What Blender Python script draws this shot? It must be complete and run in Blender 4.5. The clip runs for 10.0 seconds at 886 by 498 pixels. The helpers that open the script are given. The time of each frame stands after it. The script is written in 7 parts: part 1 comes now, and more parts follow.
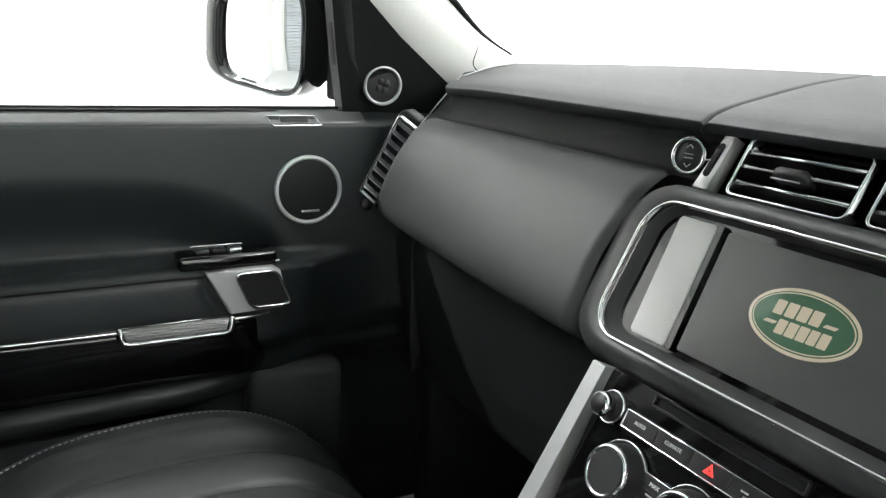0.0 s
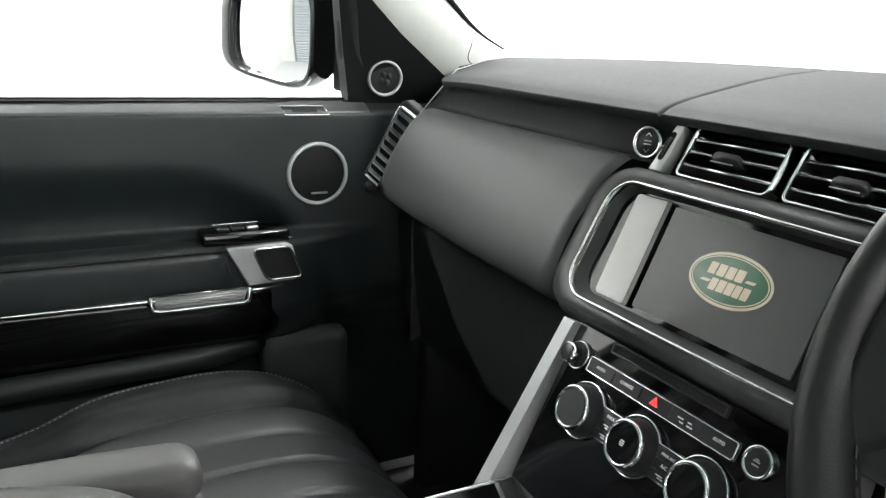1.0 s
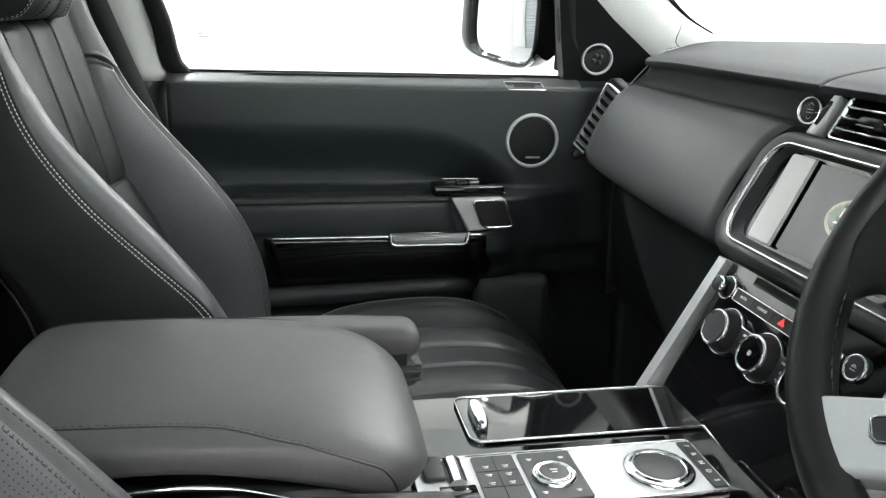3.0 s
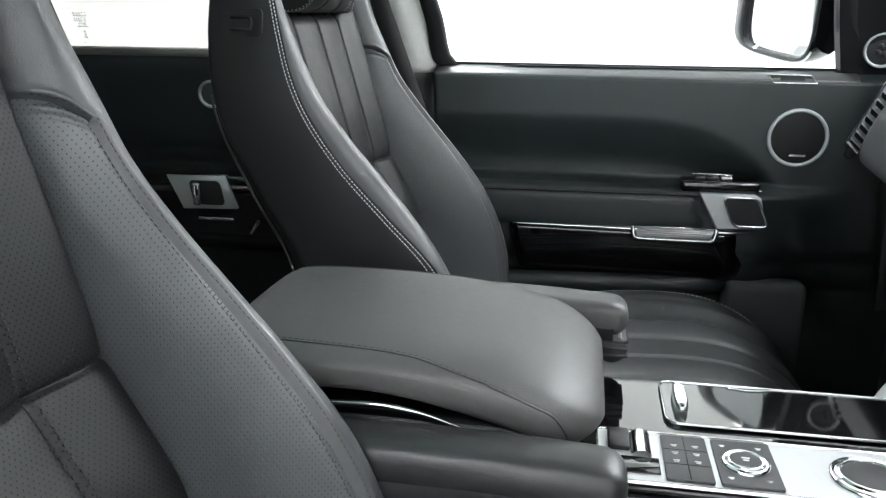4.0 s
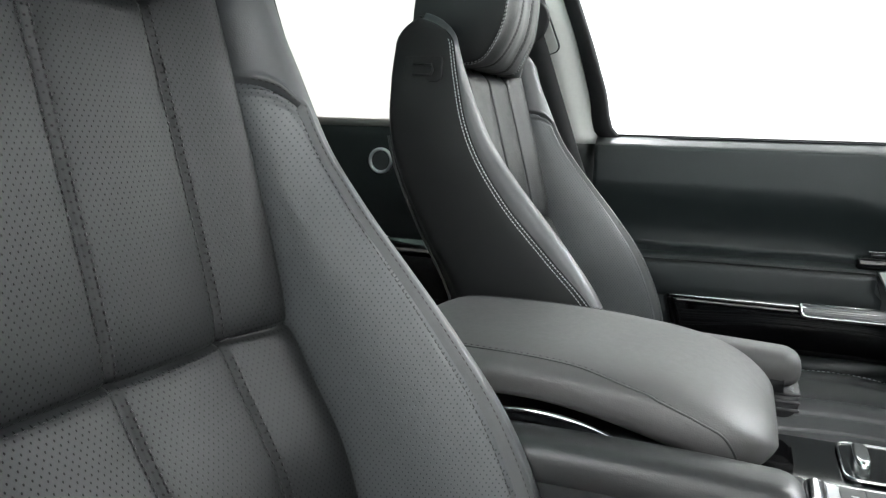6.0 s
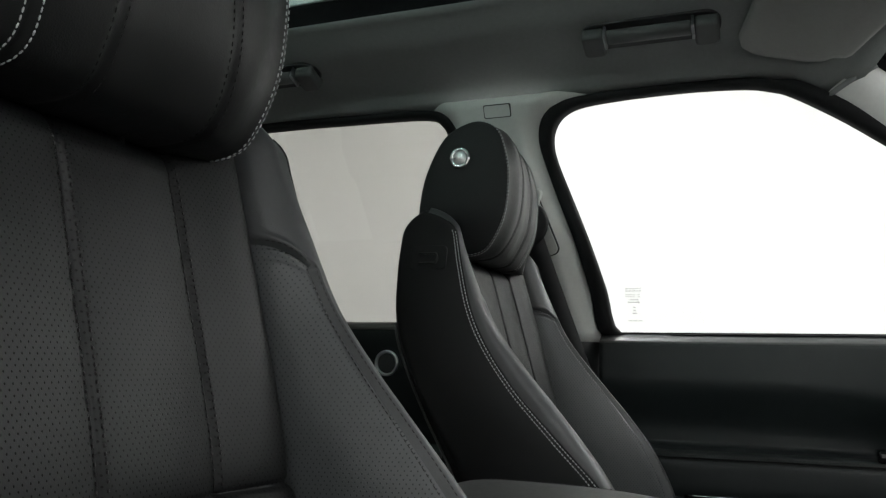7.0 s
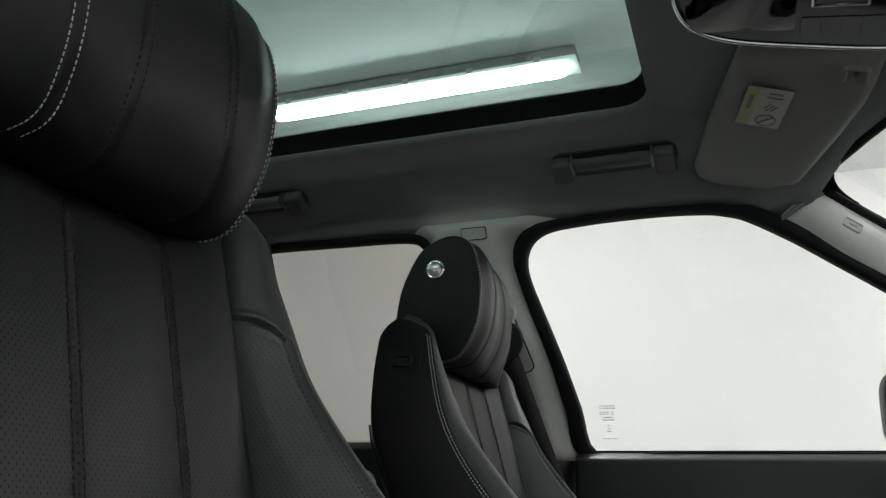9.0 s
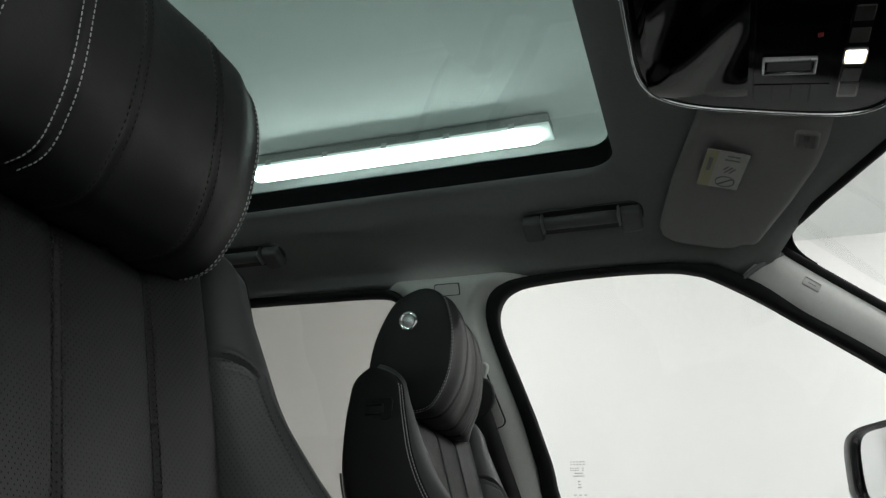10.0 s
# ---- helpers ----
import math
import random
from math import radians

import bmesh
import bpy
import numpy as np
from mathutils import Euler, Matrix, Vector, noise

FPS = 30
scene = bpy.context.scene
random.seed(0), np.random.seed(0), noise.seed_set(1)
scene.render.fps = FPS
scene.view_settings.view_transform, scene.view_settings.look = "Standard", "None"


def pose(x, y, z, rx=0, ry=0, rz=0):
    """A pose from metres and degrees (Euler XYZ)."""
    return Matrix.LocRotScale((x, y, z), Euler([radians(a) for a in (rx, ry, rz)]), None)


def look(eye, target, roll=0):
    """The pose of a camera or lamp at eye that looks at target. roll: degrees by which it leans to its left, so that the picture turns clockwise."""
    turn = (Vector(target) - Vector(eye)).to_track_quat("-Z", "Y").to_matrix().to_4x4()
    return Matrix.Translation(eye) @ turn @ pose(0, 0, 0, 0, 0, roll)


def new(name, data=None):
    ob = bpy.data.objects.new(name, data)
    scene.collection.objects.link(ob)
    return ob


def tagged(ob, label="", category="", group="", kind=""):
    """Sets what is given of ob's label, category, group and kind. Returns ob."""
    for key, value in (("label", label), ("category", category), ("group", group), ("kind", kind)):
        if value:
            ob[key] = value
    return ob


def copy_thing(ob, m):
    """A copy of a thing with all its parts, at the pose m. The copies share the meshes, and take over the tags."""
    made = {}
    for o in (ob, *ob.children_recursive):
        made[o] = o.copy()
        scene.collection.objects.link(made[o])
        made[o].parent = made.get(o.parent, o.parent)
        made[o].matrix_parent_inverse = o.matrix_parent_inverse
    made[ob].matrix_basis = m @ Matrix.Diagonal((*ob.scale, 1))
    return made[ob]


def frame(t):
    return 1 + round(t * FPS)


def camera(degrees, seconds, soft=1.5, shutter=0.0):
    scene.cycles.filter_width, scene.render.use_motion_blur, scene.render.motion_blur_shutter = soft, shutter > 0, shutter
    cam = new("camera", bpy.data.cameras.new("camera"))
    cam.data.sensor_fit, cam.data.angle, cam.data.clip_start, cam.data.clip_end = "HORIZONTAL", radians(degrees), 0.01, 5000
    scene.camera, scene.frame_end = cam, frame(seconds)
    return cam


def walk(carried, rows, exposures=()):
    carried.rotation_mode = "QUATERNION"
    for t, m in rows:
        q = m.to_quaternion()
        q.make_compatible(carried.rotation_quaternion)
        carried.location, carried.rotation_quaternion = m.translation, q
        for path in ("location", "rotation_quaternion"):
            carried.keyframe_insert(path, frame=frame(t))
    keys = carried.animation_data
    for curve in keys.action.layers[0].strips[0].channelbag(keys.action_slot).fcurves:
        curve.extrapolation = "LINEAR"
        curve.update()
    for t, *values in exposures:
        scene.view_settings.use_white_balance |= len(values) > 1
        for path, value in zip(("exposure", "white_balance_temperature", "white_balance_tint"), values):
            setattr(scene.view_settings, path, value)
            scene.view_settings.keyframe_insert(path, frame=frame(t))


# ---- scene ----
cam = camera(58.5, 10.0, soft=1.3)
# seconds, eye, view direction, roll
PATH = [
    (0.0, 0.3262, -0.0512, 1.3088, -0.85026, 0.46168, -0.25283, 2.65),
    (0.5, 0.3759, -0.0706, 1.3188, -0.84909, 0.45923, -0.26108, 2.65),
    (1.0, 0.4318, -0.098, 1.3255, -0.84747, 0.45759, -0.26908, 2.62),
    (1.5, 0.4887, -0.1144, 1.3296, -0.84822, 0.45148, -0.27692, 2.53),
    (2.0, 0.5534, -0.1443, 1.3289, -0.8551, 0.43427, -0.28322, 2.4),
    (2.2, 0.5798, -0.1522, 1.3313, -0.86411, 0.41371, -0.28663, 2.21),
    (3.3, 0.6567, -0.1048, 1.3113, -0.95599, 0.0587, -0.28746, 1.5),
    (3.5, 0.6642, -0.0836, 1.3032, -0.95816, -0.02869, -0.28478, 1.03),
    (4.0, 0.6967, -0.0565, 1.2944, -0.94431, -0.16478, -0.28484, 0.5),
    (4.3, 0.6992, -0.074, 1.2811, -0.93596, -0.21535, -0.27859, 0.3),
    (4.5, 0.711, -0.0687, 1.2778, -0.92621, -0.25421, -0.27842, 0.14),
    (5.0, 0.717, -0.0747, 1.2527, -0.90831, -0.31366, -0.27673, 0.19),
    (5.2, 0.722, -0.0699, 1.2396, -0.90394, -0.32967, -0.27243, 0.15),
    (6.3, 0.7365, -0.0669, 1.1993, -0.93399, -0.3502, -0.07082, 1.76),
    (6.5, 0.7378, -0.0648, 1.1861, -0.93492, -0.35474, -0.00935, 1.43),
    (7.0, 0.7448, -0.0624, 1.1585, -0.92317, -0.3604, 0.13364, 1.11),
    (7.5, 0.7507, -0.0493, 1.1367, -0.89604, -0.35487, 0.2668, 1.17),
    (8.0, 0.7576, -0.0402, 1.1192, -0.88093, -0.34659, 0.32224, 1.24),
    (8.5, 0.7715, -0.0356, 1.1048, -0.88628, -0.34272, 0.31153, 1.39),
    (9.0, 0.7801, -0.0288, 1.0958, -0.88915, -0.33486, 0.31191, 1.47),
    (9.5, 0.7867, -0.0218, 1.0802, -0.87993, -0.31676, 0.3541, 1.42),
    (10.0, 0.8012, -0.0142, 1.0645, -0.87014, -0.29964, 0.39124, 1.57),
]
EXPOSURES = [(0.0, 1.85, 6430, 10), (2.2, 1.75, 6400, 10), (3.5, 1.80, 6200, 10), (5.2, 2.2, 6100, 10), (6.3, 1.75, 6300, 10), (6.6, 1.3, 6350, 10),
             (7.0, 0.40, 6400, 10), (7.5, 0.0, 6400, 10), (10.0, -0.1, 6400, 10)]
walk(cam, [(t, look((x, y, z), (x + dx, y + dy, z + dz), r)) for t, x, y, z, dx, dy, dz, r in PATH], EXPOSURES)

# ---- world and light ----
world = bpy.data.worlds.new("world")
scene.world = world
world.use_nodes = True
world.node_tree.nodes["Background"].inputs[0].default_value = (0.9, 0.95, 1.0, 1)
world.node_tree.nodes["Background"].inputs[1].default_value = 0.02
TUBE = 80.0


# ---- materials ----
def nodes_of(name):
    m = bpy.data.materials.new(name)
    m.use_nodes = True
    nt = m.node_tree
    return m, nt, nt.nodes["Principled BSDF"]


def link(nt, a, b):
    nt.links.new(a, b)


def surface(name, base, rough=0.5, metal=0.0, grain=0.0, grain_size=0.002, vary=0.12, stain=0.35, coat=0.0, spec=0.5, rough_vary=0.08):
    """A procedural surface: tone varied at two scales, roughness varied, and a fine relief of the given grain."""
    m, nt, p = nodes_of(name)
    co = nt.nodes.new("ShaderNodeTexCoord")
    big = nt.nodes.new("ShaderNodeTexNoise")
    big.inputs["Scale"].default_value = 1.0 / stain
    big.inputs["Detail"].default_value = 4
    fine = nt.nodes.new("ShaderNodeTexNoise")
    fine.inputs["Scale"].default_value = 1.0 / (grain_size * 6)
    fine.inputs["Detail"].default_value = 3
    link(nt, co.outputs["Object"], big.inputs["Vector"])
    link(nt, co.outputs["Object"], fine.inputs["Vector"])
    add = nt.nodes.new("ShaderNodeMath")
    add.operation = "ADD"
    link(nt, big.outputs["Fac"], add.inputs[0])
    link(nt, fine.outputs["Fac"], add.inputs[1])
    tone = nt.nodes.new("ShaderNodeMapRange")
    tone.inputs["From Min"].default_value, tone.inputs["From Max"].default_value = 0.6, 1.4
    tone.inputs["To Min"].default_value, tone.inputs["To Max"].default_value = 1 - vary, 1 + vary
    link(nt, add.outputs[0], tone.inputs["Value"])
    mul = nt.nodes.new("ShaderNodeVectorMath")
    mul.operation = "SCALE"
    mul.inputs[0].default_value = base
    link(nt, tone.outputs[0], mul.inputs["Scale"])
    link(nt, mul.outputs[0], p.inputs["Base Color"])
    rr = nt.nodes.new("ShaderNodeMapRange")
    rr.inputs["To Min"].default_value, rr.inputs["To Max"].default_value = max(0.02, rough - rough_vary), min(1, rough + rough_vary)
    link(nt, fine.outputs["Fac"], rr.inputs["Value"])
    link(nt, rr.outputs[0], p.inputs["Roughness"])
    p.inputs["Metallic"].default_value = metal
    p.inputs["Specular IOR Level"].default_value = spec
    p.inputs["Coat Weight"].default_value = coat
    p.inputs["Coat Roughness"].default_value = 0.04
    if grain > 0:
        cells = nt.nodes.new("ShaderNodeTexVoronoi")
        cells.feature = "F1"
        cells.inputs["Scale"].default_value = 1.0 / grain_size
        link(nt, co.outputs["Object"], cells.inputs["Vector"])
        mix = nt.nodes.new("ShaderNodeMath")
        mix.operation = "MULTIPLY_ADD"
        mix.inputs[1].default_value = 0.6
        link(nt, cells.outputs["Distance"], mix.inputs[0])
        link(nt, fine.outputs["Fac"], mix.inputs[2])
        bump = nt.nodes.new("ShaderNodeBump")
        bump.inputs["Strength"].default_value = grain
        bump.inputs["Distance"].default_value = grain_size * 0.25
        link(nt, mix.outputs[0], bump.inputs["Height"])
        link(nt, bump.outputs[0], p.inputs["Normal"])
    return m


def perforated(name, base, rough, axis_u, step=0.0042, hole=0.2, depth=0.42, gloss=(0.04, 0.5)):
    """Leather with a staggered lattice of small punched holes; axis_u is the direction across the rows."""
    m = surface(name, base, rough, 0, 0.25, 0.0012, 0.12, 0.35, 0.0, 0.5)
    nt = m.node_tree
    p = nt.nodes["Principled BSDF"]
    co = nt.nodes.new("ShaderNodeTexCoord")
    dot = nt.nodes.new("ShaderNodeVectorMath")
    dot.operation = "DOT_PRODUCT"
    dot.inputs[1].default_value = axis_u
    link(nt, co.outputs["Object"], dot.inputs[0])
    sep = nt.nodes.new("ShaderNodeSeparateXYZ")
    link(nt, co.outputs["Object"], sep.inputs[0])
    com = nt.nodes.new("ShaderNodeCombineXYZ")
    link(nt, dot.outputs["Value"], com.inputs[0])
    link(nt, sep.outputs[2], com.inputs[1])
    far = []
    for shift in (0.0, 0.5):
        s = nt.nodes.new("ShaderNodeVectorMath")
        s.operation = "MULTIPLY_ADD"
        s.inputs[1].default_value = (1 / step, 0.8 / step, 0)
        s.inputs[2].default_value = (shift + 50, shift + 50, 0)
        link(nt, com.outputs[0], s.inputs[0])
        f = nt.nodes.new("ShaderNodeVectorMath")
        f.operation = "FRACTION"
        link(nt, s.outputs[0], f.inputs[0])
        d = nt.nodes.new("ShaderNodeVectorMath")
        d.operation = "DISTANCE"
        d.inputs[1].default_value = (0.5, 0.5, 0)
        link(nt, f.outputs[0], d.inputs[0])
        far.append(d)
    low = nt.nodes.new("ShaderNodeMath")
    low.operation = "MINIMUM"
    link(nt, far[0].outputs["Value"], low.inputs[0])
    link(nt, far[1].outputs["Value"], low.inputs[1])
    mask = nt.nodes.new("ShaderNodeMapRange")
    mask.interpolation_type = "SMOOTHSTEP"
    mask.inputs["From Min"].default_value, mask.inputs["From Max"].default_value = hole * 0.7, hole * 1.25
    link(nt, low.outputs[0], mask.inputs["Value"])
    old = p.inputs["Base Color"].links[0].from_socket
    dark = nt.nodes.new("ShaderNodeMix")
    dark.data_type = "RGBA"
    dark.inputs["A"].default_value = (*[c * depth for c in base], 1)
    link(nt, mask.outputs[0], dark.inputs["Factor"])
    link(nt, old, dark.inputs["B"])
    link(nt, dark.outputs["Result"], p.inputs["Base Color"])
    half = nt.nodes.new("ShaderNodeMath")
    half.operation = "MULTIPLY_ADD"
    half.inputs[1].default_value = gloss[1] - gloss[0]
    half.inputs[2].default_value = gloss[0]
    link(nt, mask.outputs[0], half.inputs[0])
    link(nt, half.outputs[0], p.inputs["Specular IOR Level"])
    bump = nt.nodes.new("ShaderNodeBump")
    bump.inputs["Strength"].default_value = 0.2
    bump.inputs["Distance"].default_value = 0.0008
    link(nt, mask.outputs[0], bump.inputs["Height"])
    link(nt, p.inputs["Normal"].links[0].from_socket, bump.inputs["Normal"])
    link(nt, bump.outputs[0], p.inputs["Normal"])
    return m


def pane(name, tint, rough=0.0, gloss=0.035):
    """Thin clear glass: tinted transmission with a Fresnel gloss."""
    m, nt, p = nodes_of(name)
    nt.nodes.remove(p)
    out = nt.nodes["Material Output"]
    tr = nt.nodes.new("ShaderNodeBsdfTransparent")
    tr.inputs[0].default_value = (*tint, 1)
    gl = nt.nodes.new("ShaderNodeBsdfGlossy")
    gl.inputs["Roughness"].default_value = rough
    lw = nt.nodes.new("ShaderNodeLayerWeight")
    lw.inputs["Blend"].default_value = 0.5
    pw = nt.nodes.new("ShaderNodeMath")
    pw.operation = "POWER"
    pw.inputs[1].default_value = 4.0
    link(nt, lw.outputs["Facing"], pw.inputs[0])
    fr = nt.nodes.new("ShaderNodeMath")
    fr.operation = "MULTIPLY_ADD"
    fr.inputs[1].default_value, fr.inputs[2].default_value = 0.6, gloss
    link(nt, pw.outputs[0], fr.inputs[0])
    mx = nt.nodes.new("ShaderNodeMixShader")
    link(nt, fr.outputs[0], mx.inputs[0])
    link(nt, tr.outputs[0], mx.inputs[1])
    link(nt, gl.outputs[0], mx.inputs[2])
    link(nt, mx.outputs[0], out.inputs["Surface"])
    return m


def glow(name, colour, strength):
    m, nt, p = nodes_of(name)
    p.inputs["Base Color"].default_value = (*colour, 1)
    p.inputs["Emission Color"].default_value = (*colour, 1)
    p.inputs["Emission Strength"].default_value = strength
    return m


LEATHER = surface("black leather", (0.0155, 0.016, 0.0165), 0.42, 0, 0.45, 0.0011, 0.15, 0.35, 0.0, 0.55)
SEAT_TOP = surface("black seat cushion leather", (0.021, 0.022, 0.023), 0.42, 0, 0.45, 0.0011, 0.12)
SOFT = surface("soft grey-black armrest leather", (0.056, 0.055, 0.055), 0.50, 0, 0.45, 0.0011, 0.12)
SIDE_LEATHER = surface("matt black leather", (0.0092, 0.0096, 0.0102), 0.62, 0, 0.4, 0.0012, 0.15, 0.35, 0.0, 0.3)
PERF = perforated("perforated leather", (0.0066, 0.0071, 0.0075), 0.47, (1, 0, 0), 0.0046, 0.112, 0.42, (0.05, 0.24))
# bolsters and their edges: the same black leather, raised in colour for light they catch
PERF_LIT = perforated("perforated leather with bolster light in its colour", (0.056, 0.060, 0.063), 0.38, (0.0, 1.05, 0), 0.0046, 0.11, 0.65)
EDGE_LIT = surface("black leather with bolster light in its colour", (0.034, 0.036, 0.038), 0.42, 0, 0.45, 0.0011, 0.15, 0.35, 0.0, 0.55)
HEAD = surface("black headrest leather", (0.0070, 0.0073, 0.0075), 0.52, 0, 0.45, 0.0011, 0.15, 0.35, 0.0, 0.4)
LOWTRIM = surface("dark grey footwell trim", (0.036, 0.038, 0.040), 0.6, 0, 0.35, 0.0012, 0.12)
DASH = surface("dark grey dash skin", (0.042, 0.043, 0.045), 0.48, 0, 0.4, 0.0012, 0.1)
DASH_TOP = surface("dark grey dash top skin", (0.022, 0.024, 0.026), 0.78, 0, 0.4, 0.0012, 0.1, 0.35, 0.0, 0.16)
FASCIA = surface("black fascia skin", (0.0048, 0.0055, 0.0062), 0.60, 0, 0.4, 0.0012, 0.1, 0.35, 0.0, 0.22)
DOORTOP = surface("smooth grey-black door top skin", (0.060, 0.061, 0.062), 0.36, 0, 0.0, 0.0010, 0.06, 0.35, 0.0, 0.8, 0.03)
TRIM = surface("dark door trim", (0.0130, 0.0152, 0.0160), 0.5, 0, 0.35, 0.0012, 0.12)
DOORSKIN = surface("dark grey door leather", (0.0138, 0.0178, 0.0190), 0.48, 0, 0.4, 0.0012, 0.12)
PLASTIC = surface("black plastic", (0.010, 0.010, 0.011), 0.45, 0, 0.3, 0.0009, 0.15)
KEYPAD = surface("dark grey soft keys", (0.022, 0.022, 0.024), 0.42, 0, 0.0, 0.001, 0.08)
GLOSS = surface("gloss black lacquer", (0.004, 0.004, 0.0045), 0.05, 0, 0, 0.002, 0.05, 0.35, 0.6, 0.5, 0.015)
RUBBER = surface("black rubber seal", (0.007, 0.007, 0.008), 0.75, 0, 0.2, 0.001, 0.1, 0.35, 0.0, 0.3)
SMOKED = surface("smoked black console lacquer", (0.003, 0.003, 0.0033), 0.06, 0, 0, 0.002, 0.05, 0.35, 0.0, 0.20, 0.015)
CARPET = surface("black carpet", (0.050, 0.051, 0.053), 0.95, 0, 0.9, 0.003, 0.3)
CHROME = surface("bright chrome", (0.82, 0.83, 0.84), 0.10, 1, 0, 0.002, 0.04, 0.3, 0, 0.5, 0.03)
SILVER = surface("silver lacquered trim", (0.50, 0.51, 0.52), 0.42, 0.45, 0.04, 0.0006, 0.05)
BRIGHT = surface("bright silver lacquer", (0.80, 0.80, 0.80), 0.35, 0.25, 0.03, 0.0006, 0.05)
SATIN = surface("satin aluminium", (0.52, 0.53, 0.54), 0.30, 1, 0.05, 0.0006, 0.05)
LINER = surface("grey woven headliner", (0.242, 0.256, 0.254), 0.92, 0, 0.6, 0.0012, 0.08)
VISOR = surface("grey sun visor cloth", (0.265, 0.265, 0.257), 0.9, 0, 0.5, 0.0012, 0.06)
PILLAR = surface("pale grey pillar trim", (0.60, 0.61, 0.59), 0.55, 0, 0.25, 0.0012, 0.05)
PILLAR_LOW = surface("grey pillar cover", (0.54, 0.55, 0.53), 0.6, 0, 0.25, 0.0012, 0.05)
STITCH = surface("pale grey thread", (0.50, 0.51, 0.52), 0.7, 0, 0, 0.0006, 0.1)
DARK_STITCH = surface("black thread", (0.008, 0.008, 0.008), 0.7, 0, 0, 0.0006, 0.1)
WEBBING = surface("black belt webbing", (0.010, 0.010, 0.011), 0.75, 0, 0.6, 0.0015, 0.12)
RED = surface("red plastic", (0.55, 0.03, 0.02), 0.4, 0, 0, 0.002, 0.08)
WHITE = surface("white printed paint", (0.62, 0.63, 0.63), 0.6, 0, 0, 0.002, 0.05)
YELLOW = surface("pale yellow label print", (0.40, 0.38, 0.22), 0.6, 0, 0, 0.002, 0.05)
CREAM = surface("cream footwell side panel", (0.42, 0.40, 0.36), 0.6, 0, 0.3, 0.0012, 0.06)
WALL = surface("white painted wall", (0.80, 0.80, 0.78), 0.85, 0, 0.15, 0.004, 0.03, 1.2)
CEIL = surface("white painted ceiling", (0.78, 0.80, 0.79), 0.9, 0, 0.15, 0.004, 0.04, 0.9)
FLOOR = surface("pale resin floor", (0.55, 0.56, 0.56), 0.3, 0, 0.05, 0.004, 0.06, 0.8)
SHUTTER = surface("grey roller shutter slats", (0.42, 0.44, 0.46), 0.5, 0, 0, 0.002, 0.06)
PAINT = surface("white car paint", (0.70, 0.70, 0.70), 0.25, 0, 0, 0.002, 0.03, 0.5, 0.6)
# display base colour is lifted to stand in for window light on the glass
SCREEN = surface("dark display glass with reflection in its colour", (0.072, 0.072, 0.073), 0.34, 0, 0, 0.002, 0.05, 0.3, 0.25, 1.0, 0.03)
WHEEL = surface("black wheel leather", (0.0052, 0.0055, 0.0058), 0.46, 0, 0.35, 0.0010, 0.12, 0.35, 0.0, 0.32)
# pale base colour carries the reflected light on the touch panels
PANEL_SHEEN = surface("touch panel with sheen in its colour", (0.46, 0.46, 0.46), 0.28, 0.3, 0, 0.002, 0.02, 0.3, 0.0, 0.6, 0.0)
GLASS = pane("clear side glass", (0.93, 0.95, 0.94))
PRIVACY = pane("tinted rear side glass", (0.38, 0.375, 0.36))
ROOFGLASS = pane("green tinted roof glass", (0.34, 0.45, 0.42))
LAMP = glow("lit tube diffuser", (1.0, 0.985, 0.965), TUBE)
MAPLAMP = glow("lit map lamp lens", (1.0, 0.80, 0.55), 8.0)
FRIT = surface("black glass edge print", (0.003, 0.003, 0.004), 0.8, 0, 0, 0.002, 0.05, 0.3, 0.0, 0.15)
LENS = surface("clear grey lamp lens", (0.05, 0.049, 0.047), 0.15, 0, 0.3, 0.003, 0.1, 0.3, 0.4, 0.5, 0.03)
SILL = surface("brown-grey sill skin", (0.055, 0.047, 0.042), 0.5, 0, 0.3, 0.0012, 0.08)
LIP = glow("lit diffuser lip", (0.95, 1.0, 0.98), 0.6)
PIPING = surface("dark seat piping", (0.035, 0.035, 0.035), 0.5, 0, 0, 0.002, 0.05)
BODY_BATTEN = surface("grey plastic batten body", (0.26, 0.28, 0.27), 0.5, 0, 0, 0.002, 0.05)
RIBBED = surface("ribbed dark pull bar metal", (0.30, 0.30, 0.305), 0.4, 0.8, 0.0, 0.002, 0.05)
MIRROR, _nt, _p = nodes_of("mirror silver")
_p.inputs["Base Color"].default_value = (0.86, 0.87, 0.88, 1)
_p.inputs["Metallic"].default_value = 1.0
_p.inputs["Roughness"].default_value = 0.01


# ---- building helpers ----
def lerp(a, b, t):
    return a + (b - a) * t


def smooth(a, b, x):
    t = min(1.0, max(0.0, (x - a) / (b - a)))
    return t * t * (3 - 2 * t)


def curve_at(table, x):
    """A smooth reading of a short table of (x, value)."""
    n = len(table)
    if x <= table[0][0]:
        return table[0][1]
    if x >= table[-1][0]:
        return table[-1][1]
    for i in range(n - 1):
        x0, v0 = table[i]
        x1, v1 = table[i + 1]
        if x <= x1:
            d = (v1 - v0) / (x1 - x0)
            m0 = d if i == 0 else (v1 - table[i - 1][1]) / (x1 - table[i - 1][0])
            m1 = d if i == n - 2 else (table[i + 2][1] - v0) / (table[i + 2][0] - x0)
            t, h = (x - x0) / (x1 - x0), x1 - x0
            return ((2 * t ** 3 - 3 * t ** 2 + 1) * v0 + (t ** 3 - 2 * t ** 2 + t) * h * m0
                    + (-2 * t ** 3 + 3 * t ** 2) * v1 + (t ** 3 - t ** 2) * h * m1)


def thing(name, at, label, category, group="", kind=""):
    ob = new(name)
    ob.location = at
    ob.empty_display_size = 0.05
    bpy.context.view_layer.update()
    return tagged(ob, label, category, group, kind)


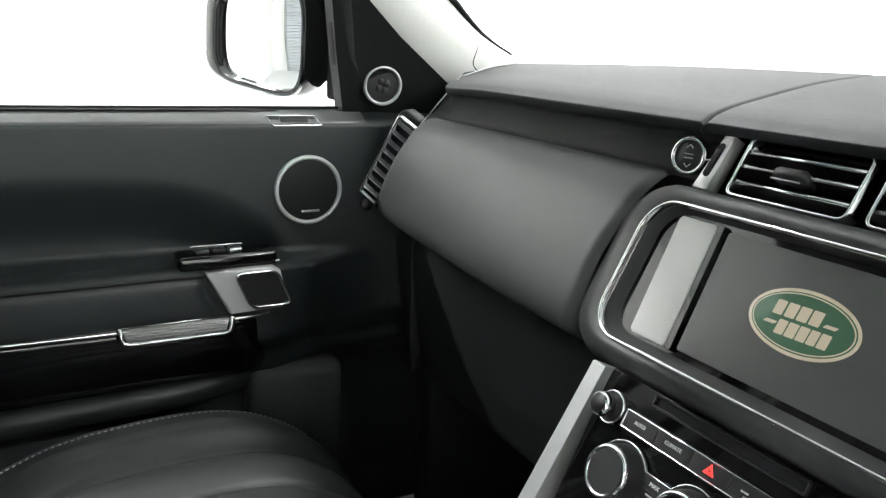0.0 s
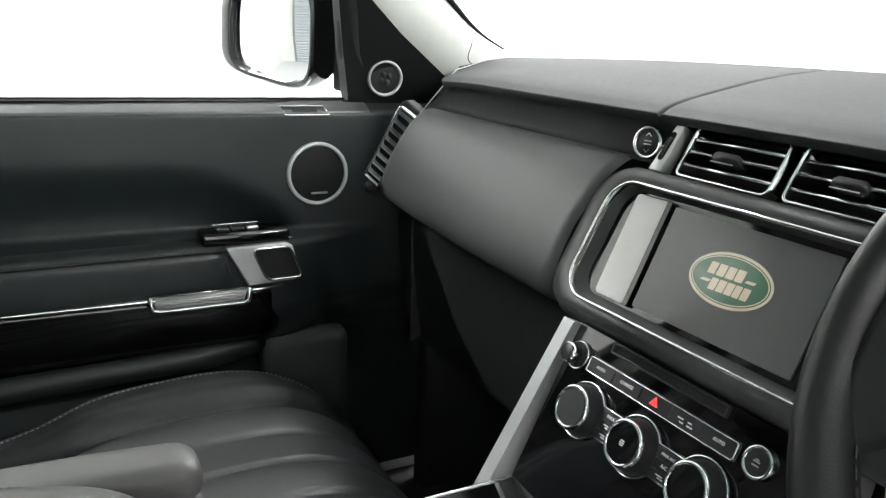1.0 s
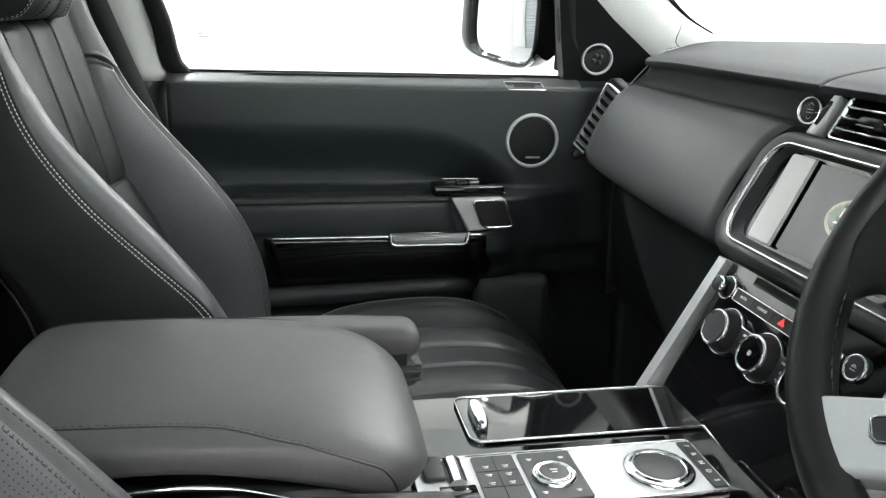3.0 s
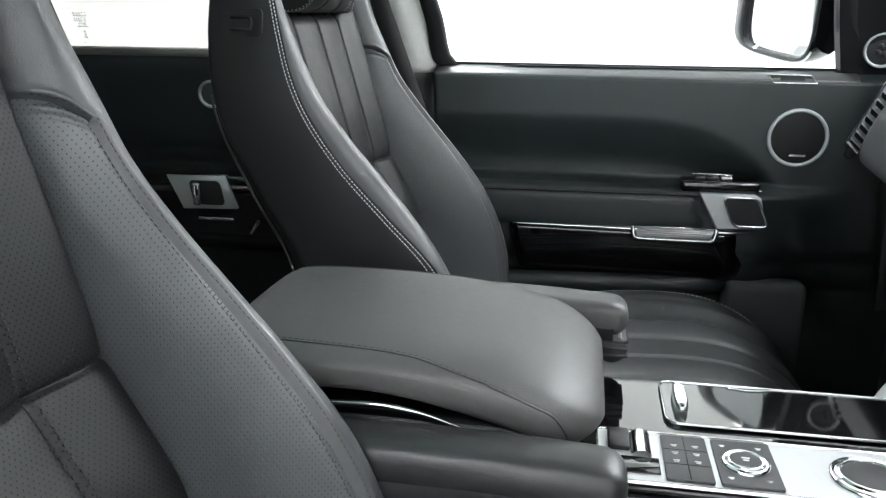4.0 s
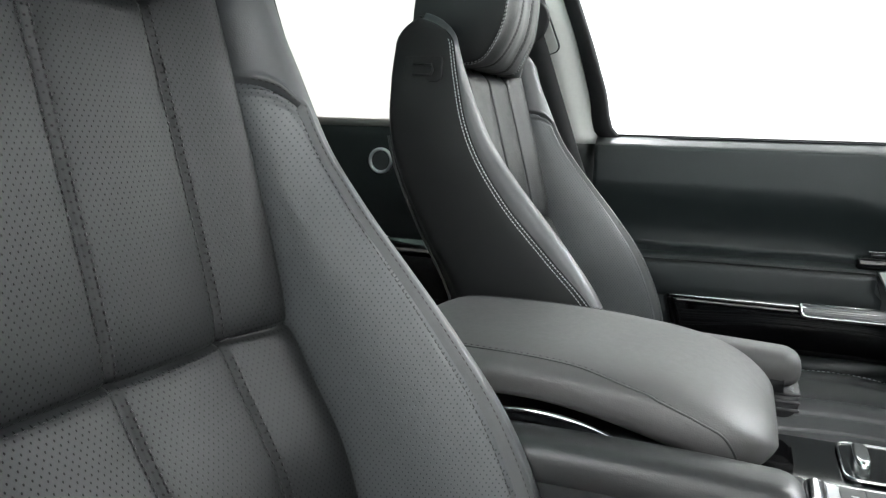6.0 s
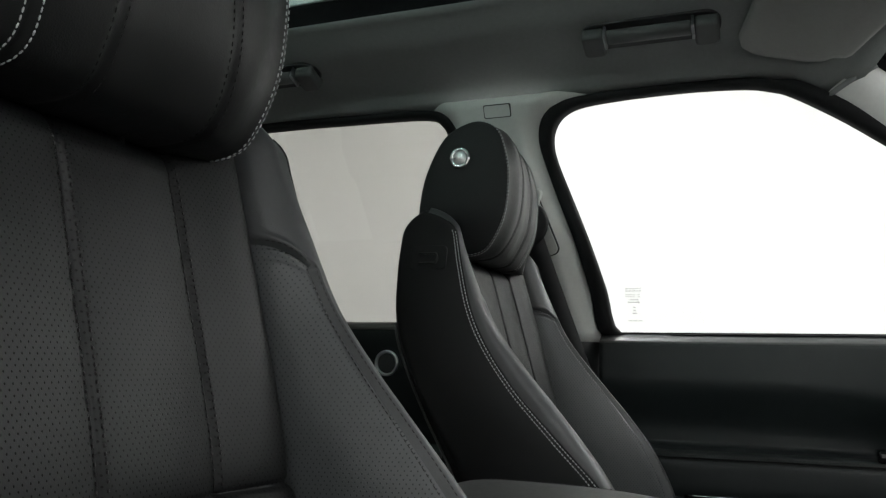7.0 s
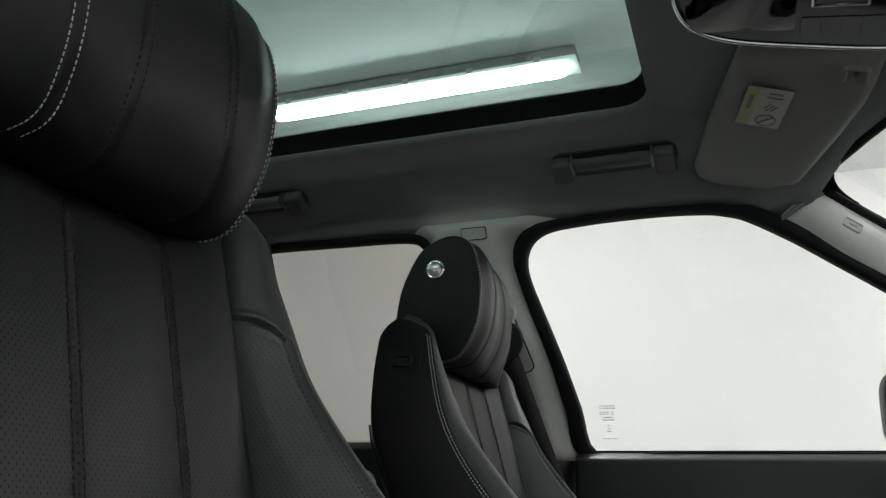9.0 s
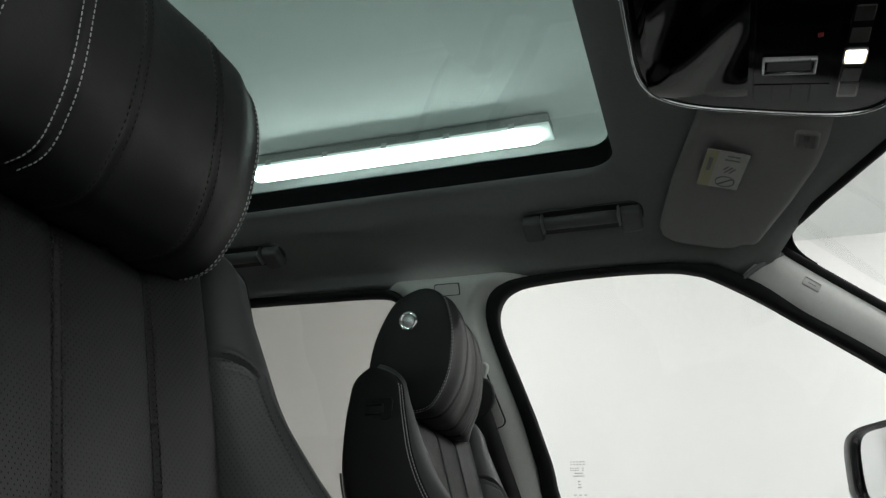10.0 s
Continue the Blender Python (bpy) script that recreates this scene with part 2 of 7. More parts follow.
def finish(name, bm, material, flat=False):
    bm.normal_update()
    me = bpy.data.meshes.new(name)
    bm.to_mesh(me)
    bm.free()
    for f in me.polygons:
        f.use_smooth = not flat and len(f.vertices) <= 4
    mats = material if isinstance(material, (list, tuple)) else [material]
    for m in mats:
        me.materials.append(m)
    return me


def part(name, bm, material, parent=None, label="", flat=False):
    me = finish(name, bm, material, flat)
    ob = new(name, me)
    if parent is not None:
        ob.parent = parent
        m = Matrix.Translation(parent.location) if parent.data is None else Matrix.Identity(4)
        ob.matrix_parent_inverse = m.inverted()
    if label:
        ob["label"] = label
    return ob


def solid(name, bm, material, label, category, kind="", group="", flat=False):
    return tagged(part(name, bm, material, None, "", flat), label, category, group, kind)


def sheet(f, nu, nv, loop_u=False, loop_v=False, bm=None, keep=None):
    """A grid of f(u, v), u and v from 0 to 1."""
    bm = bm or bmesh.new()
    cu, cv = (nu if loop_u else nu + 1), (nv if loop_v else nv + 1)
    g = [[bm.verts.new(f(i / nu, j / nv)) for j in range(cv)] for i in range(cu)]
    for i in range(nu):
        for j in range(nv):
            if keep is None or keep((i + 0.5) / nu, (j + 0.5) / nv):
                bm.faces.new((g[i][j], g[(i + 1) % cu][j], g[(i + 1) % cu][(j + 1) % cv], g[i][(j + 1) % cv]))
    if keep is not None:
        bmesh.ops.delete(bm, geom=[v for v in bm.verts if not v.link_faces], context="VERTS")
    return bm


def box(bm, centre, size, m=None, bevel=0.0, seg=2):
    r = bmesh.ops.create_cube(bm, size=1.0)
    vs = r["verts"]
    mat = Matrix.Translation(centre) @ (m or Matrix.Identity(4)) @ Matrix.Diagonal((*size, 1))
    bmesh.ops.transform(bm, matrix=mat, verts=vs)
    if bevel > 0:
        es = list({e for v in vs for e in v.link_edges})
        bmesh.ops.bevel(bm, geom=es, offset=bevel, segments=seg, profile=0.5, affect="EDGES")
    return bm


def boxed(centre, size, m=None, bevel=0.0, seg=2):
    return box(bmesh.new(), centre, size, m, bevel, seg)


def lathe(profile, m, n=40, bm=None, close=False):
    """Turns (radius, height) pairs about the z axis of the pose m."""
    bm = bm or bmesh.new()
    rings = []
    for r, h in profile:
        if r < 1e-6:
            rings.append([bm.verts.new(m @ Vector((0, 0, h)))])
        else:
            rings.append([bm.verts.new(m @ Vector((r * math.cos(2 * math.pi * k / n), r * math.sin(2 * math.pi * k / n), h))) for k in range(n)])
    pairs = list(zip(rings, rings[1:])) + ([(rings[-1], rings[0])] if close else [])
    for a, b in pairs:
        for k in range(n):
            q = [a[k % len(a)], a[(k + 1) % len(a)], b[(k + 1) % len(b)], b[k % len(b)]]
            q = list(dict.fromkeys(q))
            if len(q) > 2:
                bm.faces.new(q)
    return bm


def facing(at, normal, up=(0, 0, 1)):
    """A pose whose z axis is the normal and whose y axis is nearest to up."""
    z = Vector(normal).normalized()
    x = Vector(up).cross(z).normalized()
    y = z.cross(x)
    return Matrix.Translation(at) @ Matrix((x, y, z)).transposed().to_4x4()


def tube(points, radius, n=8, closed=False, bm=None, flat=1.0, up=(0, 0, 1)):
    """A round bar along points; flat squeezes it along its second axis."""
    bm = bm or bmesh.new()
    ps = [Vector(p) for p in points]
    rings = []
    last = None
    for i, p in enumerate(ps):
        a = ps[i - 1] if (i or closed) else p
        b = ps[(i + 1) % len(ps)] if (i < len(ps) - 1 or closed) else p
        d = (b - a).normalized()
        if last is None:
            ref = Vector(up)
            s = ref.cross(d)
            if s.length < 1e-4:
                s = Vector((1, 0, 0)).cross(d)
        else:
            s = last - d * last.dot(d)
        s.normalize()
        last = s
        o = d.cross(s)
        r = radius(i / max(1, len(ps) - 1)) if callable(radius) else radius
        rings.append([bm.verts.new(p + s * (r * math.cos(2 * math.pi * k / n)) + o * (r * flat * math.sin(2 * math.pi * k / n))) for k in range(n)])
    m = len(rings)
    for i in range(m if closed else m - 1):
        for k in range(n):
            bm.faces.new((rings[i][k], rings[i][(k + 1) % n], rings[(i + 1) % m][(k + 1) % n], rings[(i + 1) % m][k]))
    if not closed:
        bm.faces.new(list(reversed(rings[0])))
        bm.faces.new(rings[-1])
    return bm


def rounded(w, h, r, n=6, slant=0.0):
    """The outline of a rounded rectangle about the origin; slant shifts the top sideways."""
    out = []
    for cx, cy, a0 in ((w - r, h - r, 0), (-w + r, h - r, 90), (-w + r, -h + r, 180), (w - r, -h + r, 270)):
        for k in range(n + 1):
            a = radians(a0 + 90 * k / n)
            x, y = cx + r * math.cos(a), cy + r * math.sin(a)
            out.append((x + slant * y, y))
    return out


def prism(outline, m, z0, z1, bevel=0.0, bm=None):
    """An outline in the xy plane of m, raised from z0 to z1, its upper rim bevelled."""
    bm = bm or bmesh.new()
    n = len(outline)
    cx, cy = sum(p[0] for p in outline) / n, sum(p[1] for p in outline) / n
    levels = [(z0, 0.0), (z1 - bevel, 0.0), (z1 - bevel * 0.3, bevel * 0.3), (z1, bevel)] if bevel > 0 else [(z0, 0.0), (z1, 0.0)]
    rings = []
    for z, inset in levels:
        ring = []
        for x, y in outline:
            d = math.hypot(x - cx, y - cy) or 1
            k = max(0.0, 1 - inset / d)
            ring.append(bm.verts.new(m @ Vector((cx + (x - cx) * k, cy + (y - cy) * k, z))))
        rings.append(ring)
    for a, b in zip(rings, rings[1:]):
        for i in range(n):
            bm.faces.new((a[i], a[(i + 1) % n], b[(i + 1) % n], b[i]))
    bm.faces.new(rings[-1])
    bm.faces.new(list(reversed(rings[0])))
    return bm


def frame_ring(outline, m, width, z0, z1, bm=None):
    """A raised rim that follows an outline."""
    bm = bm or bmesh.new()
    n = len(outline)
    cx, cy = sum(p[0] for p in outline) / n, sum(p[1] for p in outline) / n
    def ring(inset, z):
        out = []
        for i, (x, y) in enumerate(outline):
            x0, y0 = outline[i - 1]
            x1, y1 = outline[(i + 1) % n]
            tx, ty = x1 - x0, y1 - y0
            q = math.hypot(tx, ty) or 1
            nx, ny = -ty / q, tx / q
            if nx * (cx - x) + ny * (cy - y) < 0:
                nx, ny = -nx, -ny
            out.append(bm.verts.new(m @ Vector((x + nx * inset, y + ny * inset, z))))
        return out
    e = min(width, z1 - z0) * 0.3
    rings = [ring(0, z0), ring(0, z1 - e), ring(e, z1), ring(width - e, z1), ring(width, z1 - e), ring(width, z0)]
    for a, b in zip(rings, rings[1:]):
        for i in range(n):
            bm.faces.new((a[i], a[(i + 1) % n], b[(i + 1) % n], b[i]))
    return bm


def thicken(bm, d):
    """Gives a sheet a back at distance d along its normals."""
    bm.normal_update()
    bmesh.ops.solidify(bm, geom=bm.faces[:], thickness=d)
    return bm


def loft(loops, closed=True, bm=None, cap=False):
    bm = bm or bmesh.new()
    rings = [[bm.verts.new(p) for p in lp] for lp in loops]
    n = len(rings[0])
    for a, b in zip(rings, rings[1:]):
        for i in range(n if closed else n - 1):
            bm.faces.new((a[i], a[(i + 1) % n], b[(i + 1) % n], b[i]))
    if cap:
        bm.faces.new(list(reversed(rings[0])))
        bm.faces.new(rings[-1])
    return bm


def outward(bm):
    bmesh.ops.recalc_face_normals(bm, faces=bm.faces[:])
    return bm


def stitches(path, length=0.0042, gap=0.0030, r=0.00065):
    """Short raised thread stitches along a path of points, as one mesh."""
    bm = bmesh.new()
    ps = [Vector(p) for p in path]
    walked, i = 0.0, 0
    lens = [(b - a).length for a, b in zip(ps, ps[1:])]
    total = sum(lens)

    def at(s):
        k = 0
        while k < len(lens) - 1 and s > lens[k]:
            s -= lens[k]
            k += 1
        return ps[k].lerp(ps[k + 1], min(1.0, s / max(lens[k], 1e-9)))
    s = 0.0
    while s + length < total:
        a, b = at(s), at(s + length)
        d = (b - a).normalized()
        side = d.cross(Vector((0.3, 0.5, 0.8))).normalized()
        up = side.cross(d)
        ring = []
        for p, k in ((a, 0.5), (a.lerp(b, 0.25), 1.0), (a.lerp(b, 0.75), 1.0), (b, 0.5)):
            ring.append([bm.verts.new(p + (side * c + up * e) * (r * k)) for c, e in ((1, 0), (0, 1), (-1, 0), (0, -1))])
        for p, q in zip(ring, ring[1:]):
            for c in range(4):
                bm.faces.new((p[c], p[(c + 1) % 4], q[(c + 1) % 4], q[c]))
        s += length + gap
    return bm


def lettering(text, m, size, depth=0.0004):
    """Raised letters, centred on the pose m."""
    cu = bpy.data.curves.new("lettering", "FONT")
    cu.body, cu.size, cu.align_x, cu.align_y, cu.extrude = text, size, "CENTER", "CENTER", depth
    cu.resolution_u = 2
    ob = bpy.data.objects.new("lettering", cu)
    scene.collection.objects.link(ob)
    bpy.context.view_layer.update()
    me = bpy.data.meshes.new_from_object(ob.evaluated_get(bpy.context.evaluated_depsgraph_get()))
    bpy.data.objects.remove(ob)
    bpy.data.curves.remove(cu)
    bm = bmesh.new()
    bm.from_mesh(me)
    bpy.data.meshes.remove(me)
    bmesh.ops.transform(bm, matrix=m, verts=bm.verts[:])
    return bm


def bars(m, rows, height, bm=None):
    """Small raised bars standing for print that cannot be read: (x, y, length) in the pose m."""
    bm = bm or bmesh.new()
    for x, y, w in rows:
        bmesh.ops.create_cube(bm, size=1.0, matrix=m @ Matrix.Translation((x, y, 0)) @ Matrix.Diagonal((w, height, 0.0006, 1)))
    return bm

# ---- the showroom ----
def room():
    x0, x1, y0, y1, h = -3.1, 3.4, -8.2, 7.4, 2.66
    solid("floor", boxed(((x0 + x1) / 2, (y0 + y1) / 2, -0.05), (x1 - x0 + 0.4, y1 - y0 + 0.4, 0.1)), FLOOR, "pale grey resin showroom floor", "floor", "structure", flat=True)
    solid("ceiling", boxed(((x0 + x1) / 2, (y0 + y1) / 2, h + 0.06), (x1 - x0 + 0.4, y1 - y0 + 0.4, 0.12)), CEIL, "white painted flat showroom ceiling", "ceiling", "structure", flat=True)
    for name, c, s in (("wall_west", (x0 - 0.1, (y0 + y1) / 2, h / 2), (0.2, y1 - y0, h)),
                       ("wall_east", (x1 + 0.1, (y0 + y1) / 2, h / 2), (0.2, y1 - y0, h)),
                       ("wall_north", ((x0 + x1) / 2, y1 + 0.1, h / 2), (x1 - x0 + 0.4, 0.2, h)),
                       ("wall_south", ((x0 + x1) / 2, y0 - 0.1, h / 2), (x1 - x0 + 0.4, 0.2, h))):
        solid(name, boxed(c, s), WALL, "plain white painted showroom wall", "wall", "structure", flat=True)


def roller_door(x0, x1, y, top):
    t = thing("roller_door", ((x0 + x1) / 2, y, 0), "closed grey roller shutter door with narrow slats", "door")
    n = int(top / 0.075)
    for k in range(n):
        bm = bmesh.new()
        z = k * 0.075
        prof = [(0.0, 0.0), (0.016, 0.012), (0.022, 0.034), (0.016, 0.058), (0.0, 0.072)]
        loft([[(x, y + d, z + e) for d, e in prof] for x in (x0, x1)], closed=False, bm=bm)
        part("slat", outward(bm), SHUTTER, t)
    for x in (x0 - 0.04, x1 + 0.04):
        part("guide_rail", boxed((x, y + 0.03, top / 2), (0.08, 0.06, top), bevel=0.004), BODY_BATTEN, t)
    part("shutter_box", boxed(((x0 + x1) / 2, y + 0.14, top + 0.12), (x1 - x0 + 0.2, 0.28, 0.24), bevel=0.01), WALL, t)


def batten(x, y, group, turn=0.0):
    """A ceiling batten 1.25 m long with a lit diffuser and metal clips."""
    z = 2.580
    t = thing("batten_light", (x, y, 2.66), "long white ceiling batten with a lit tube diffuser", "light", group)
    part("body", boxed((x, y, z + 0.052), (0.094, 1.27, 0.046), bevel=0.006), BODY_BATTEN, t)
    part("lip", boxed((x, y, z + 0.023), (0.118, 1.275, 0.012), bevel=0.004), LIP, t, "translucent diffuser lip")
    bm = bmesh.new()
    prof = [(0.038 * math.cos(a), -0.034 * math.sin(a)) for a in [math.pi * k / 12 for k in range(13)]]
    ends = [(-0.602, 0.25), (-0.597, 0.60), (-0.585, 0.88), (-0.565, 1.0), (0.565, 1.0), (0.585, 0.88), (0.597, 0.60), (0.602, 0.25)]
    loft([[(x + px * k, y + e, z + 0.018 + pz * k) for px, pz in prof] for e, k in ends], closed=False, bm=bm)
    part("diffuser", outward(bm), LAMP, t, "glowing white ribbed diffuser")
    for k in range(5):
        for s in (-1, 1):
            part("clip", boxed((x + s * 0.060, y - 0.5 + k * 0.25, z + 0.027), (0.006, 0.022, 0.022), bevel=0.001), SATIN, t)
    t.rotation_euler[2] = radians(turn)


# ---- the car's shell ----
def wx(z):
    """Half width of the glass plane at a height."""
    return 0.796 - (z - 1.207) * 0.36


FRONT_GLASS = [(-0.294, 1.207), (-0.318, 1.29), (-0.342, 1.374), (-0.368, 1.452), (-0.392, 1.523), (-0.397, 1.560), (-0.388, 1.588), (-0.368, 1.606), (-0.335, 1.616),
               (-0.27, 1.621), (-0.208, 1.623), (-0.13, 1.623), (-0.056, 1.619), (-0.02, 1.612), (0.012, 1.601), (0.082, 1.561), (0.152, 1.514), (0.222, 1.467),
               (0.30, 1.412), (0.330, 1.385), (0.338, 1.35), (0.352, 1.28), (0.371, 1.207), (0.24, 1.207), (0.10, 1.207), (-0.05, 1.207), (-0.18, 1.207)]
FRONT_SEAL = [(-0.325, 1.198), (-0.347, 1.28), (-0.370, 1.374), (-0.395, 1.452), (-0.416, 1.523), (-0.424, 1.565), (-0.416, 1.600), (-0.390, 1.622), (-0.345, 1.632),
              (-0.27, 1.636), (-0.208, 1.637), (-0.13, 1.637), (-0.05, 1.634), (-0.012, 1.628), (0.027, 1.6215), (0.098, 1.584), (0.165, 1.531), (0.235, 1.484),
              (0.313, 1.428), (0.352, 1.395), (0.368, 1.35), (0.384, 1.28), (0.402, 1.203), (0.24, 1.2020), (0.10, 1.2020), (-0.05, 1.2020), (-0.18, 1.2020)]
REAR_GLASS = [(-0.56, 1.216), (-0.575, 1.35), (-0.592, 1.50), (-0.602, 1.575), (-0.614, 1.603), (-0.650, 1.619), (-0.80, 1.623), (-1.0, 1.625), (-1.20, 1.620), (-1.36, 1.60),
              (-1.40, 1.56), (-1.42, 1.45), (-1.44, 1.33), (-1.45, 1.228), (-1.2, 1.226), (-1.0, 1.224), (-0.8, 1.220)]
REAR_SEAL = [(-0.535, 1.200), (-0.552, 1.35), (-0.570, 1.50), (-0.580, 1.58), (-0.598, 1.618), (-0.645, 1.634), (-0.80, 1.638), (-1.0, 1.640), (-1.21, 1.635), (-1.38, 1.615),
             (-1.43, 1.57), (-1.45, 1.45), (-1.47, 1.33), (-1.48, 1.212), (-1.2, 1.212), (-1.0, 1.210), (-0.8, 1.206)]


def dense(pts, n=4):
    """A closed outline drawn finer, rounding its corners."""
    out = []
    m = len(pts)
    for i in range(m):
        p0, p1, p2, p3 = (Vector((*pts[(i + k - 1) % m], 0)) for k in range(4))
        for k in range(n):
            t = k / n
            q = 0.5 * ((2 * p1) + (p2 - p0) * t + (2 * p0 - 5 * p1 + 4 * p2 - p3) * t * t + (3 * p1 - p0 - 3 * p2 + p3) * t ** 3)
            out.append((q.x, q.y))
    return out


def on_side(pts, s, inset=0.0):
    return [(s * (wx(z) + inset), y, z) for y, z in pts]


def widened(pts, d):
    cy, cz = sum(p[0] for p in pts) / len(pts), sum(p[1] for p in pts) / len(pts)
    return [(y + d * (y - cy) / math.hypot(y - cy, z - cz), z + d * (z - cz) / math.hypot(y - cy, z - cz)) for y, z in pts]


def window(s, glass, seal, name, material, label, n):
    """A side window: black seal round a pane, in the leaning plane of the side."""
    t = thing(name, (s * 0.79, sum(p[0] for p in glass) / len(glass), 1.21), label, "window", "", "structure")
    g, q = dense(glass), dense(seal)
    part("window_seal", outward(loft([on_side(g, s, 0.012), on_side(g, s, -0.004), on_side(widened(g, 0.004), s, -0.010),
                                      on_side(widened(q, -0.004), s, -0.012), on_side(q, s, -0.004), on_side(q, s, 0.02)])), RUBBER, t)
    bm = bmesh.new()
    bm.faces.new([bm.verts.new(p) for p in on_side(widened(g, 0.006), s, 0.010)])
    part("pane", bm, material, t, "", True)
    return t


def zroof(x, y):
    """Height of the headliner."""
    a = abs(x)
    side = curve_at([(0.0, 1.742), (0.434, 1.742), (0.462, 1.730), (0.50, 1.709), (0.56, 1.692), (0.61, 1.671), (0.652, 1.634)], a)
    if y < -0.122:
        return side
    front = curve_at([(-0.122, 1.742), (-0.09, 1.731), (-0.06, 1.724), (0.02, 1.712), (0.09, 1.699), (0.16, 1.684), (0.21, 1.671), (0.27, 1.652), (0.30, 1.642)], y)
    d = side - front
    low = 0.5 * (side + front - math.sqrt(d * d + 0.0003)) + 0.5 * math.sqrt(0.0003) * math.exp(-abs(d) * 40)
    return low - 0.036 * smooth(-0.03, 0.07, y) * smooth(0.56, 0.652, a)


def hole_loop(grow, n=10):
    pts = rounded(0.434 + grow, 0.509 + grow, 0.050 + grow * 0.5, n)
    return [(x, y - 0.635) for x, y in pts]


def headliner():
    inner = hole_loop(0.0)
    cx, cy = 0.0, -0.645
    top, bottom, xs = 0.215, -1.945, 0.652
    def spread(loop, angles):
        out = []
        m = len(loop)
        for a in angles:
            d = Vector((math.cos(a), math.sin(a)))
            best = None
            for i in range(m):
                p, q = Vector(loop[i]) - Vector((cx, cy)), Vector(loop[(i + 1) % m]) - Vector((cx, cy))
                e = q - p
                den = d.x * e.y - d.y * e.x
                if abs(den) < 1e-9:
                    continue
                t = (p.x * e.y - p.y * e.x) / den
                u = (p.x * d.y - p.y * d.x) / den
                if t > 0 and -1e-6 <= u <= 1 + 1e-6 and (best is None or t > best):
                    best = t
            out.append((cx + d.x * best, cy + d.y * best))
        return out
    marks = [math.atan2(y - cy, x - cx) for x, y in hole_loop(0.0, 8)]
    marks += [math.atan2(y - cy, x - cx) for x, y in ((xs, top), (-xs, top), (-xs, bottom), (xs, bottom))]
    marks += [2 * math.pi * k / 120 - math.pi for k in range(120)]
    marks = sorted(set(round(a, 5) for a in marks))
    a, b = spread(inner, marks), spread([(xs, cy), (xs, 0.055), (0.635, 0.125)] + [(q, 0.352 - 0.31 * math.sqrt(q * q + 0.004)) for q in [0.60 * (1 - k / 12) for k in range(25)]] + [(-0.635, 0.125), (-xs, 0.055), (-xs, bottom), (xs, bottom)], marks)
    loops = [[(x, y, 1.754) for x, y in spread(hole_loop(0.004), marks)], [(x, y, 1.746) for x, y in spread(hole_loop(0.0), marks)]]
    for k in range(15):
        f = k / 14
        loops.append([(lerp(p[0], q[0], f), lerp(p[1], q[1], f), zroof(lerp(p[0], q[0], f), lerp(p[1], q[1], f)) ) for p, q in zip(a, b)])
    loops.append([(x * 1.02, y + 0.006 * (1 if y > 0.1 else 0), z + 0.03) for x, y, z in loops[-1]])
    bm = loft(loops)
    solid("headliner", outward(bm), LINER, "dark grey woven fabric headliner round a glass roof", "ceiling", "structure")
    frame = [spread(hole_loop(-0.002), marks), spread(hole_loop(0.0), marks), spread(hole_loop(0.006), marks)]
    t = thing("sunroof", (0, -0.645, 1.75), "panoramic glass roof with green tint and black surround", "sunroof", "", "structure")
    part("surround", outward(loft([[(x, y, 1.745) for x, y in frame[1]], [(x, y, 1.778) for x, y in frame[0]], [(x, y, 1.783) for x, y in spread(hole_loop(-0.005), marks)],
                                   [(x, y, 1.784) for x, y in spread(hole_loop(0.05), marks)]])), FRIT, t)
    bm = bmesh.new()
    bm.faces.new([bm.verts.new((x, y, 1.790)) for x, y in spread(hole_loop(0.03), marks)])
    part("pane", bm, ROOFGLASS, t, "", True)
    # outer roof skin above the liner
    sk = [[(x, y, 1.800) for x, y in spread(hole_loop(0.02), marks)], [(x, y, 1.806) for x, y in spread(hole_loop(0.06), marks)],
          [(x * 1.02, y - 0.004, 1.71) for x, y in b]]
    solid("roof_skin", outward(loft(sk)), PAINT, "white painted car roof round the glass", "car roof", "structure")


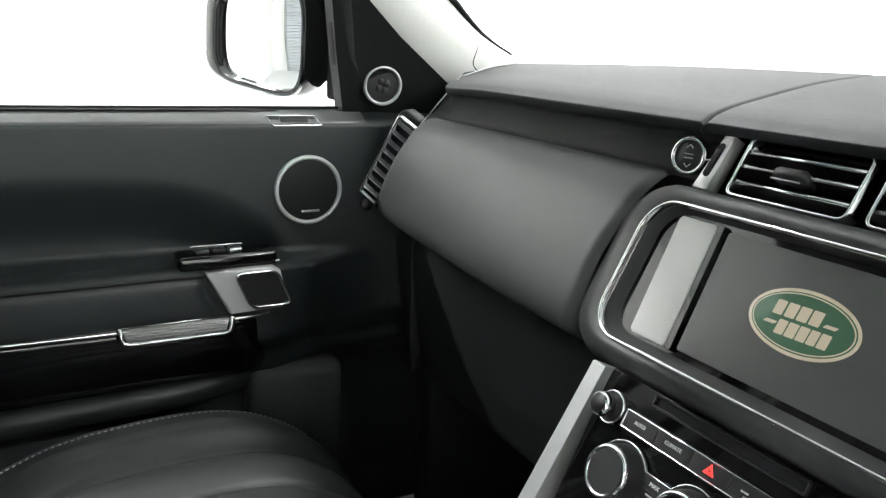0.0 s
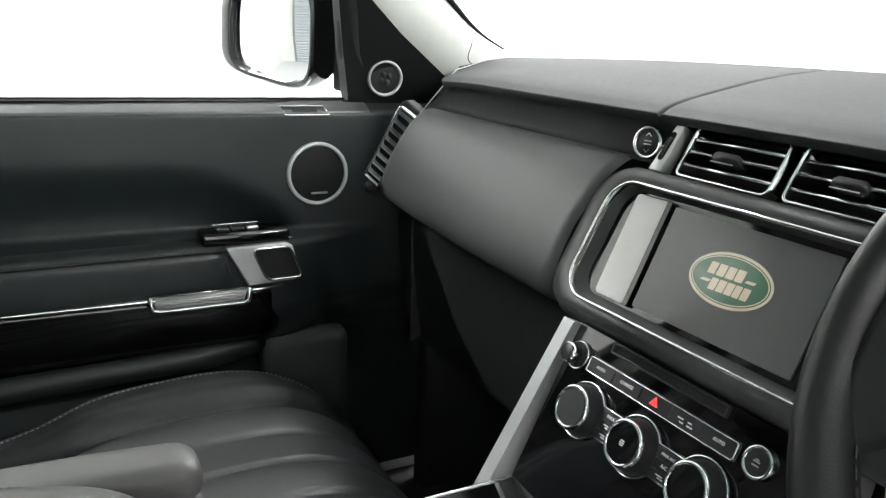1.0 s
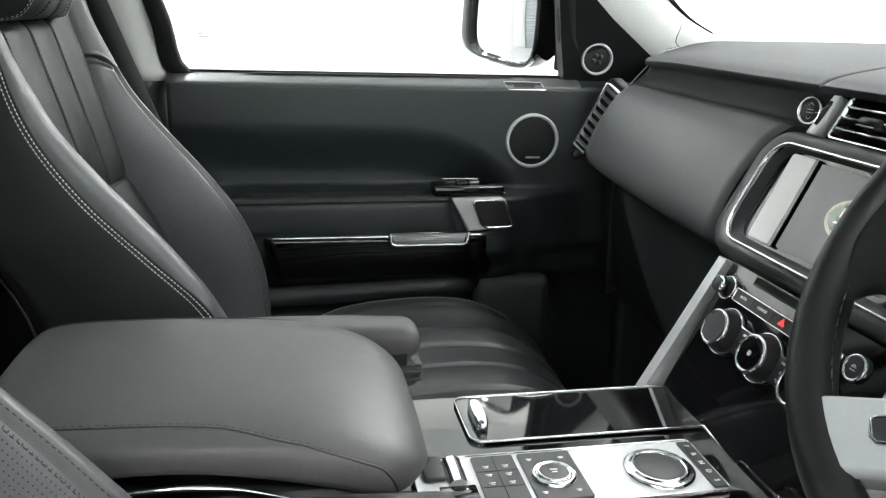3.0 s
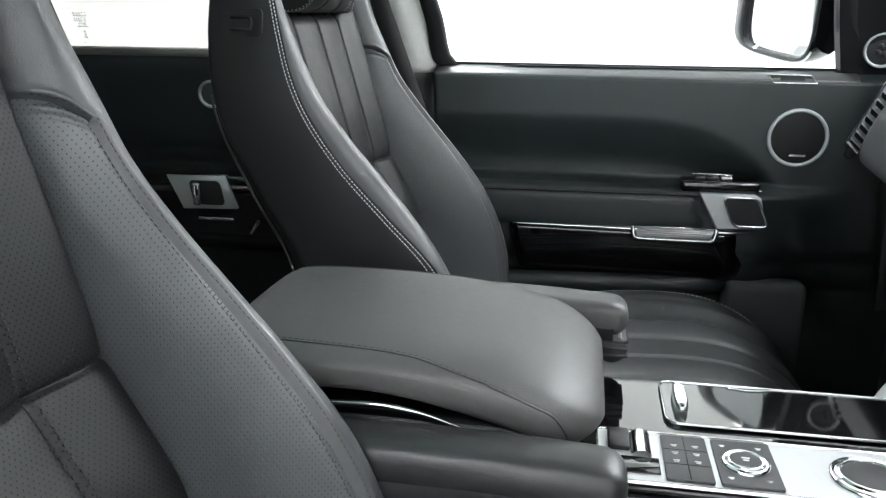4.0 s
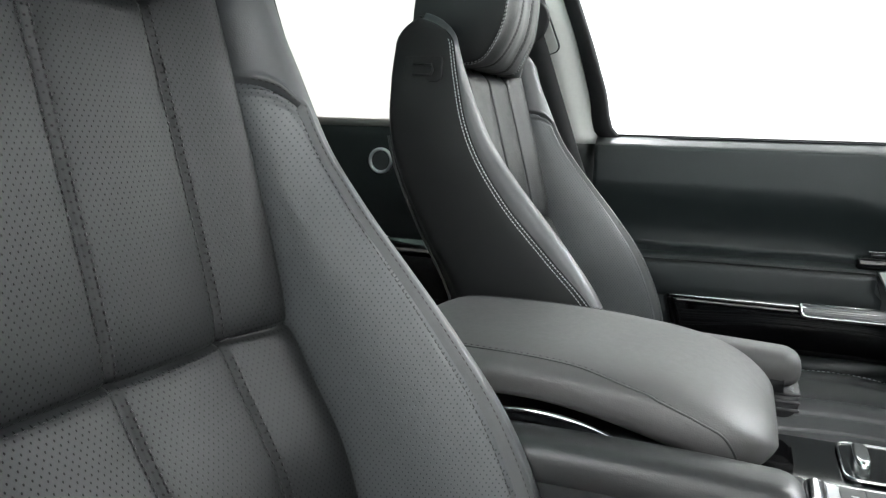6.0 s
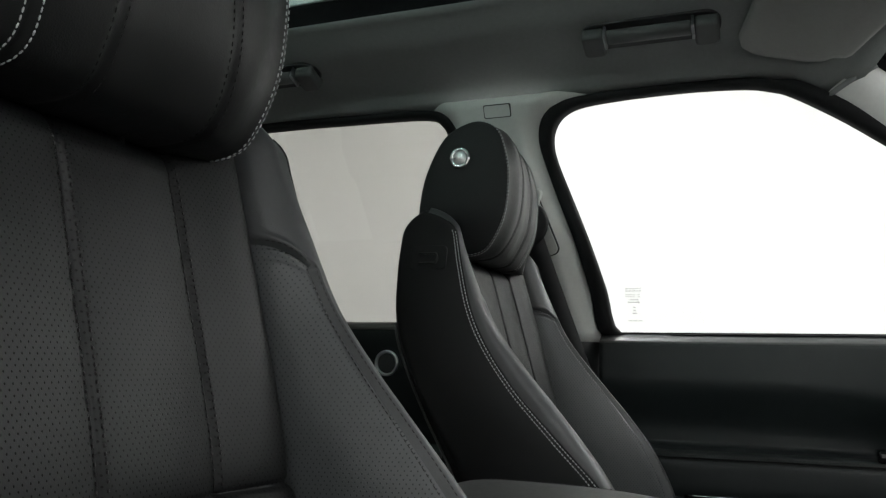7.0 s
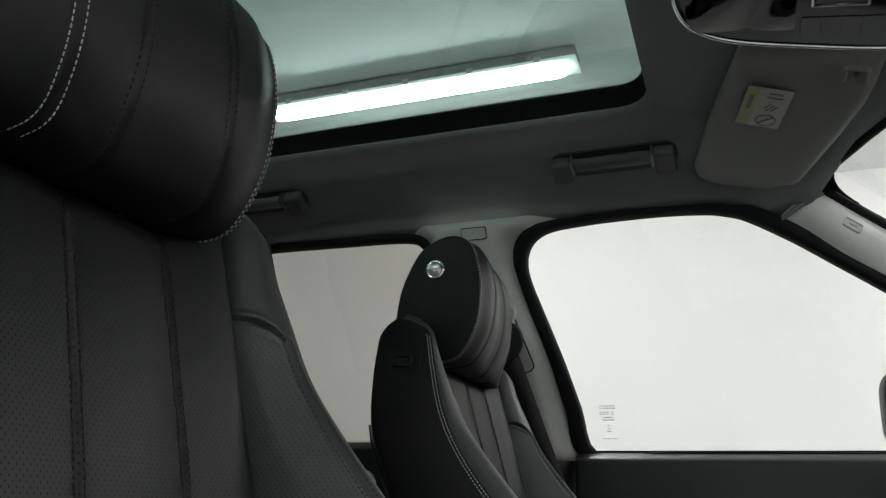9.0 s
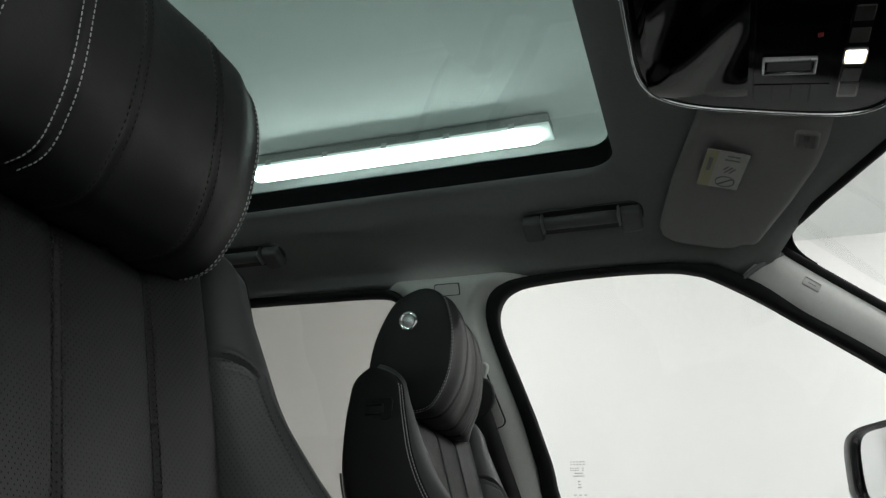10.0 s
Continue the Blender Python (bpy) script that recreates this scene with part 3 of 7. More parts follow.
def a_pillar(s):
    low = [(0.062, 1.597), (0.165, 1.522), (0.283, 1.433), (0.382, 1.360), (0.444, 1.308), (0.492, 1.273), (0.545, 1.238)]
    top = [(0.130, 1.648), (0.195, 1.604), (0.295, 1.536), (0.41, 1.455), (0.522, 1.375), (0.600, 1.320), (0.690, 1.280)]
    def f(u, v):
        ly = curve_at([(i / 6, p[0]) for i, p in enumerate(low)], u)
        lz = curve_at([(i / 6, p[1]) for i, p in enumerate(low)], u)
        ty = curve_at([(i / 6, p[0]) for i, p in enumerate(top)], u)
        tz = curve_at([(i / 6, p[1]) for i, p in enumerate(top)], u)
        y, z = lerp(ly, ty, v), lerp(lz, tz, v)
        bulge = 0.022 * math.sin(math.pi * v) ** 0.7 - 0.014 * v
        return (s * (wx(lz) + 0.002 - bulge), y, z)
    solid("a_pillar_trim", thicken(sheet(f, 30, 12), 0.006 * s), PILLAR, "pale grey fabric-covered windscreen pillar trim", "pillar trim", "structure")
    # airbag badge near the top
    p = Vector(f(0.158, 0.62))
    du, dv = Vector(f(0.176, 0.62)) - p, Vector(f(0.158, 0.66)) - p
    nm = du.cross(dv).normalized()
    nm *= -s if nm.x > 0 else s
    m = facing(p + 0.0068 * nm, nm, (0, 0.56, 0.83))
    bm = frame_ring(rounded(0.016, 0.010, 0.003), m, 0.0012, -0.006, 0.0018)
    b = solid("pillar_badge", bm, PILLAR, "small embossed badge on the pale pillar trim", "badge")
    part("print", bars(m @ Matrix.Translation((0, 0, 0.0005)), [(0, 0.0, 0.014)], 0.0014), LINER, b)
    solid("pillar_joint", tube([Vector(f(0.78 + 0.165 * q, 1.0 - 0.56 * q + 0.08 * math.sin(2 * math.pi * q))) - Vector((s * 0.0062, 0, 0)) for q in [k / 24 for k in range(25)]], 0.0008, 6), TRIM, "thin dark joint across the foot of the pillar trim", "trim", "structure")
    # black seal between pillar and windscreen
    tp = [f(0.95 * k / 24, 1.0) for k in range(25)]
    solid("windscreen_seal", tube([(x - s * 0.004, y + 0.006 - 0.003 * smooth(16, 24, k), z + 0.008 - 0.006 * smooth(16, 24, k)) for k, (x, y, z) in enumerate(tp)], lambda u: 0.010 - 0.007 * smooth(0.45, 0.95, u), 8), RUBBER, "black rubber windscreen edge seal", "seal", "structure")
    # black printed border rounds off the upper corner of the windscreen
    c = Vector((s * 0.664, 0.143, 1.662))
    e1 = c + 0.07 * (Vector((s * 0.7015, 0.303, 1.546)) - c).normalized()
    e2 = c + 0.08 * (Vector((s * 0.50, 0.190, 1.674)) - c).normalized()
    arc = [(1 - q) ** 2 * e1 + 2 * q * (1 - q) * c + q * q * e2 for q in [k / 16 for k in range(17)]]
    bm = bmesh.new()
    hub = bm.verts.new(c)
    rim = [bm.verts.new(p) for p in arc]
    for k in range(16):
        bm.faces.new((hub, rim[k], rim[k + 1]))
    solid("windscreen_border", thicken(outward(bm), 0.003), FRIT, "black printed border in the windscreen corner", "window border", "structure")
    # rolled edge of the headliner where it meets the pillar trim and the windscreen
    edge = [Vector(f(0.008 + 0.020 * q, 0.01 + 0.98 * q)) + Vector((-s * 0.006, 0, 0)) for q in [k / 10 for k in range(11)]]
    solid("headliner_edge", tube(edge, 0.0048, 10), LINER, "soft grey-black rolled edge of the headliner", "headliner", "structure")
    solid("outer_pillar", thicken(sheet(lambda u, v: (f(u, v)[0] + s * 0.05, f(u, v)[1] + 0.01, f(u, v)[2] + 0.012), 20, 4), 0.01), PAINT, "white painted outer windscreen pillar", "pillar", "structure")


def b_pillar(s):
    front = [(1.19, -0.322), (1.28, -0.344), (1.374, -0.367), (1.452, -0.392), (1.523, -0.413), (1.575, -0.416), (1.61, -0.392), (1.634, -0.330)]
    back = [(1.19, -0.54), (1.35, -0.556), (1.50, -0.574), (1.58, -0.584), (1.615, -0.602), (1.634, -0.63)]
    def f(u, v):
        z = lerp(1.19, 1.634, v)
        y = lerp(curve_at(front, z), curve_at(back, z), u)
        e = 0.040 * math.sin(math.pi / 2 * min(1.0, max(0.0, u) / 0.24, max(0.0, 1 - u) / 0.15))
        return (s * (wx(z) + 0.004 - e), y, z)
    t = thing("b_pillar_trim", (s * 0.78, -0.43, 1.19), "pale grey centre pillar trim above dark lower trim", "pillar trim", "", "structure")
    part("upper_trim", thicken(sheet(lambda u, v: f(0.5 - 0.5 * math.cos(math.pi * u), v), 32, 24), 0.004 * s), PILLAR, t)
    def low(u, v):
        z = lerp(0.50, 1.192, v)
        y = lerp(-0.322 + 0.03 * (1 - v), -0.60, u)
        e = 0.040 * (math.sin(math.pi * min(1, max(0, u))) ** 0.35)
        return (s * (0.81 - e), y, z)
    part("lower_trim", thicken(sheet(low, 14, 8), 0.004 * s), TRIM, t, "black lower pillar trim")
    # sliding belt height cover with its dark joint, and a small hatch near the head of the pillar
    m = facing((s * (wx(1.425) - 0.0375), -0.452, 1.425), (-s, 0, -0.36), (0, -0.30, 1))
    cover = rounded(0.034, 0.088, 0.012, 5)
    part("cover_joint", prism([(x * 1.06, y * 1.025) for x, y in cover], m, -0.004, 0.0022), TRIM, t)
    part("belt_height_cover", prism(cover, m, -0.004, 0.0045, 0.002), PILLAR_LOW, t, "grey sliding belt height cover")
    part("height_slot", prism(rounded(0.004, 0.016, 0.003, 3), m @ pose(0.004, 0.012, 0), 0.0, 0.0058), TRIM, t)
    m = facing((s * (wx(1.612) - 0.0375), -0.490, 1.610), (-s, 0, -0.5), (0, 0, 1))
    part("hatch_joint", prism(rounded(0.026, 0.0125, 0.003), m, -0.004, 0.0008), TRIM, t)
    part("hatch", prism(rounded(0.0245, 0.0110, 0.003), m, -0.004, 0.0016, 0.0006), PILLAR, t)
    return t


def seat_belt(s):
    t = thing("seat_belt", (s * 0.74, -0.43, 0.6), "black webbing seat belt hanging from a pillar guide", "seat belt")
    a = Vector((s * (wx(1.40) - 0.052), -0.442, 1.390))
    g = Vector((s * 0.735, -0.228, 0.72))
    bm = bmesh.new()
    prof = []
    for k in range(17):
        u = k / 16
        p = a.lerp(g, u) + Vector((-s * 0.010 * math.sin(u * 3.1), 0.010 * math.sin(u * 2.0), 0))
        d = Vector((0.0, 0.0235 + 0.0 * u, -0.004))
        o = Vector((s * 0.0012, 0, 0))
        prof.append([p - d - o, p + d - o, p + d + o, p - d + o])
    part("webbing", outward(loft(prof, cap=True, bm=bm)), WEBBING, t)
    m = facing(a + Vector((-s * 0.004, 0.004, 0.012)), (-s, 0.2, -0.3), (0, 0.25, 1))
    out = [(0.030 * math.cos(q), 0.040 * math.sin(q)) for q in [2 * math.pi * k / 24 for k in range(24)]]
    part("belt_guide", prism(out, m, -0.008, 0.010, 0.005), PLASTIC, t, "black moulded belt guide")
    m2 = facing(a + Vector((0, 0.0, 0.055)), (-s, 0.0, -0.3), (0, 0.25, 1))
    part("anchor_cover", prism(rounded(0.018, 0.030, 0.009), m2, -0.004, 0.012, 0.004), PILLAR, t)


def windscreen():
    def f(u, v):
        x = lerp(-1, 1, u)
        head = 0.352 - 0.31 * math.sqrt(0.44 * x * x + 0.004)
        y = lerp(head + 0.010, 0.98 - 0.28 * x * x, v)
        z = lerp(zroof(min(abs(x) * 0.66, 0.57), head) + 0.004, 1.262 + 0.004 * x * x, v)
        return (x * lerp(0.66, 0.80, v), y, z)
    t = thing("windscreen", (0, 0.98, 1.26), "large clear raked windscreen", "window", "", "structure")
    part("pane", sheet(f, 20, 12), GLASS, t)
    top = [f(k / 30, 0.0) for k in range(31)]
    part("header_seal", tube([(x, y + 0.003, z - 0.003) for x, y, z in top], 0.008, 10), RUBBER, t)
    bot = [f(k / 30, 1.0) for k in range(31)]
    part("cowl", tube([(x, y + 0.02, z - 0.030) for x, y, z in bot], 0.02, 8), RUBBER, t)


def shell():
    """Floor pan, bulkhead, tail and the outside skin of the car."""
    solid("car_floor", boxed((0, -0.55, 0.43), (1.76, 2.9, 0.06), bevel=0.01), CARPET, "black carpeted car floor", "carpet", "structure")
    solid("bulkhead", boxed((0, 0.80, 0.82), (1.60, 0.05, 0.86), bevel=0.01), CARPET, "black carpeted footwell bulkhead", "bulkhead", "structure")
    solid("tunnel", boxed((0, -0.20, 0.60), (0.26, 1.9, 0.30), bevel=0.04, seg=4), CARPET, "black carpeted transmission tunnel", "carpet", "structure")
    for s in (-1, 1):
        solid("kick_panel", boxed((s * 0.795, 0.70, 0.82), (0.05, 0.34, 0.86), bevel=0.01), LOWTRIM, "black footwell side panel", "trim", "structure")
    solid("tail_wall", boxed((0, -2.0, 1.1), (1.60, 0.06, 1.3), bevel=0.02), TRIM, "plain black trimmed rear of the cabin", "wall", "structure")
    solid("bonnet", outward(sheet(lambda u, v: (lerp(-0.85, 0.85, u), lerp(1.0, 1.9, v), 1.22 - 0.10 * v * v - 0.06 * (2 * u - 1) ** 2), 12, 8)), PAINT, "white painted car bonnet", "bonnet", "structure")
    for s in (-1, 1):
        # outer skin below the belt and round the rear
        y0 = 0.62 if s < 0 else -0.50
        solid("outer_skin", boxed((s * 0.885, (y0 - 2.0) / 2, 0.80), (0.05, y0 + 2.0, 0.74), bevel=0.02, seg=3), PAINT, "white painted car flank", "car body", "structure")
        solid("rear_quarter", boxed((s * 0.74, -1.74, 1.40), (0.08, 0.50, 0.50), bevel=0.02), TRIM, "black trimmed rear quarter panel", "pillar trim", "structure")

# ---- doors ----
def door_x(y, z):
    """Inner surface of the front door card, as a distance from the car's middle."""
    edge = curve_at([(-0.33, 1.128), (-0.02, 1.126), (0.08, 1.122), (0.14, 1.113), (0.20, 1.092), (0.24, 1.066), (0.27, 1.035), (0.295, 1.000), (0.315, 0.960), (0.34, 0.90), (0.42, 0.80)], y)
    x = 0.757
    if z > 1.186:
        x += 0.0035 * smooth(1.186, 1.193, z) + 0.037 * max(0.0, (z - 1.1915) / 0.0155)
    x += 0.040 * smooth(0.0, 0.100, edge - z)
    shelf = smooth(1.007, 0.996, z) * smooth(0.43, 0.24, y)
    x = lerp(x, 0.706, shelf)
    x += 0.020 * smooth(0.90, 0.86, z)
    x += 0.030 * smooth(0.845, 0.80, z) - 0.016 * smooth(0.80, 0.70, z)
    return x


def front_door(s):
    t = thing("front_door", (s * 0.78, 0.1, 0.50), "closed front door with dark leather card and chrome trim", "car door")
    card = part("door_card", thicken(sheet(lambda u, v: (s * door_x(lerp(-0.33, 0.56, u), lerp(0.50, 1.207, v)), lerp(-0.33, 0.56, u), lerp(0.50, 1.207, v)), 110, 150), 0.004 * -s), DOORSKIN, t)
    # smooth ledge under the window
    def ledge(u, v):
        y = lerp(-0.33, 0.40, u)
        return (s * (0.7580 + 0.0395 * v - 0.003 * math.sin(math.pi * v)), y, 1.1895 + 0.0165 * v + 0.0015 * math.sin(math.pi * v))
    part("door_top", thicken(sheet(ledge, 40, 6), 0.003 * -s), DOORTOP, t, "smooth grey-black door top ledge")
    # window sill rubber
    part("sill_seal", boxed((s * 0.799, 0.02, 1.2075), (0.008, 0.70, 0.004), bevel=0.001), RUBBER, t)
    # armrest pad with its seam
    def pad(u, v):
        y = lerp(-0.325, 0.148 + 0.012 * v, u)
        k = v * 2 * math.pi
        cx, cz, w, h = 0.728, 0.963, 0.032, 0.039
        e = 0.55
        px = abs(math.cos(k)) ** e * (1 if math.cos(k) > 0 else -1)
        pz = abs(math.sin(k)) ** e * (1 if math.sin(k) > 0 else -1)
        z = cz + h * pz
        groove = 0.0030 * math.exp(-((z - 0.990) / 0.0025) ** 2)
        return (s * (cx - (w - groove) * px), y, z + 0.004 * math.sin(2.2 * (y + 0.3)))
    pad_ob = part("armrest", outward(loft([[pad(i / 30, j / 48) for j in range(48)] for i in range(31)], cap=True)), DOORSKIN, t, "padded black leather armrest with a sewn seam")
    part("stitching", stitches([(s * 0.6956, y, 0.9975 + 0.004 * math.sin(2.2 * (y + 0.3))) for y in [lerp(-0.32, 0.146, k / 30) for k in range(31)]], 0.004, 0.002, 0.0005), DARK_STITCH, pad_ob)
    part("seam", tube([(s * 0.6950, y, 0.9935 + 0.004 * math.sin(2.2 * (y + 0.3))) for y in [lerp(-0.32, 0.150, k / 30) for k in range(31)]], 0.0016, 6), RUBBER, pad_ob)
    # gloss black panel under the armrest
    def gp(u, v):
        y = lerp(-0.178 + 0.02 * (1 - v), 0.335, u)
        z = lerp(0.846, 0.932, v)
        return (s * (0.700 + 0.012 * (1 - v) + 0.105 * smooth(0.20, 0.335, y) - 0.006 * math.sin(math.pi * v)), y, z)
    part("lacquer_panel", thicken(sheet(gp, 30, 8), 0.006 * -s), GLOSS, t, "gloss black lacquered panel")
    # chrome line along the top of the lacquer
    line = [(s * (0.6975 + 0.050 * smooth(0.20, 0.335, y)), y, 0.932) for y in [lerp(-0.172, 0.268, k / 40) for k in range(41)]]
    part("chrome_strip", tube(line, lambda u: 0.0050 * (0.25 + 0.75 * math.sin(math.pi * min(1, max(0.02, u)))) , 8), CHROME, t, "slim chrome strip")
    # pull bar
    m = facing((s * 0.692, 0.112, 0.927), (-s, 0.0, 0.25), (0, 0, 1))
    cup = [(-0.0715, 0.0115), (-0.0705, -0.001), (-0.0675, -0.0085), (-0.0600, -0.0112), (0.0600, -0.0112), (0.0675, -0.0085), (0.0705, -0.001), (0.0715, 0.0115)]
    bar = part("pull_bar", tube([m @ Vector((x, y, 0.003)) for x, y in cup], 0.0034, 8, flat=1.5), CHROME, t, "chrome framed ribbed pull bar")
    part("top_edge", tube([m @ Vector((-0.071, 0.0115, 0.002)), m @ Vector((0.071, 0.0115, 0.002))], 0.0014, 8), CHROME, bar)
    part("insert", prism([(-0.069, 0.011), (0.069, 0.011), (0.062, -0.009), (-0.062, -0.009)], m, -0.006, 0.0005, 0.001), RIBBED, bar, "dark ribbed metal insert")
    for k in range(4):
        part("rib", boxed(m @ Vector((0, -0.0045 + 0.0035 * k, 0.0008)), (0.003, 0.126, 0.0012), bevel=0.0004), RIBBED, bar)
    # release handle bezel
    m = facing((s * 0.6985, 0.206, 0.9715), (-s, 0.06, 0.02), (0, 0, 1))
    flip = 1 if facing((0, 0, 0), (-s, 0, 0)).col[0][1] > 0 else -1
    ol = [(flip * y, z) for y, z in [(-0.056, 0.030), (0.034, 0.031), (0.046, 0.024), (0.058, -0.020), (0.050, -0.030), (-0.024, -0.031)]]
    bez = part("handle_bezel", prism(ol, m, -0.02, 0.004, 0.003), SILVER, t, "satin aluminium door handle bezel")
    cup = [(flip * (y + 0.021), z) for y, z in rounded(0.031, 0.0270, 0.012, 5, -0.42)]
    part("handle_ring", frame_ring(cup, m, 0.004, 0.001, 0.0085), CHROME, bez)
    part("handle_cup", prism([(x * 0.93 + flip * 0.0012, y * 0.88) for x, y in cup], m, 0.0, 0.0055, 0.002), PLASTIC, bez)
    # switch pack on the armrest nose
    sw = part("switch_pack", boxed((s * 0.724, 0.184, 1.0120), (0.044, 0.132, 0.021), bevel=0.006, seg=3), GLOSS, t, "gloss black seat switch pack")
    for k in range(3):
        part("switch", boxed((s * 0.716, 0.150 + k * 0.022, 1.026), (0.016, 0.018, 0.006), bevel=0.002), KEYPAD if k < 2 else SATIN, sw)
    part("switch_rail", boxed((s * 0.731, 0.173, 1.029), (0.002, 0.070, 0.002), bevel=0.001), CHROME, sw)
    part("switch_rail", boxed((s * 0.7035, 0.200, 1.008), (0.002, 0.105, 0.002), bevel=0.001), CHROME, sw)
    # speaker
    m = facing((s * 0.7565, 0.311, 1.094), (-s, 0, 0), (0, 0, 1))
    sp = part("speaker", lathe([(0.0505, -0.004), (0.0505, 0.003), (0.049, 0.0055), (0.0455, 0.0055), (0.0440, 0.002), (0.0440, -0.004)], m, 56), SILVER, t, "round door speaker with satin metal ring")
    part("grille", lathe([(0.0, 0.0035), (0.025, 0.0032), (0.0442, 0.0015)], m, 48), mesh_grille(), sp)
    part("speaker_badge", boxed((s * 0.7520, 0.313, 1.0635), (0.0012, 0.027, 0.0035), bevel=0.0004), SATIN, sp)
    # lock switch plate on the sill
    m = facing((s * 0.7640, 0.292, 1.1915), (-s * 0.80, 0.0, 0.60), (0, 0, 1))
    skew = [(x + 0.55 * y * s, y) for x, y in rounded(0.036, 0.0090, 0.002, 3)]
    lk = part("lock_plate", prism(skew, m, -0.003, 0.001, 0.0006), KEYPAD, t, "satin lock switch plate with chrome rim")
    part("plate_rim", frame_ring(skew, m, 0.0022, -0.001, 0.0030), CHROME, lk)
    part("lock_switch", prism(rounded(0.020, 0.0060, 0.001, 2), m, -0.001, 0.0032, 0.0008), PLASTIC, lk)
    # pocket lip and the forward kick moulding
    part("pocket_lip", tube([(s * (0.716 + 0.03 * smooth(0.12, 0.23, y)), y, 0.826 + 0.03 * (y - 0.1)) for y in [lerp(-0.30, 0.21, k / 20) for k in range(21)]], 0.017, 12, flat=1.1), TRIM, t)
    part("kick_moulding", boxed((s * 0.742, 0.283, 0.745), (0.05, 0.146, 0.19), bevel=0.02, seg=4), LOWTRIM, t)
    # mirror sail panel with tweeter
    sail = [(0.375, 1.198), (0.352, 1.285), (0.325, 1.405), (0.382, 1.366), (0.444, 1.314), (0.545, 1.242), (0.545, 1.200), (0.45, 1.184)]
    bm = bmesh.new()
    fr = [bm.verts.new((s * (wx(z) - 0.010 - 0.006 * math.sin(6 * (y - 0.33))), y, z)) for y, z in sail]
    bk = [bm.verts.new((s * (wx(z) + 0.02), y, z)) for y, z in sail]
    bm.faces.new(fr)
    for i in range(len(fr)):
        bm.faces.new((fr[i], fr[(i + 1) % len(fr)], bk[(i + 1) % len(fr)], bk[i]))
    part("sail_panel", outward(bm), FASCIA, t, "black mirror sail panel", True)
    m = facing((s * (wx(1.243) - 0.016), 0.428, 1.243), (-s, -0.12, -0.1), (0, 0, 1))
    tw = part("tweeter", lathe([(0.0292, -0.010), (0.0292, 0.004), (0.0280, 0.006), (0.0255, 0.006), (0.0245, 0.002), (0.0245, -0.01)], m, 44), SILVER, t, "round tweeter with satin metal ring")
    part("grille", lathe([(0.0, 0.003), (0.0248, 0.001)], m, 32), PLASTIC, tw)
    for k in range(4):
        q = m @ pose(0.007 * math.cos(k * 1.57 + 0.5), 0.007 * math.sin(k * 1.57 + 0.5), 0.004)
        part("phase_plug", lathe([(0.0, 0.001), (0.0045, 0.0008), (0.005, -0.001)], q, 12), KEYPAD, tw)
    return t


def mesh_grille():
    if "speaker mesh" in bpy.data.materials:
        return bpy.data.materials["speaker mesh"]
    return perforated("speaker mesh", (0.012, 0.012, 0.013), 0.5, (0, 1, 0), 0.0022, 0.3)


def rear_door(s):
    t = thing("rear_door", (s * 0.78, -0.95, 0.50), "closed rear door with black trim and chrome handle", "car door")
    def f(u, v):
        y, z = lerp(-0.55, -1.65, u), lerp(0.50, 1.222, v)
        x = 0.765
        if z > 1.19:
            k = min(1.0, (z - 1.19) / 0.032)
            x += 0.030 * (1 - math.sqrt(max(0.0, 1 - k * k)))
        x = lerp(x, 0.728, smooth(1.03, 1.0, z))
        x += 0.03 * smooth(0.86, 0.82, z)
        return (s * x, y, z)
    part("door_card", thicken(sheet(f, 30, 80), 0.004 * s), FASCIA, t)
    part("sill_cap", tube([(s * 0.783, y, 1.216) for y in (-0.55, -0.9, -1.3, -1.62)], 0.012, 10), SILL, t, "brown-grey soft sill cap")
    m = facing((s * 0.7645, -0.772, 1.141), (-s, 0, 0), (0, 0, 1))
    sp = part("speaker", lathe([(0.027, -0.004), (0.027, 0.003), (0.0255, 0.005), (0.0215, 0.005), (0.0205, 0.001), (0.0205, -0.004)], m, 40), SATIN, t, "small round speaker with satin ring")
    part("grille", lathe([(0.0, 0.002), (0.0207, 0.001)], m, 32), PLASTIC, sp)
    flip = 1 if facing((0, 0, 0), (-s, 0, 0)).col[0][1] > 0 else -1
    m = facing((s * 0.7160, -0.785, 0.956), (-s, 0.0, 0.02), (0, 0, 1))
    ol = [(flip * y, z) for y, z in [(-0.070, 0.032), (0.052, 0.034), (0.074, -0.030), (-0.038, -0.034)]]
    bez = part("handle_bezel", prism(ol, m, -0.02, 0.004, 0.003), SILVER, t, "satin aluminium door handle bezel")
    cup = [(flip * (y + 0.014), z) for y, z in rounded(0.033, 0.024, 0.010, 5, -0.2)]
    part("handle_cup", prism(cup, m, 0.0, 0.0055, 0.002), PLASTIC, bez)
    part("handle_lever", boxed(m @ Vector((flip * -0.004, -0.002, 0.011)), (0.010, 0.016, 0.044), bevel=0.004), CHROME, bez)
    part("switch_plate", boxed((s * 0.718, -0.758, 0.903), (0.006, 0.075, 0.006), bevel=0.002), CHROME, t)
    part("lacquer_panel", thicken(sheet(lambda u, v: (s * (0.722 + 0.01 * (1 - v)), lerp(-0.56, -1.5, u), lerp(0.84, 0.99, v)), 10, 4), 0.004 * -s), GLOSS, t, "gloss black lacquered panel")
    part("ashtray_edge", boxed((s * 0.718, -0.678, 0.890), (0.004, 0.006, 0.034), m=Matrix.Rotation(radians(-35), 4, "X"), bevel=0.001), CHROME, t)


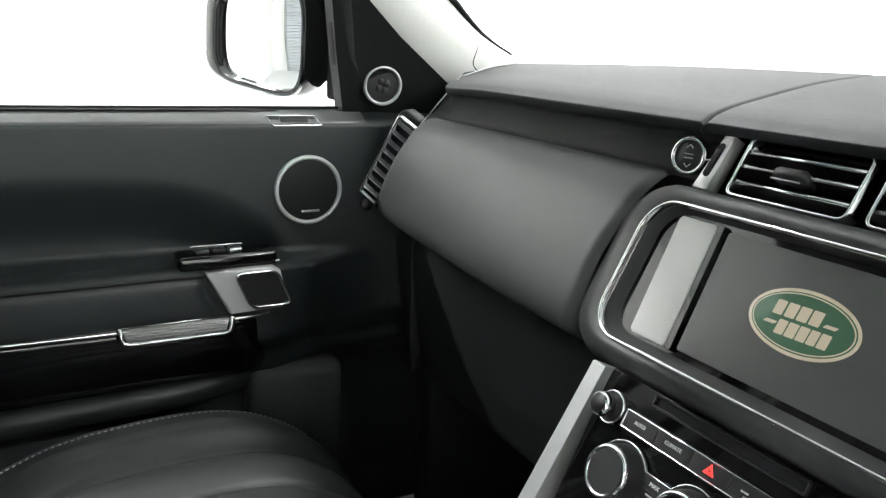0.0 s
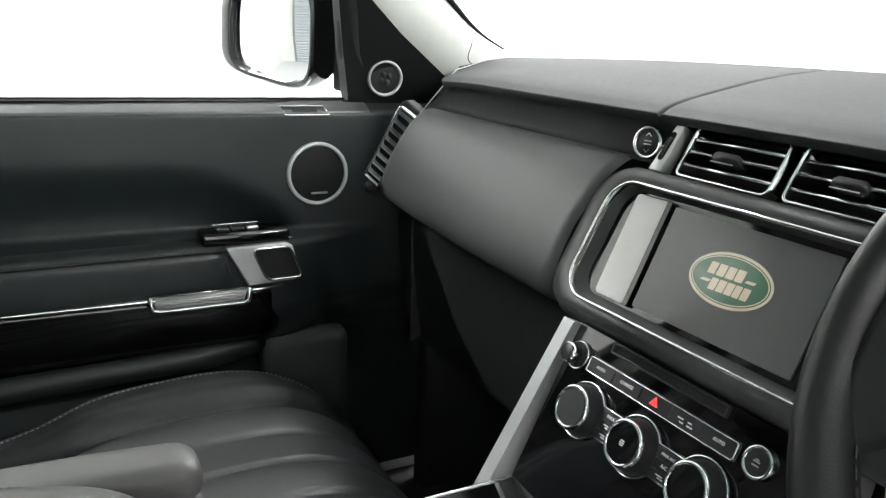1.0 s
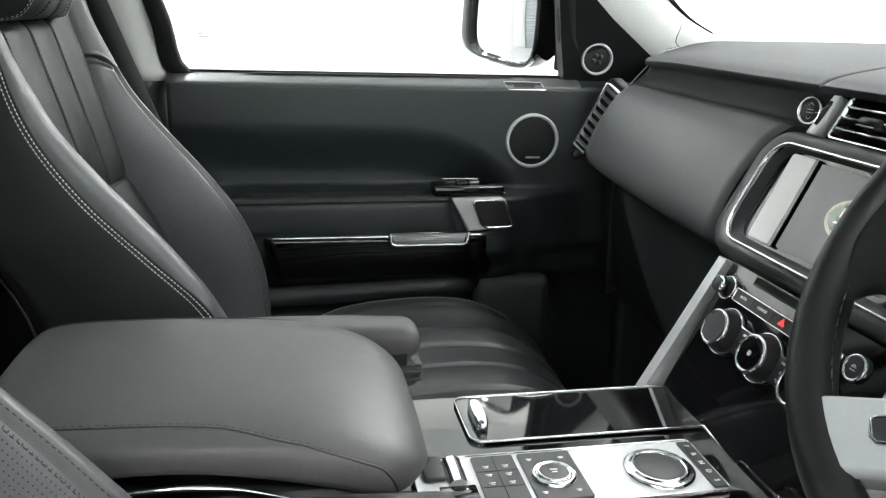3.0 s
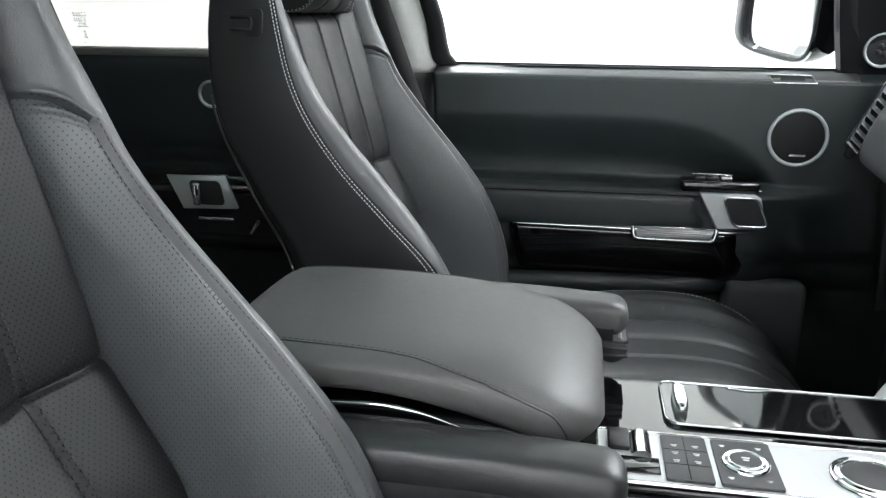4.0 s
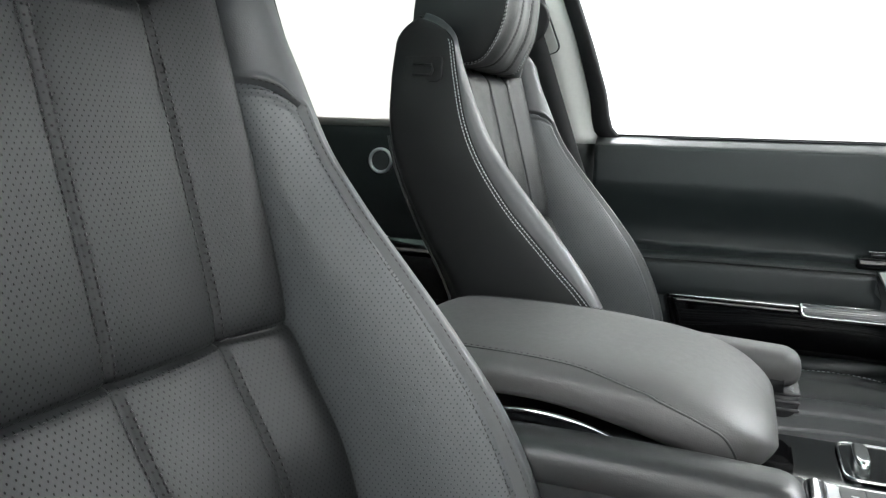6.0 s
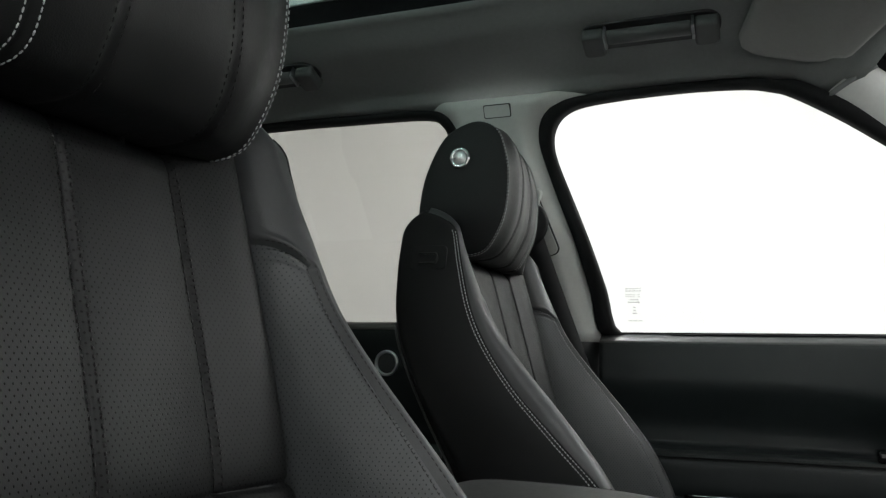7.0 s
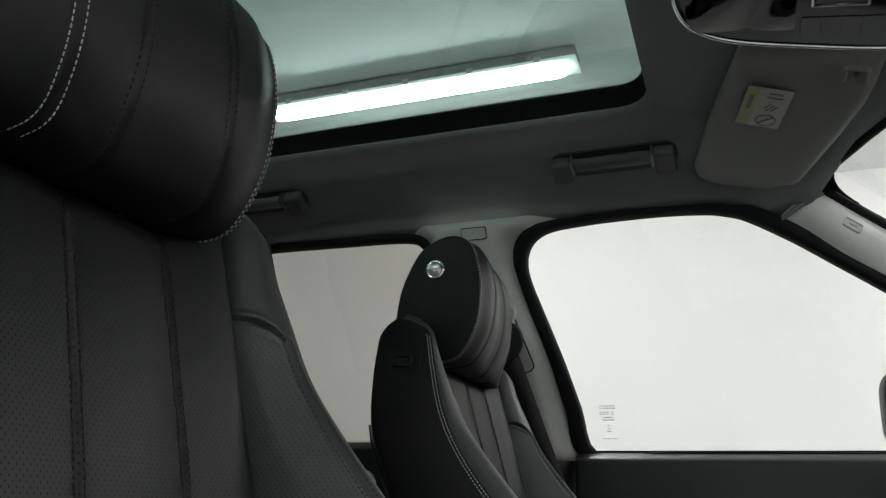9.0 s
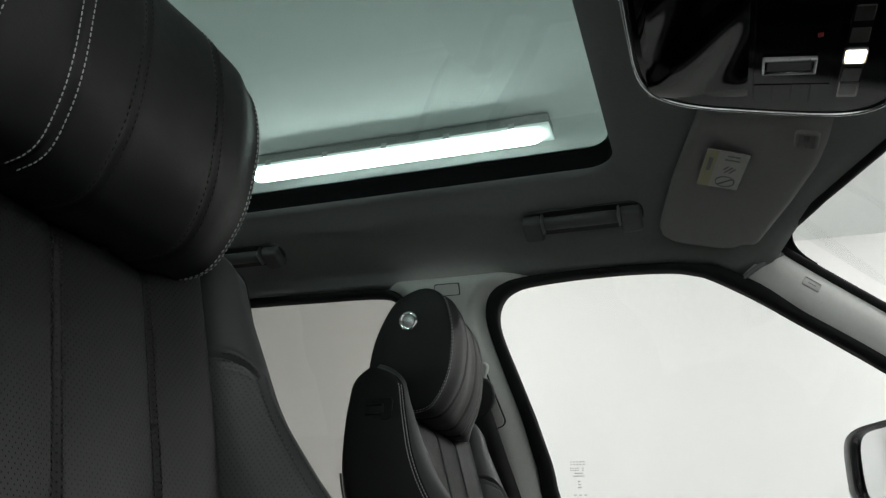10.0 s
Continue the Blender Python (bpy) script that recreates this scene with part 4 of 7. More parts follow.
def door_mirror(s):
    """The outside mirror: gloss shell, frame and a real mirror glass."""
    t = thing("door_mirror", (s * 0.93, 0.42, 1.20), "gloss black door mirror with silvered glass", "mirror")
    n = Vector((-s * 0.485, -0.875, -0.02)).normalized()
    m = facing((s * 1.014, 0.315, 1.315), n, (0, 0, 1))
    def outline(x0, x1, y0, y1, lean, e):
        """A rounded four-sided outline whose lower edge falls towards the car."""
        pts = []
        for k in range(64):
            a = 2 * math.pi * k / 64
            px = abs(math.cos(a)) ** e * (1 if math.cos(a) > 0 else -1)
            py = abs(math.sin(a)) ** e * (1 if math.sin(a) > 0 else -1)
            x = lerp(x0, x1, (px + 1) / 2)
            y = lerp(y0, y1, (py + 1) / 2)
            pts.append((-s * x + 0.006 * -s * py, y - lean * x * (1 - py) / 2))
        return pts
    shell, glass_edge = outline(-0.128, 0.104, -0.100, 0.080, 0.14, 0.50), outline(-0.089, 0.096, -0.086, 0.066, 0.13, 0.42)
    def ring(o, k, z):
        return [m @ Vector((x * k, y * k, z)) for x, y in o]
    bm = loft([ring(glass_edge, 0.985, -0.012), ring(glass_edge, 1.0, 0.002), ring(glass_edge, 1.025, 0.005), ring(shell, 0.95, 0.010), ring(shell, 1.0, 0.002), ring(shell, 1.02, -0.02), ring(shell, 0.98, -0.05), ring(shell, 0.85, -0.085), ring(shell, 0.60, -0.115), ring(shell, 0.25, -0.13)])
    part("shell", outward(bm), GLOSS, t)
    part("lower_trim", tube([m @ Vector((x * 1.005, y * 1.005, 0.004)) for x, y in shell[34:60]], 0.0022, 6), SATIN, t, "thin bright line along the lower edge")
    # convex glass of 1.3 m radius
    def glass(u, v):
        x, y = glass_edge[int(u * 64 + 0.5) % 64]
        x, y = x * v, y * v
        return m @ Vector((x, y, -(x * x + y * y) / 2.6 + 0.002))
    bm = sheet(glass, 64, 14, loop_u=True)
    bmesh.ops.remove_doubles(bm, verts=bm.verts[:], dist=0.0002)
    part("mirror_glass", outward(bm), MIRROR, t)
    part("indicator", prism(rounded(0.006, 0.010, 0.002, 3), m @ Matrix.Translation((0.105 * (1 if m.col[0][0] * s > 0 else -1), -0.02, 0.0)), 0.0, 0.0012), WHITE, t)
    arm = [[(s * x, y + dy, z + dz) for dy, dz in ((-0.035, -0.108), (0.05, -0.110), (0.05, 0.10), (-0.035, 0.12))] for x, y, z in ((0.79, 0.425, 1.320), (0.86, 0.430, 1.320), (0.935, 0.440, 1.318), (0.985, 0.455, 1.318))]
    part("arm", outward(loft(arm, cap=True)), FRIT, t, "black mirror arm", True)

# ---- dashboard ----
FACE = facing((0.0, 0.3965, 1.1355), (0, -0.912, 0.41))


def face(x, s, h=0.0):
    return FACE @ Vector((x, s, h))


def face_pose(x, s, h=0.0, turn=0.0):
    return FACE @ pose(x, s, h, 0, 0, turn)


def dash_end(y):
    return 0.655 + 0.60 * (y - 0.434)


def dash_sweep(x):
    """How far the front edge of the dash turns back at its ends."""
    return 0.040 * smooth(0.600, 0.672, abs(x)) ** 2


def top_z(x, y):
    return curve_at([(0.452, 1.2515), (0.458, 1.2555), (0.475, 1.2610), (0.52, 1.268), (0.70, 1.285), (0.90, 1.2930), (1.0, 1.2925)], y) - (0.012 - 0.009 * smooth(0.50, 0.64, y)) * smooth(0.5, 0.8, abs(x))


def far_y(x):
    return 0.955 - 0.28 * (x / 0.8) ** 2


def dash_top(t):
    pad_end = lambda y: dash_end(min(y, 0.72))
    seam = lambda y: 0.160 + 0.32 * (y - 0.456)
    def pad(lo, hi):
        def f(u, v):
            y = lerp(0.456, 0.96, v)
            a, b = lo(y), hi(y)
            x = lerp(a, b, u)
            yy = lerp(0.456 + dash_sweep(x), far_y(x), v)
            e = min(u, 1 - u) * abs(b - a)
            return (x, yy, top_z(x, yy) - 0.0028 * math.exp(-(e / 0.0022) ** 2))
        bm = sheet(lambda u, v: f(0.5 - 0.5 * math.cos(math.pi * u), v), 64, 40)
        # rolled front lip down to the ribbed strip
        def lip(u, v):
            x, y, z = f(0.5 - 0.5 * math.cos(math.pi * u), 0.0)
            a = v * math.pi * 0.62
            return (x, y + 0.003 * (1 - math.cos(a)) - 0.0035 * math.sin(a), z - 0.0085 * (1 - math.cos(a)) / 1.37)
        sheet(lip, 64, 8, bm=bm)
        bmesh.ops.remove_doubles(bm, verts=bm.verts[:], dist=0.0006)
        return outward(bm)
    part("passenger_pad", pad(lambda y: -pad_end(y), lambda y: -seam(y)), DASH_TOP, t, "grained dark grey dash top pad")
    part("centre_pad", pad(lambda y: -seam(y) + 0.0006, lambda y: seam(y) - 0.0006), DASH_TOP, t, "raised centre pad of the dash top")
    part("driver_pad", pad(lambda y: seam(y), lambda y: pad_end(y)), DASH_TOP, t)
    for s in (-1, 1):
        edge = [(s * 0.6695, 0.4445, 1.196), (s * 0.6695, 0.4605, 1.2135), (s * 0.6695, 0.482, 1.2373), (s * 0.6720, 0.4980, 1.2550)] + [(s * (pad_end(y) + 0.001), y, top_z(pad_end(y), y) + 0.0012) for y in (0.53, 0.56, 0.60, 0.64, 0.68, 0.705)]
        part("end_trim", tube(edge, 0.0009, 6), SILVER, t, "thin silver trim line at the dash end")
    part("top_grille", boxed((-0.02, 0.88, 1.2950), (0.20, 0.05, 0.004), bevel=0.0015), DASH_TOP, t, "thin black speaker grille")


def glove_section(k):
    """Section of the glovebox lid in y and z, k from its upper edge to its lower one."""
    tab = [(0.474, 1.205), (0.460, 1.2075), (0.445, 1.2065), (0.433, 1.200), (0.420, 1.188), (0.403, 1.162), (0.387, 1.132), (0.375, 1.103), (0.369, 1.083), (0.369, 1.069), (0.375, 1.059), (0.388, 1.052), (0.41, 1.047), (0.46, 1.040)]
    n = len(tab) - 1
    return curve_at([(i / n, p[0]) for i, p in enumerate(tab)], k), curve_at([(i / n, p[1]) for i, p in enumerate(tab)], k)


def dash_lower(t, s):
    def lid(u, v):
        y, z = glove_section(v)
        end = 0.654 + (1.194 - z) * 0.50 * (1 if z < 1.194 else 0.4)
        x = lerp(-end, -0.2015 * (1 - 0.05 * max(0.0, z - 1.1355) / 0.055), u)
        y += 0.030 * ((-x - 0.2) / 0.5) ** 2 * max(0.0, (1.2 - z) / 0.13)
        e = min(u, 1 - u) * (end - 0.2)
        return (-s * x, y + 0.006 * math.exp(-(e / 0.004) ** 2), z - 0.002 * math.exp(-(e / 0.004) ** 2))
    if s < 0:
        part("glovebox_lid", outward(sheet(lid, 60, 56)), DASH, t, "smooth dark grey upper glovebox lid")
    else:
        part("driver_lower_dash", outward(sheet(lid, 30, 30)), DASH, t)
    def strip(u, v):
        tab = [(0.4570, 1.2515), (0.4625, 1.2470), (0.4655, 1.2380), (0.4650, 1.2220), (0.4605, 1.2100), (0.450, 1.2060)]
        y = curve_at([(i / 5, p[0]) for i, p in enumerate(tab)], v)
        z = curve_at([(i / 5, p[1]) for i, p in enumerate(tab)], v)
        x = lerp(0.145, 0.668, u)
        y += dash_sweep(x) * max(0.0, min(1.0, (z - 1.2115) / 0.038)) ** 1.2
        return (s * x, y + 0.00008 * math.sin(2 * math.pi * 30 * v) * smooth(0.1, 0.2, v), z)
    # near-black colour here includes the shade of the recess under the pad
    part("fascia_panel", outward(sheet(strip, 60, 210)), FASCIA, t, "concave fascia panel with fine ribs, its shade in the colour")
    # underside and lower glovebox
    def under(u, v):
        tab = [(0.44, 1.044), (0.435, 1.02), (0.445, 0.95), (0.47, 0.85), (0.52, 0.78), (0.78, 0.72)]
        y = curve_at([(i / 5, p[0]) for i, p in enumerate(tab)], v)
        z = curve_at([(i / 5, p[1]) for i, p in enumerate(tab)], v)
        return (s * lerp(0.150, 0.775, u), y + 0.02 * u, z - 0.02 * u)
    part("lower_panel", outward(sheet(under, 20, 24)), TRIM, t)
    # end cheek of the dash, towards the door
    def cheek(u, v):
        y = lerp(0.434, 0.70, u)
        z = lerp(0.80, 1.185 + 0.09 * u, v)
        return (s * (dash_end(min(y, 0.66)) + 0.05 * (1 - v) + 0.012), y + 0.035 * (1 - v) * (1 - u), z)
    part("end_cheek", thicken(sheet(cheek, 10, 16), 0.004), LOWTRIM, t)


def side_vent(t, s):
    """Upright outer vent at the dash end with eight short slats."""
    a, b = Vector((s * 0.668, 0.430, 1.196)), Vector((s * 0.726, 0.398, 1.084))
    c = (a + b) / 2 + Vector((s * 0.012, 0, 0))
    up = (a - b).normalized()
    n = Vector((-s * 0.52, -0.82, 0.05))
    n = (n - up * n.dot(up)).normalized()
    m = Matrix.Translation(c) @ Matrix((up.cross(n), up, n)).transposed().to_4x4()
    L = (a - b).length / 2 + 0.004
    v = part("side_vent", frame_ring(rounded(0.0185, L, 0.005, 4), m, 0.0045, -0.012, 0.004), CHROME, t, "upright chrome framed outer air vent")
    part("duct", prism(rounded(0.0145, L - 0.004, 0.003, 3), m, -0.016, -0.010), PLASTIC, v)
    for k in range(8):
        q = m @ pose(0, lerp(-L + 0.013, L - 0.012, k / 7), -0.004, 28, 0, 0)
        part("slat", box(bmesh.new(), (0, 0, 0), (1, 1, 1), q @ Matrix.Diagonal((0.029, 0.0014, 0.010, 1)), 0.0), SATIN, v, "", True)
    part("thumbwheel", lathe([(0.0, -0.005), (0.008, -0.005), (0.0095, -0.003), (0.0095, 0.003), (0.008, 0.005), (0.0, 0.005)], facing(b + Vector((s * 0.012, -0.004, -0.012)), (1, 0, 0)), 20), PLASTIC, v)
    part("surround", prism(rounded(0.023, L + 0.007, 0.008, 5), m, -0.03, -0.006, 0.004), FASCIA, v)


VENT_N = (0, -0.90, 0.44)


def centre_vent(t, x):
    m = facing((x, 0.4535, 1.2240), VENT_N)
    out = rounded(0.0540, 0.0260, 0.008, 5, 0.06)
    v = part("centre_vent", frame_ring(out, m, 0.0030, -0.010, 0.004), CHROME, t, "chrome framed centre air vent")
    part("duct", prism(rounded(0.0520, 0.0240, 0.006, 3, 0.06), m, -0.040, -0.030), RUBBER, v)
    part("duct_wall", frame_ring(rounded(0.0530, 0.0250, 0.007, 5, 0.06), m, 0.0015, -0.035, 0.0), RUBBER, v)
    for y in (0.0098, -0.0022, -0.0155):
        q = m @ pose(0.06 * y, y, -0.006, -14, 0, 0)
        part("slat", box(bmesh.new(), (0, 0, 0), (1, 1, 1), q @ Matrix.Diagonal((0.103, 0.0026, 0.018, 1)), 0.0), PLASTIC, v, "", True)
        part("slat_edge", tube([q @ Vector((-0.047, 0, 0.0090)), q @ Vector((0.051, 0, 0.0090))], 0.0015, 8), CHROME, v)
    tab = box(bmesh.new(), (0, 0, 0), (1, 1, 1), m @ pose(0.0, -0.0030, 0.002, -8) @ Matrix.Diagonal((0.029, 0.0105, 0.020, 1)), 0.0)
    bmesh.ops.bevel(tab, geom=tab.edges[:], offset=0.0025, segments=3, affect="EDGES")
    tb = part("tab", tab, KEYPAD, v, "ribbed black vent tab")
    part("tab_edge", boxed(m @ Vector((0.0, -0.0075, 0.0118)), (0.025, 0.0014, 0.0010)), SATIN, tb)


def vent_wheel(t, x):
    s = 1 if x < 0 else -1
    m = facing((x, 0.4515, 1.2240), VENT_N)
    ol = [(s * a, b) for a, b in ((-0.0114, -0.0256), (0.0041, -0.0256), (0.0083, 0.0224), (-0.0016, 0.0222))]
    w = part("vent_wheel", prism(ol, m, -0.010, 0.004, 0.0015), BRIGHT, t, "bright silver framed vent thumbwheel")
    tilt = pose(0, 0, 0, 0, 0, -8.0 * s)
    part("wheel_slot", prism([(a - s * 0.0010, b) for a, b in rounded(0.0034, 0.0150, 0.003, 4)], m @ tilt, 0.0, 0.0046), RUBBER, w)
    part("wheel", lathe([(0.0, -0.0019), (0.0142, -0.0019), (0.0155, -0.0010), (0.0155, 0.0010), (0.0142, 0.0019), (0.0, 0.0019)], m @ tilt @ pose(-s * 0.0010, 0, -0.0075, 0, 90, 0), 36), PLASTIC, w)
    part("wheel_mark", boxed(m @ tilt @ Vector((-s * 0.0010, -0.002, 0.0085)), (0.0012, 0.012, 0.0008)), SATIN, w)


def round_button(t, at, n, r, name, label):
    m = facing(at, n)
    b = part(name, lathe([(r, -0.004), (r, 0.0025), (r * 0.93, 0.004), (r * 0.80, 0.004), (r * 0.76, 0.001), (r * 0.76, -0.004)], m, 44), CHROME, t, label)
    part("cap", lathe([(0.0, 0.0022), (r * 0.6, 0.0020), (r * 0.77, 0.0008)], m, 36), KEYPAD, b)
    for k in (-1, 1):
        bm = bmesh.new()
        q = m @ pose(0, k * r * 0.48, 0.0026)
        w = r * 0.18
        tube([q @ Vector((-w, -k * w * 0.5, 0)), q @ Vector((0, k * w * 0.5, 0)), q @ Vector((w, -k * w * 0.5, 0))], 0.0004, 6, bm=bm)
        part("arrow", bm, WHITE, b)
    part("label_bar", bars(m @ pose(0, 0, 0.0022), [(0, r * 0.1, r * 0.5), (0, -r * 0.1, r * 0.5)], r * 0.06), SATIN, b)


def surround(t):
    o1, o2, o3 = rounded(0.2065, 0.0810, 0.036, 8), rounded(0.2020, 0.0765, 0.038, 8), rounded(0.183, 0.0695, 0.034, 8)
    i1, i2, i3 = rounded(0.1715, 0.0625, 0.029, 8), rounded(0.1665, 0.0575, 0.026, 8), rounded(0.158, 0.054, 0.022, 8)
    def lp(o, h, ds=-0.0035):
        return [face(x * (1 - 0.05 * max(0, y) / 0.06), y + ds, h) for x, y in o]
    part("screen_surround", outward(loft([lp(o1, -0.04), lp(o1, -0.012), lp(o2, -0.001), lp(o3, 0.007), lp(i1, 0.006, -0.002), lp(i2, 0.001, -0.001), lp(i3, -0.006, 0)])), DASH, t, "soft dark grey frame round the display")
    part("chrome_ring", frame_ring([(x * (1 - 0.05 * max(0, y) / 0.06), y - 0.002) for x, y in i1], FACE, 0.0032, 0.002, 0.0092), CHROME, t, "slim chrome ring round the display")


def display(t):
    d = part("display", prism(rounded(0.1595, 0.0548, 0.022, 6), FACE, -0.014, -0.0055), GLOSS, t, "wide touch screen with a lit green oval emblem")
    part("screen", prism(rounded(0.0865, 0.0490, 0.002, 2), FACE, -0.008, -0.0030, 0.0008), SCREEN, d, "glossy dark display glass with reflection in its colour")
    for s in (-1, 1):
        part("side_panel", prism([(s * 0.1180 + x, y) for x, y in rounded(0.0200, 0.0515, 0.004, 3)], FACE, -0.008, -0.0025, 0.0008), PANEL_SHEEN, d, "touch panel coloured pale for its reflected sheen")
        part("divider", prism([(s * 0.093 + x, y) for x, y in rounded(0.0028, 0.052, 0.001, 2)], FACE, -0.008, -0.0005, 0.0006), GLOSS, d)
    em = FACE @ pose(0.001, 0.0035, -0.0029, 0, 0, 1.5)
    ell = lambda a, b: [(a * math.cos(2 * math.pi * k / 56), b * math.sin(2 * math.pi * k / 56)) for k in range(56)]
    part("emblem_rim", prism(ell(0.0425, 0.0232), em, 0, 0.0003), EM_GOLD, d, "pale gold oval rim shown on the display")
    part("emblem_line", prism(ell(0.0400, 0.0208), em, 0, 0.0005), EM_GREEN, d)
    part("emblem_line", prism(ell(0.0390, 0.0199), em, 0, 0.0007), EM_GOLD, d)
    part("emblem_field", prism(ell(0.0380, 0.0190), em, 0, 0.0009), EM_GREEN, d, "green oval field shown on the display")
    for k, (x, w) in enumerate(((-0.0195, 0.0075), (-0.0100, 0.0080), (-0.0005, 0.0080), (0.0090, 0.0080))):
        part("emblem_bar", prism([(x + px, 0.0062 + py) for px, py in rounded(w / 2, 0.0052, 0.0008, 2, 0.12)], em, 0, 0.0012), EM_GOLD, d)
    for k, (x, w) in enumerate(((-0.0130, 0.0070), (-0.0045, 0.0075), (0.0040, 0.0072), (0.0120, 0.0065), (0.0200, 0.0070))):
        part("emblem_bar", prism([(x + px, -0.0066 + py) for px, py in rounded(w / 2, 0.0052, 0.0008, 2, 0.12)], em, 0, 0.0012), EM_GOLD, d)
    for x, y in ((0.0205, 0.0035), (-0.0225, -0.0050)):
        part("emblem_mark", prism([(x + px, y + py) for px, py in rounded(0.0045, 0.0012, 0.0006, 2, 0.8)], em, 0, 0.0012), EM_GOLD, d)


def shown(name, colour, strength):
    """A lit picture element under the display's glass."""
    m = glow(name, colour, strength)
    p = m.node_tree.nodes["Principled BSDF"]
    p.inputs["Roughness"].default_value = 0.17
    p.inputs["Specular IOR Level"].default_value = 1.0
    p.inputs["Coat Weight"].default_value = 0.7
    p.inputs["Coat Roughness"].default_value = 0.04
    return m


EM_GREEN = shown("display green", (0.030, 0.085, 0.045), 0.16)
EM_GOLD = shown("display pale gold", (0.44, 0.385, 0.28), 0.16)


def climate(t):
    c = part("climate_panel", prism([(x, y - 0.182) for x, y in rounded(0.1385, 0.098, 0.004, 2)], FACE, -0.03, -0.004, 0.001), GLOSS, t, "gloss black climate control panel")
    for s in (-1, 1):
        a, b = Vector((s * 0.1445, -0.086)), Vector((s * 0.1640, -0.285))
        w = 0.0078
        ol = [(a.x - w, a.y), (a.x + w, a.y), (b.x + w * 1.15, b.y), (b.x - w * 1.15, b.y)]
        part("side_strip", prism(ol, FACE, -0.04, 0.006, 0.0012), SILVER, t, "satin aluminium strip beside the climate panel", True)
    part("disc_slot", frame_ring([(x - 0.015, y - 0.0905) for x, y in rounded(0.068, 0.0052, 0.002, 3)], FACE, 0.0016, -0.006, 0.0), PLASTIC, c)
    part("slot_gap", prism([(x - 0.015, y - 0.0905) for x, y in rounded(0.066, 0.0032, 0.001, 2)], FACE, -0.006, -0.0032), RUBBER, c)
    # volume knob
    q = face_pose(-0.1205, -0.113, -0.004)
    k = part("volume_knob", lathe([(0.0125, 0.0), (0.0125, 0.003), (0.0085, 0.004), (0.0085, 0.010), (0.0092, 0.011), (0.0092, 0.016), (0.0080, 0.0172), (0.0, 0.0172)], q, 36), PLASTIC, c, "small black volume knob with chrome rings")
    part("ring", lathe([(0.0138, 0.0), (0.0138, 0.003), (0.0126, 0.0035), (0.0120, 0.001)], q, 36), CHROME, k)
    part("ring", lathe([(0.0095, 0.0110), (0.0102, 0.0130), (0.0095, 0.0166), (0.0078, 0.0178)], q, 36), CHROME, k)
    # key row
    row = [(x - 0.0145, y - 0.1140) for x, y in rounded(0.0885, 0.0078, 0.003, 4)]
    r = part("key_row", prism(row, FACE, -0.006, -0.0025, 0.0005), PLASTIC, c, "row of dark keys in a chrome frame")
    part("key_frame", frame_ring(row, FACE, 0.0014, -0.004, 0.0003), CHROME, r)
    for i in range(5):
        x = -0.0855 + i * 0.0355
        part("key_cap", prism([(x + px, -0.1135 + py) for px, py in rounded(0.0172, 0.0063, 0.001, 2)], FACE, -0.004, -0.0012, 0.0006), KEYPAD, r)
        if i in (0, 4):
            part("lettering", lettering("AUTO", face_pose(x, -0.1135, -0.0011), 0.0042), WHITE, r, "", True)
        elif i == 1:
            part("lettering", lettering("CLIMATE", face_pose(x, -0.1135, -0.0011), 0.0042), WHITE, r, "", True)
        elif i == 2:
            bm = bmesh.new()
            w = 0.0043
            tube([face(x - w, -0.1165, -0.0008), face(x + w, -0.1165, -0.0008), face(x, -0.1095, -0.0008)], 0.0006, 6, closed=True, bm=bm)
            tube([face(x - w * 0.45, -0.1152, -0.0008), face(x + w * 0.45, -0.1152, -0.0008), face(x, -0.1115, -0.0008)], 0.0006, 6, closed=True, bm=bm)
            part("warning_triangle", bm, HAZARD, r, "red hazard warning triangle")
        else:
            part("seat_icon", bars(face_pose(x, -0.1135, -0.0009), [(-0.005, 0, 0.006), (-0.003, -0.003, 0.004), (0.005, 0, 0.004), (0.006, -0.003, 0.006)], 0.0012), WHITE, r)
    # eject button
    q = face_pose(0.0925, -0.1120, -0.004)
    e = part("eject_button", lathe([(0.0130, 0.0), (0.0130, 0.004), (0.0120, 0.005), (0.0105, 0.005), (0.0100, 0.003)], q, 36), CHROME, c, "round eject button with chrome ring")
    part("cap", lathe([(0.0, 0.0045), (0.0102, 0.0038)], q, 30), KEYPAD, e)
    part("icon", bars(q @ pose(0, 0, 0.0045), [(0, -0.0025, 0.006), (0, 0.0005, 0.006), (0, 0.002, 0.003)], 0.0012), WHITE, e)
    # three dials joined by a chrome outline
    xs = (-0.0850, -0.0140, 0.0580)
    out = []
    R, h, s0 = 0.0262, 0.0140, -0.1545
    ang = math.degrees(math.asin(h / R))
    for i, x in enumerate(xs):
        lo, hi = (180 - ang, ang) if i == 1 else ((180, ang) if i == 0 else (180 - ang, 0))
        if i == 0:
            lo = 180
        if i == 2:
            hi = 0
        for j in range(13):
            a = radians(lerp(lo, hi, j / 12))
            out.append((x + R * math.cos(a), s0 + R * math.sin(a)))
    for i, x in reversed(list(enumerate(xs))):
        lo, hi = (-ang, -180 + ang)
        if i == 2:
            lo = 0
        if i == 0:
            hi = -180
        for j in range(13):
            a = radians(lerp(lo, hi, j / 12))
            if (i == 2 and j == 0) or (i == 0 and j == 12):
                continue
            out.append((x + R * math.cos(a), s0 + R * math.sin(a)))
    g = part("dial_plate", prism(out, FACE, -0.006, -0.0015, 0.0003), PLASTIC, c, "dark dial plate with a chrome outline")
    part("plate_outline", tube([face(x, y, -0.001) for x, y in out], 0.0010, 6, closed=True), CHROME, g)
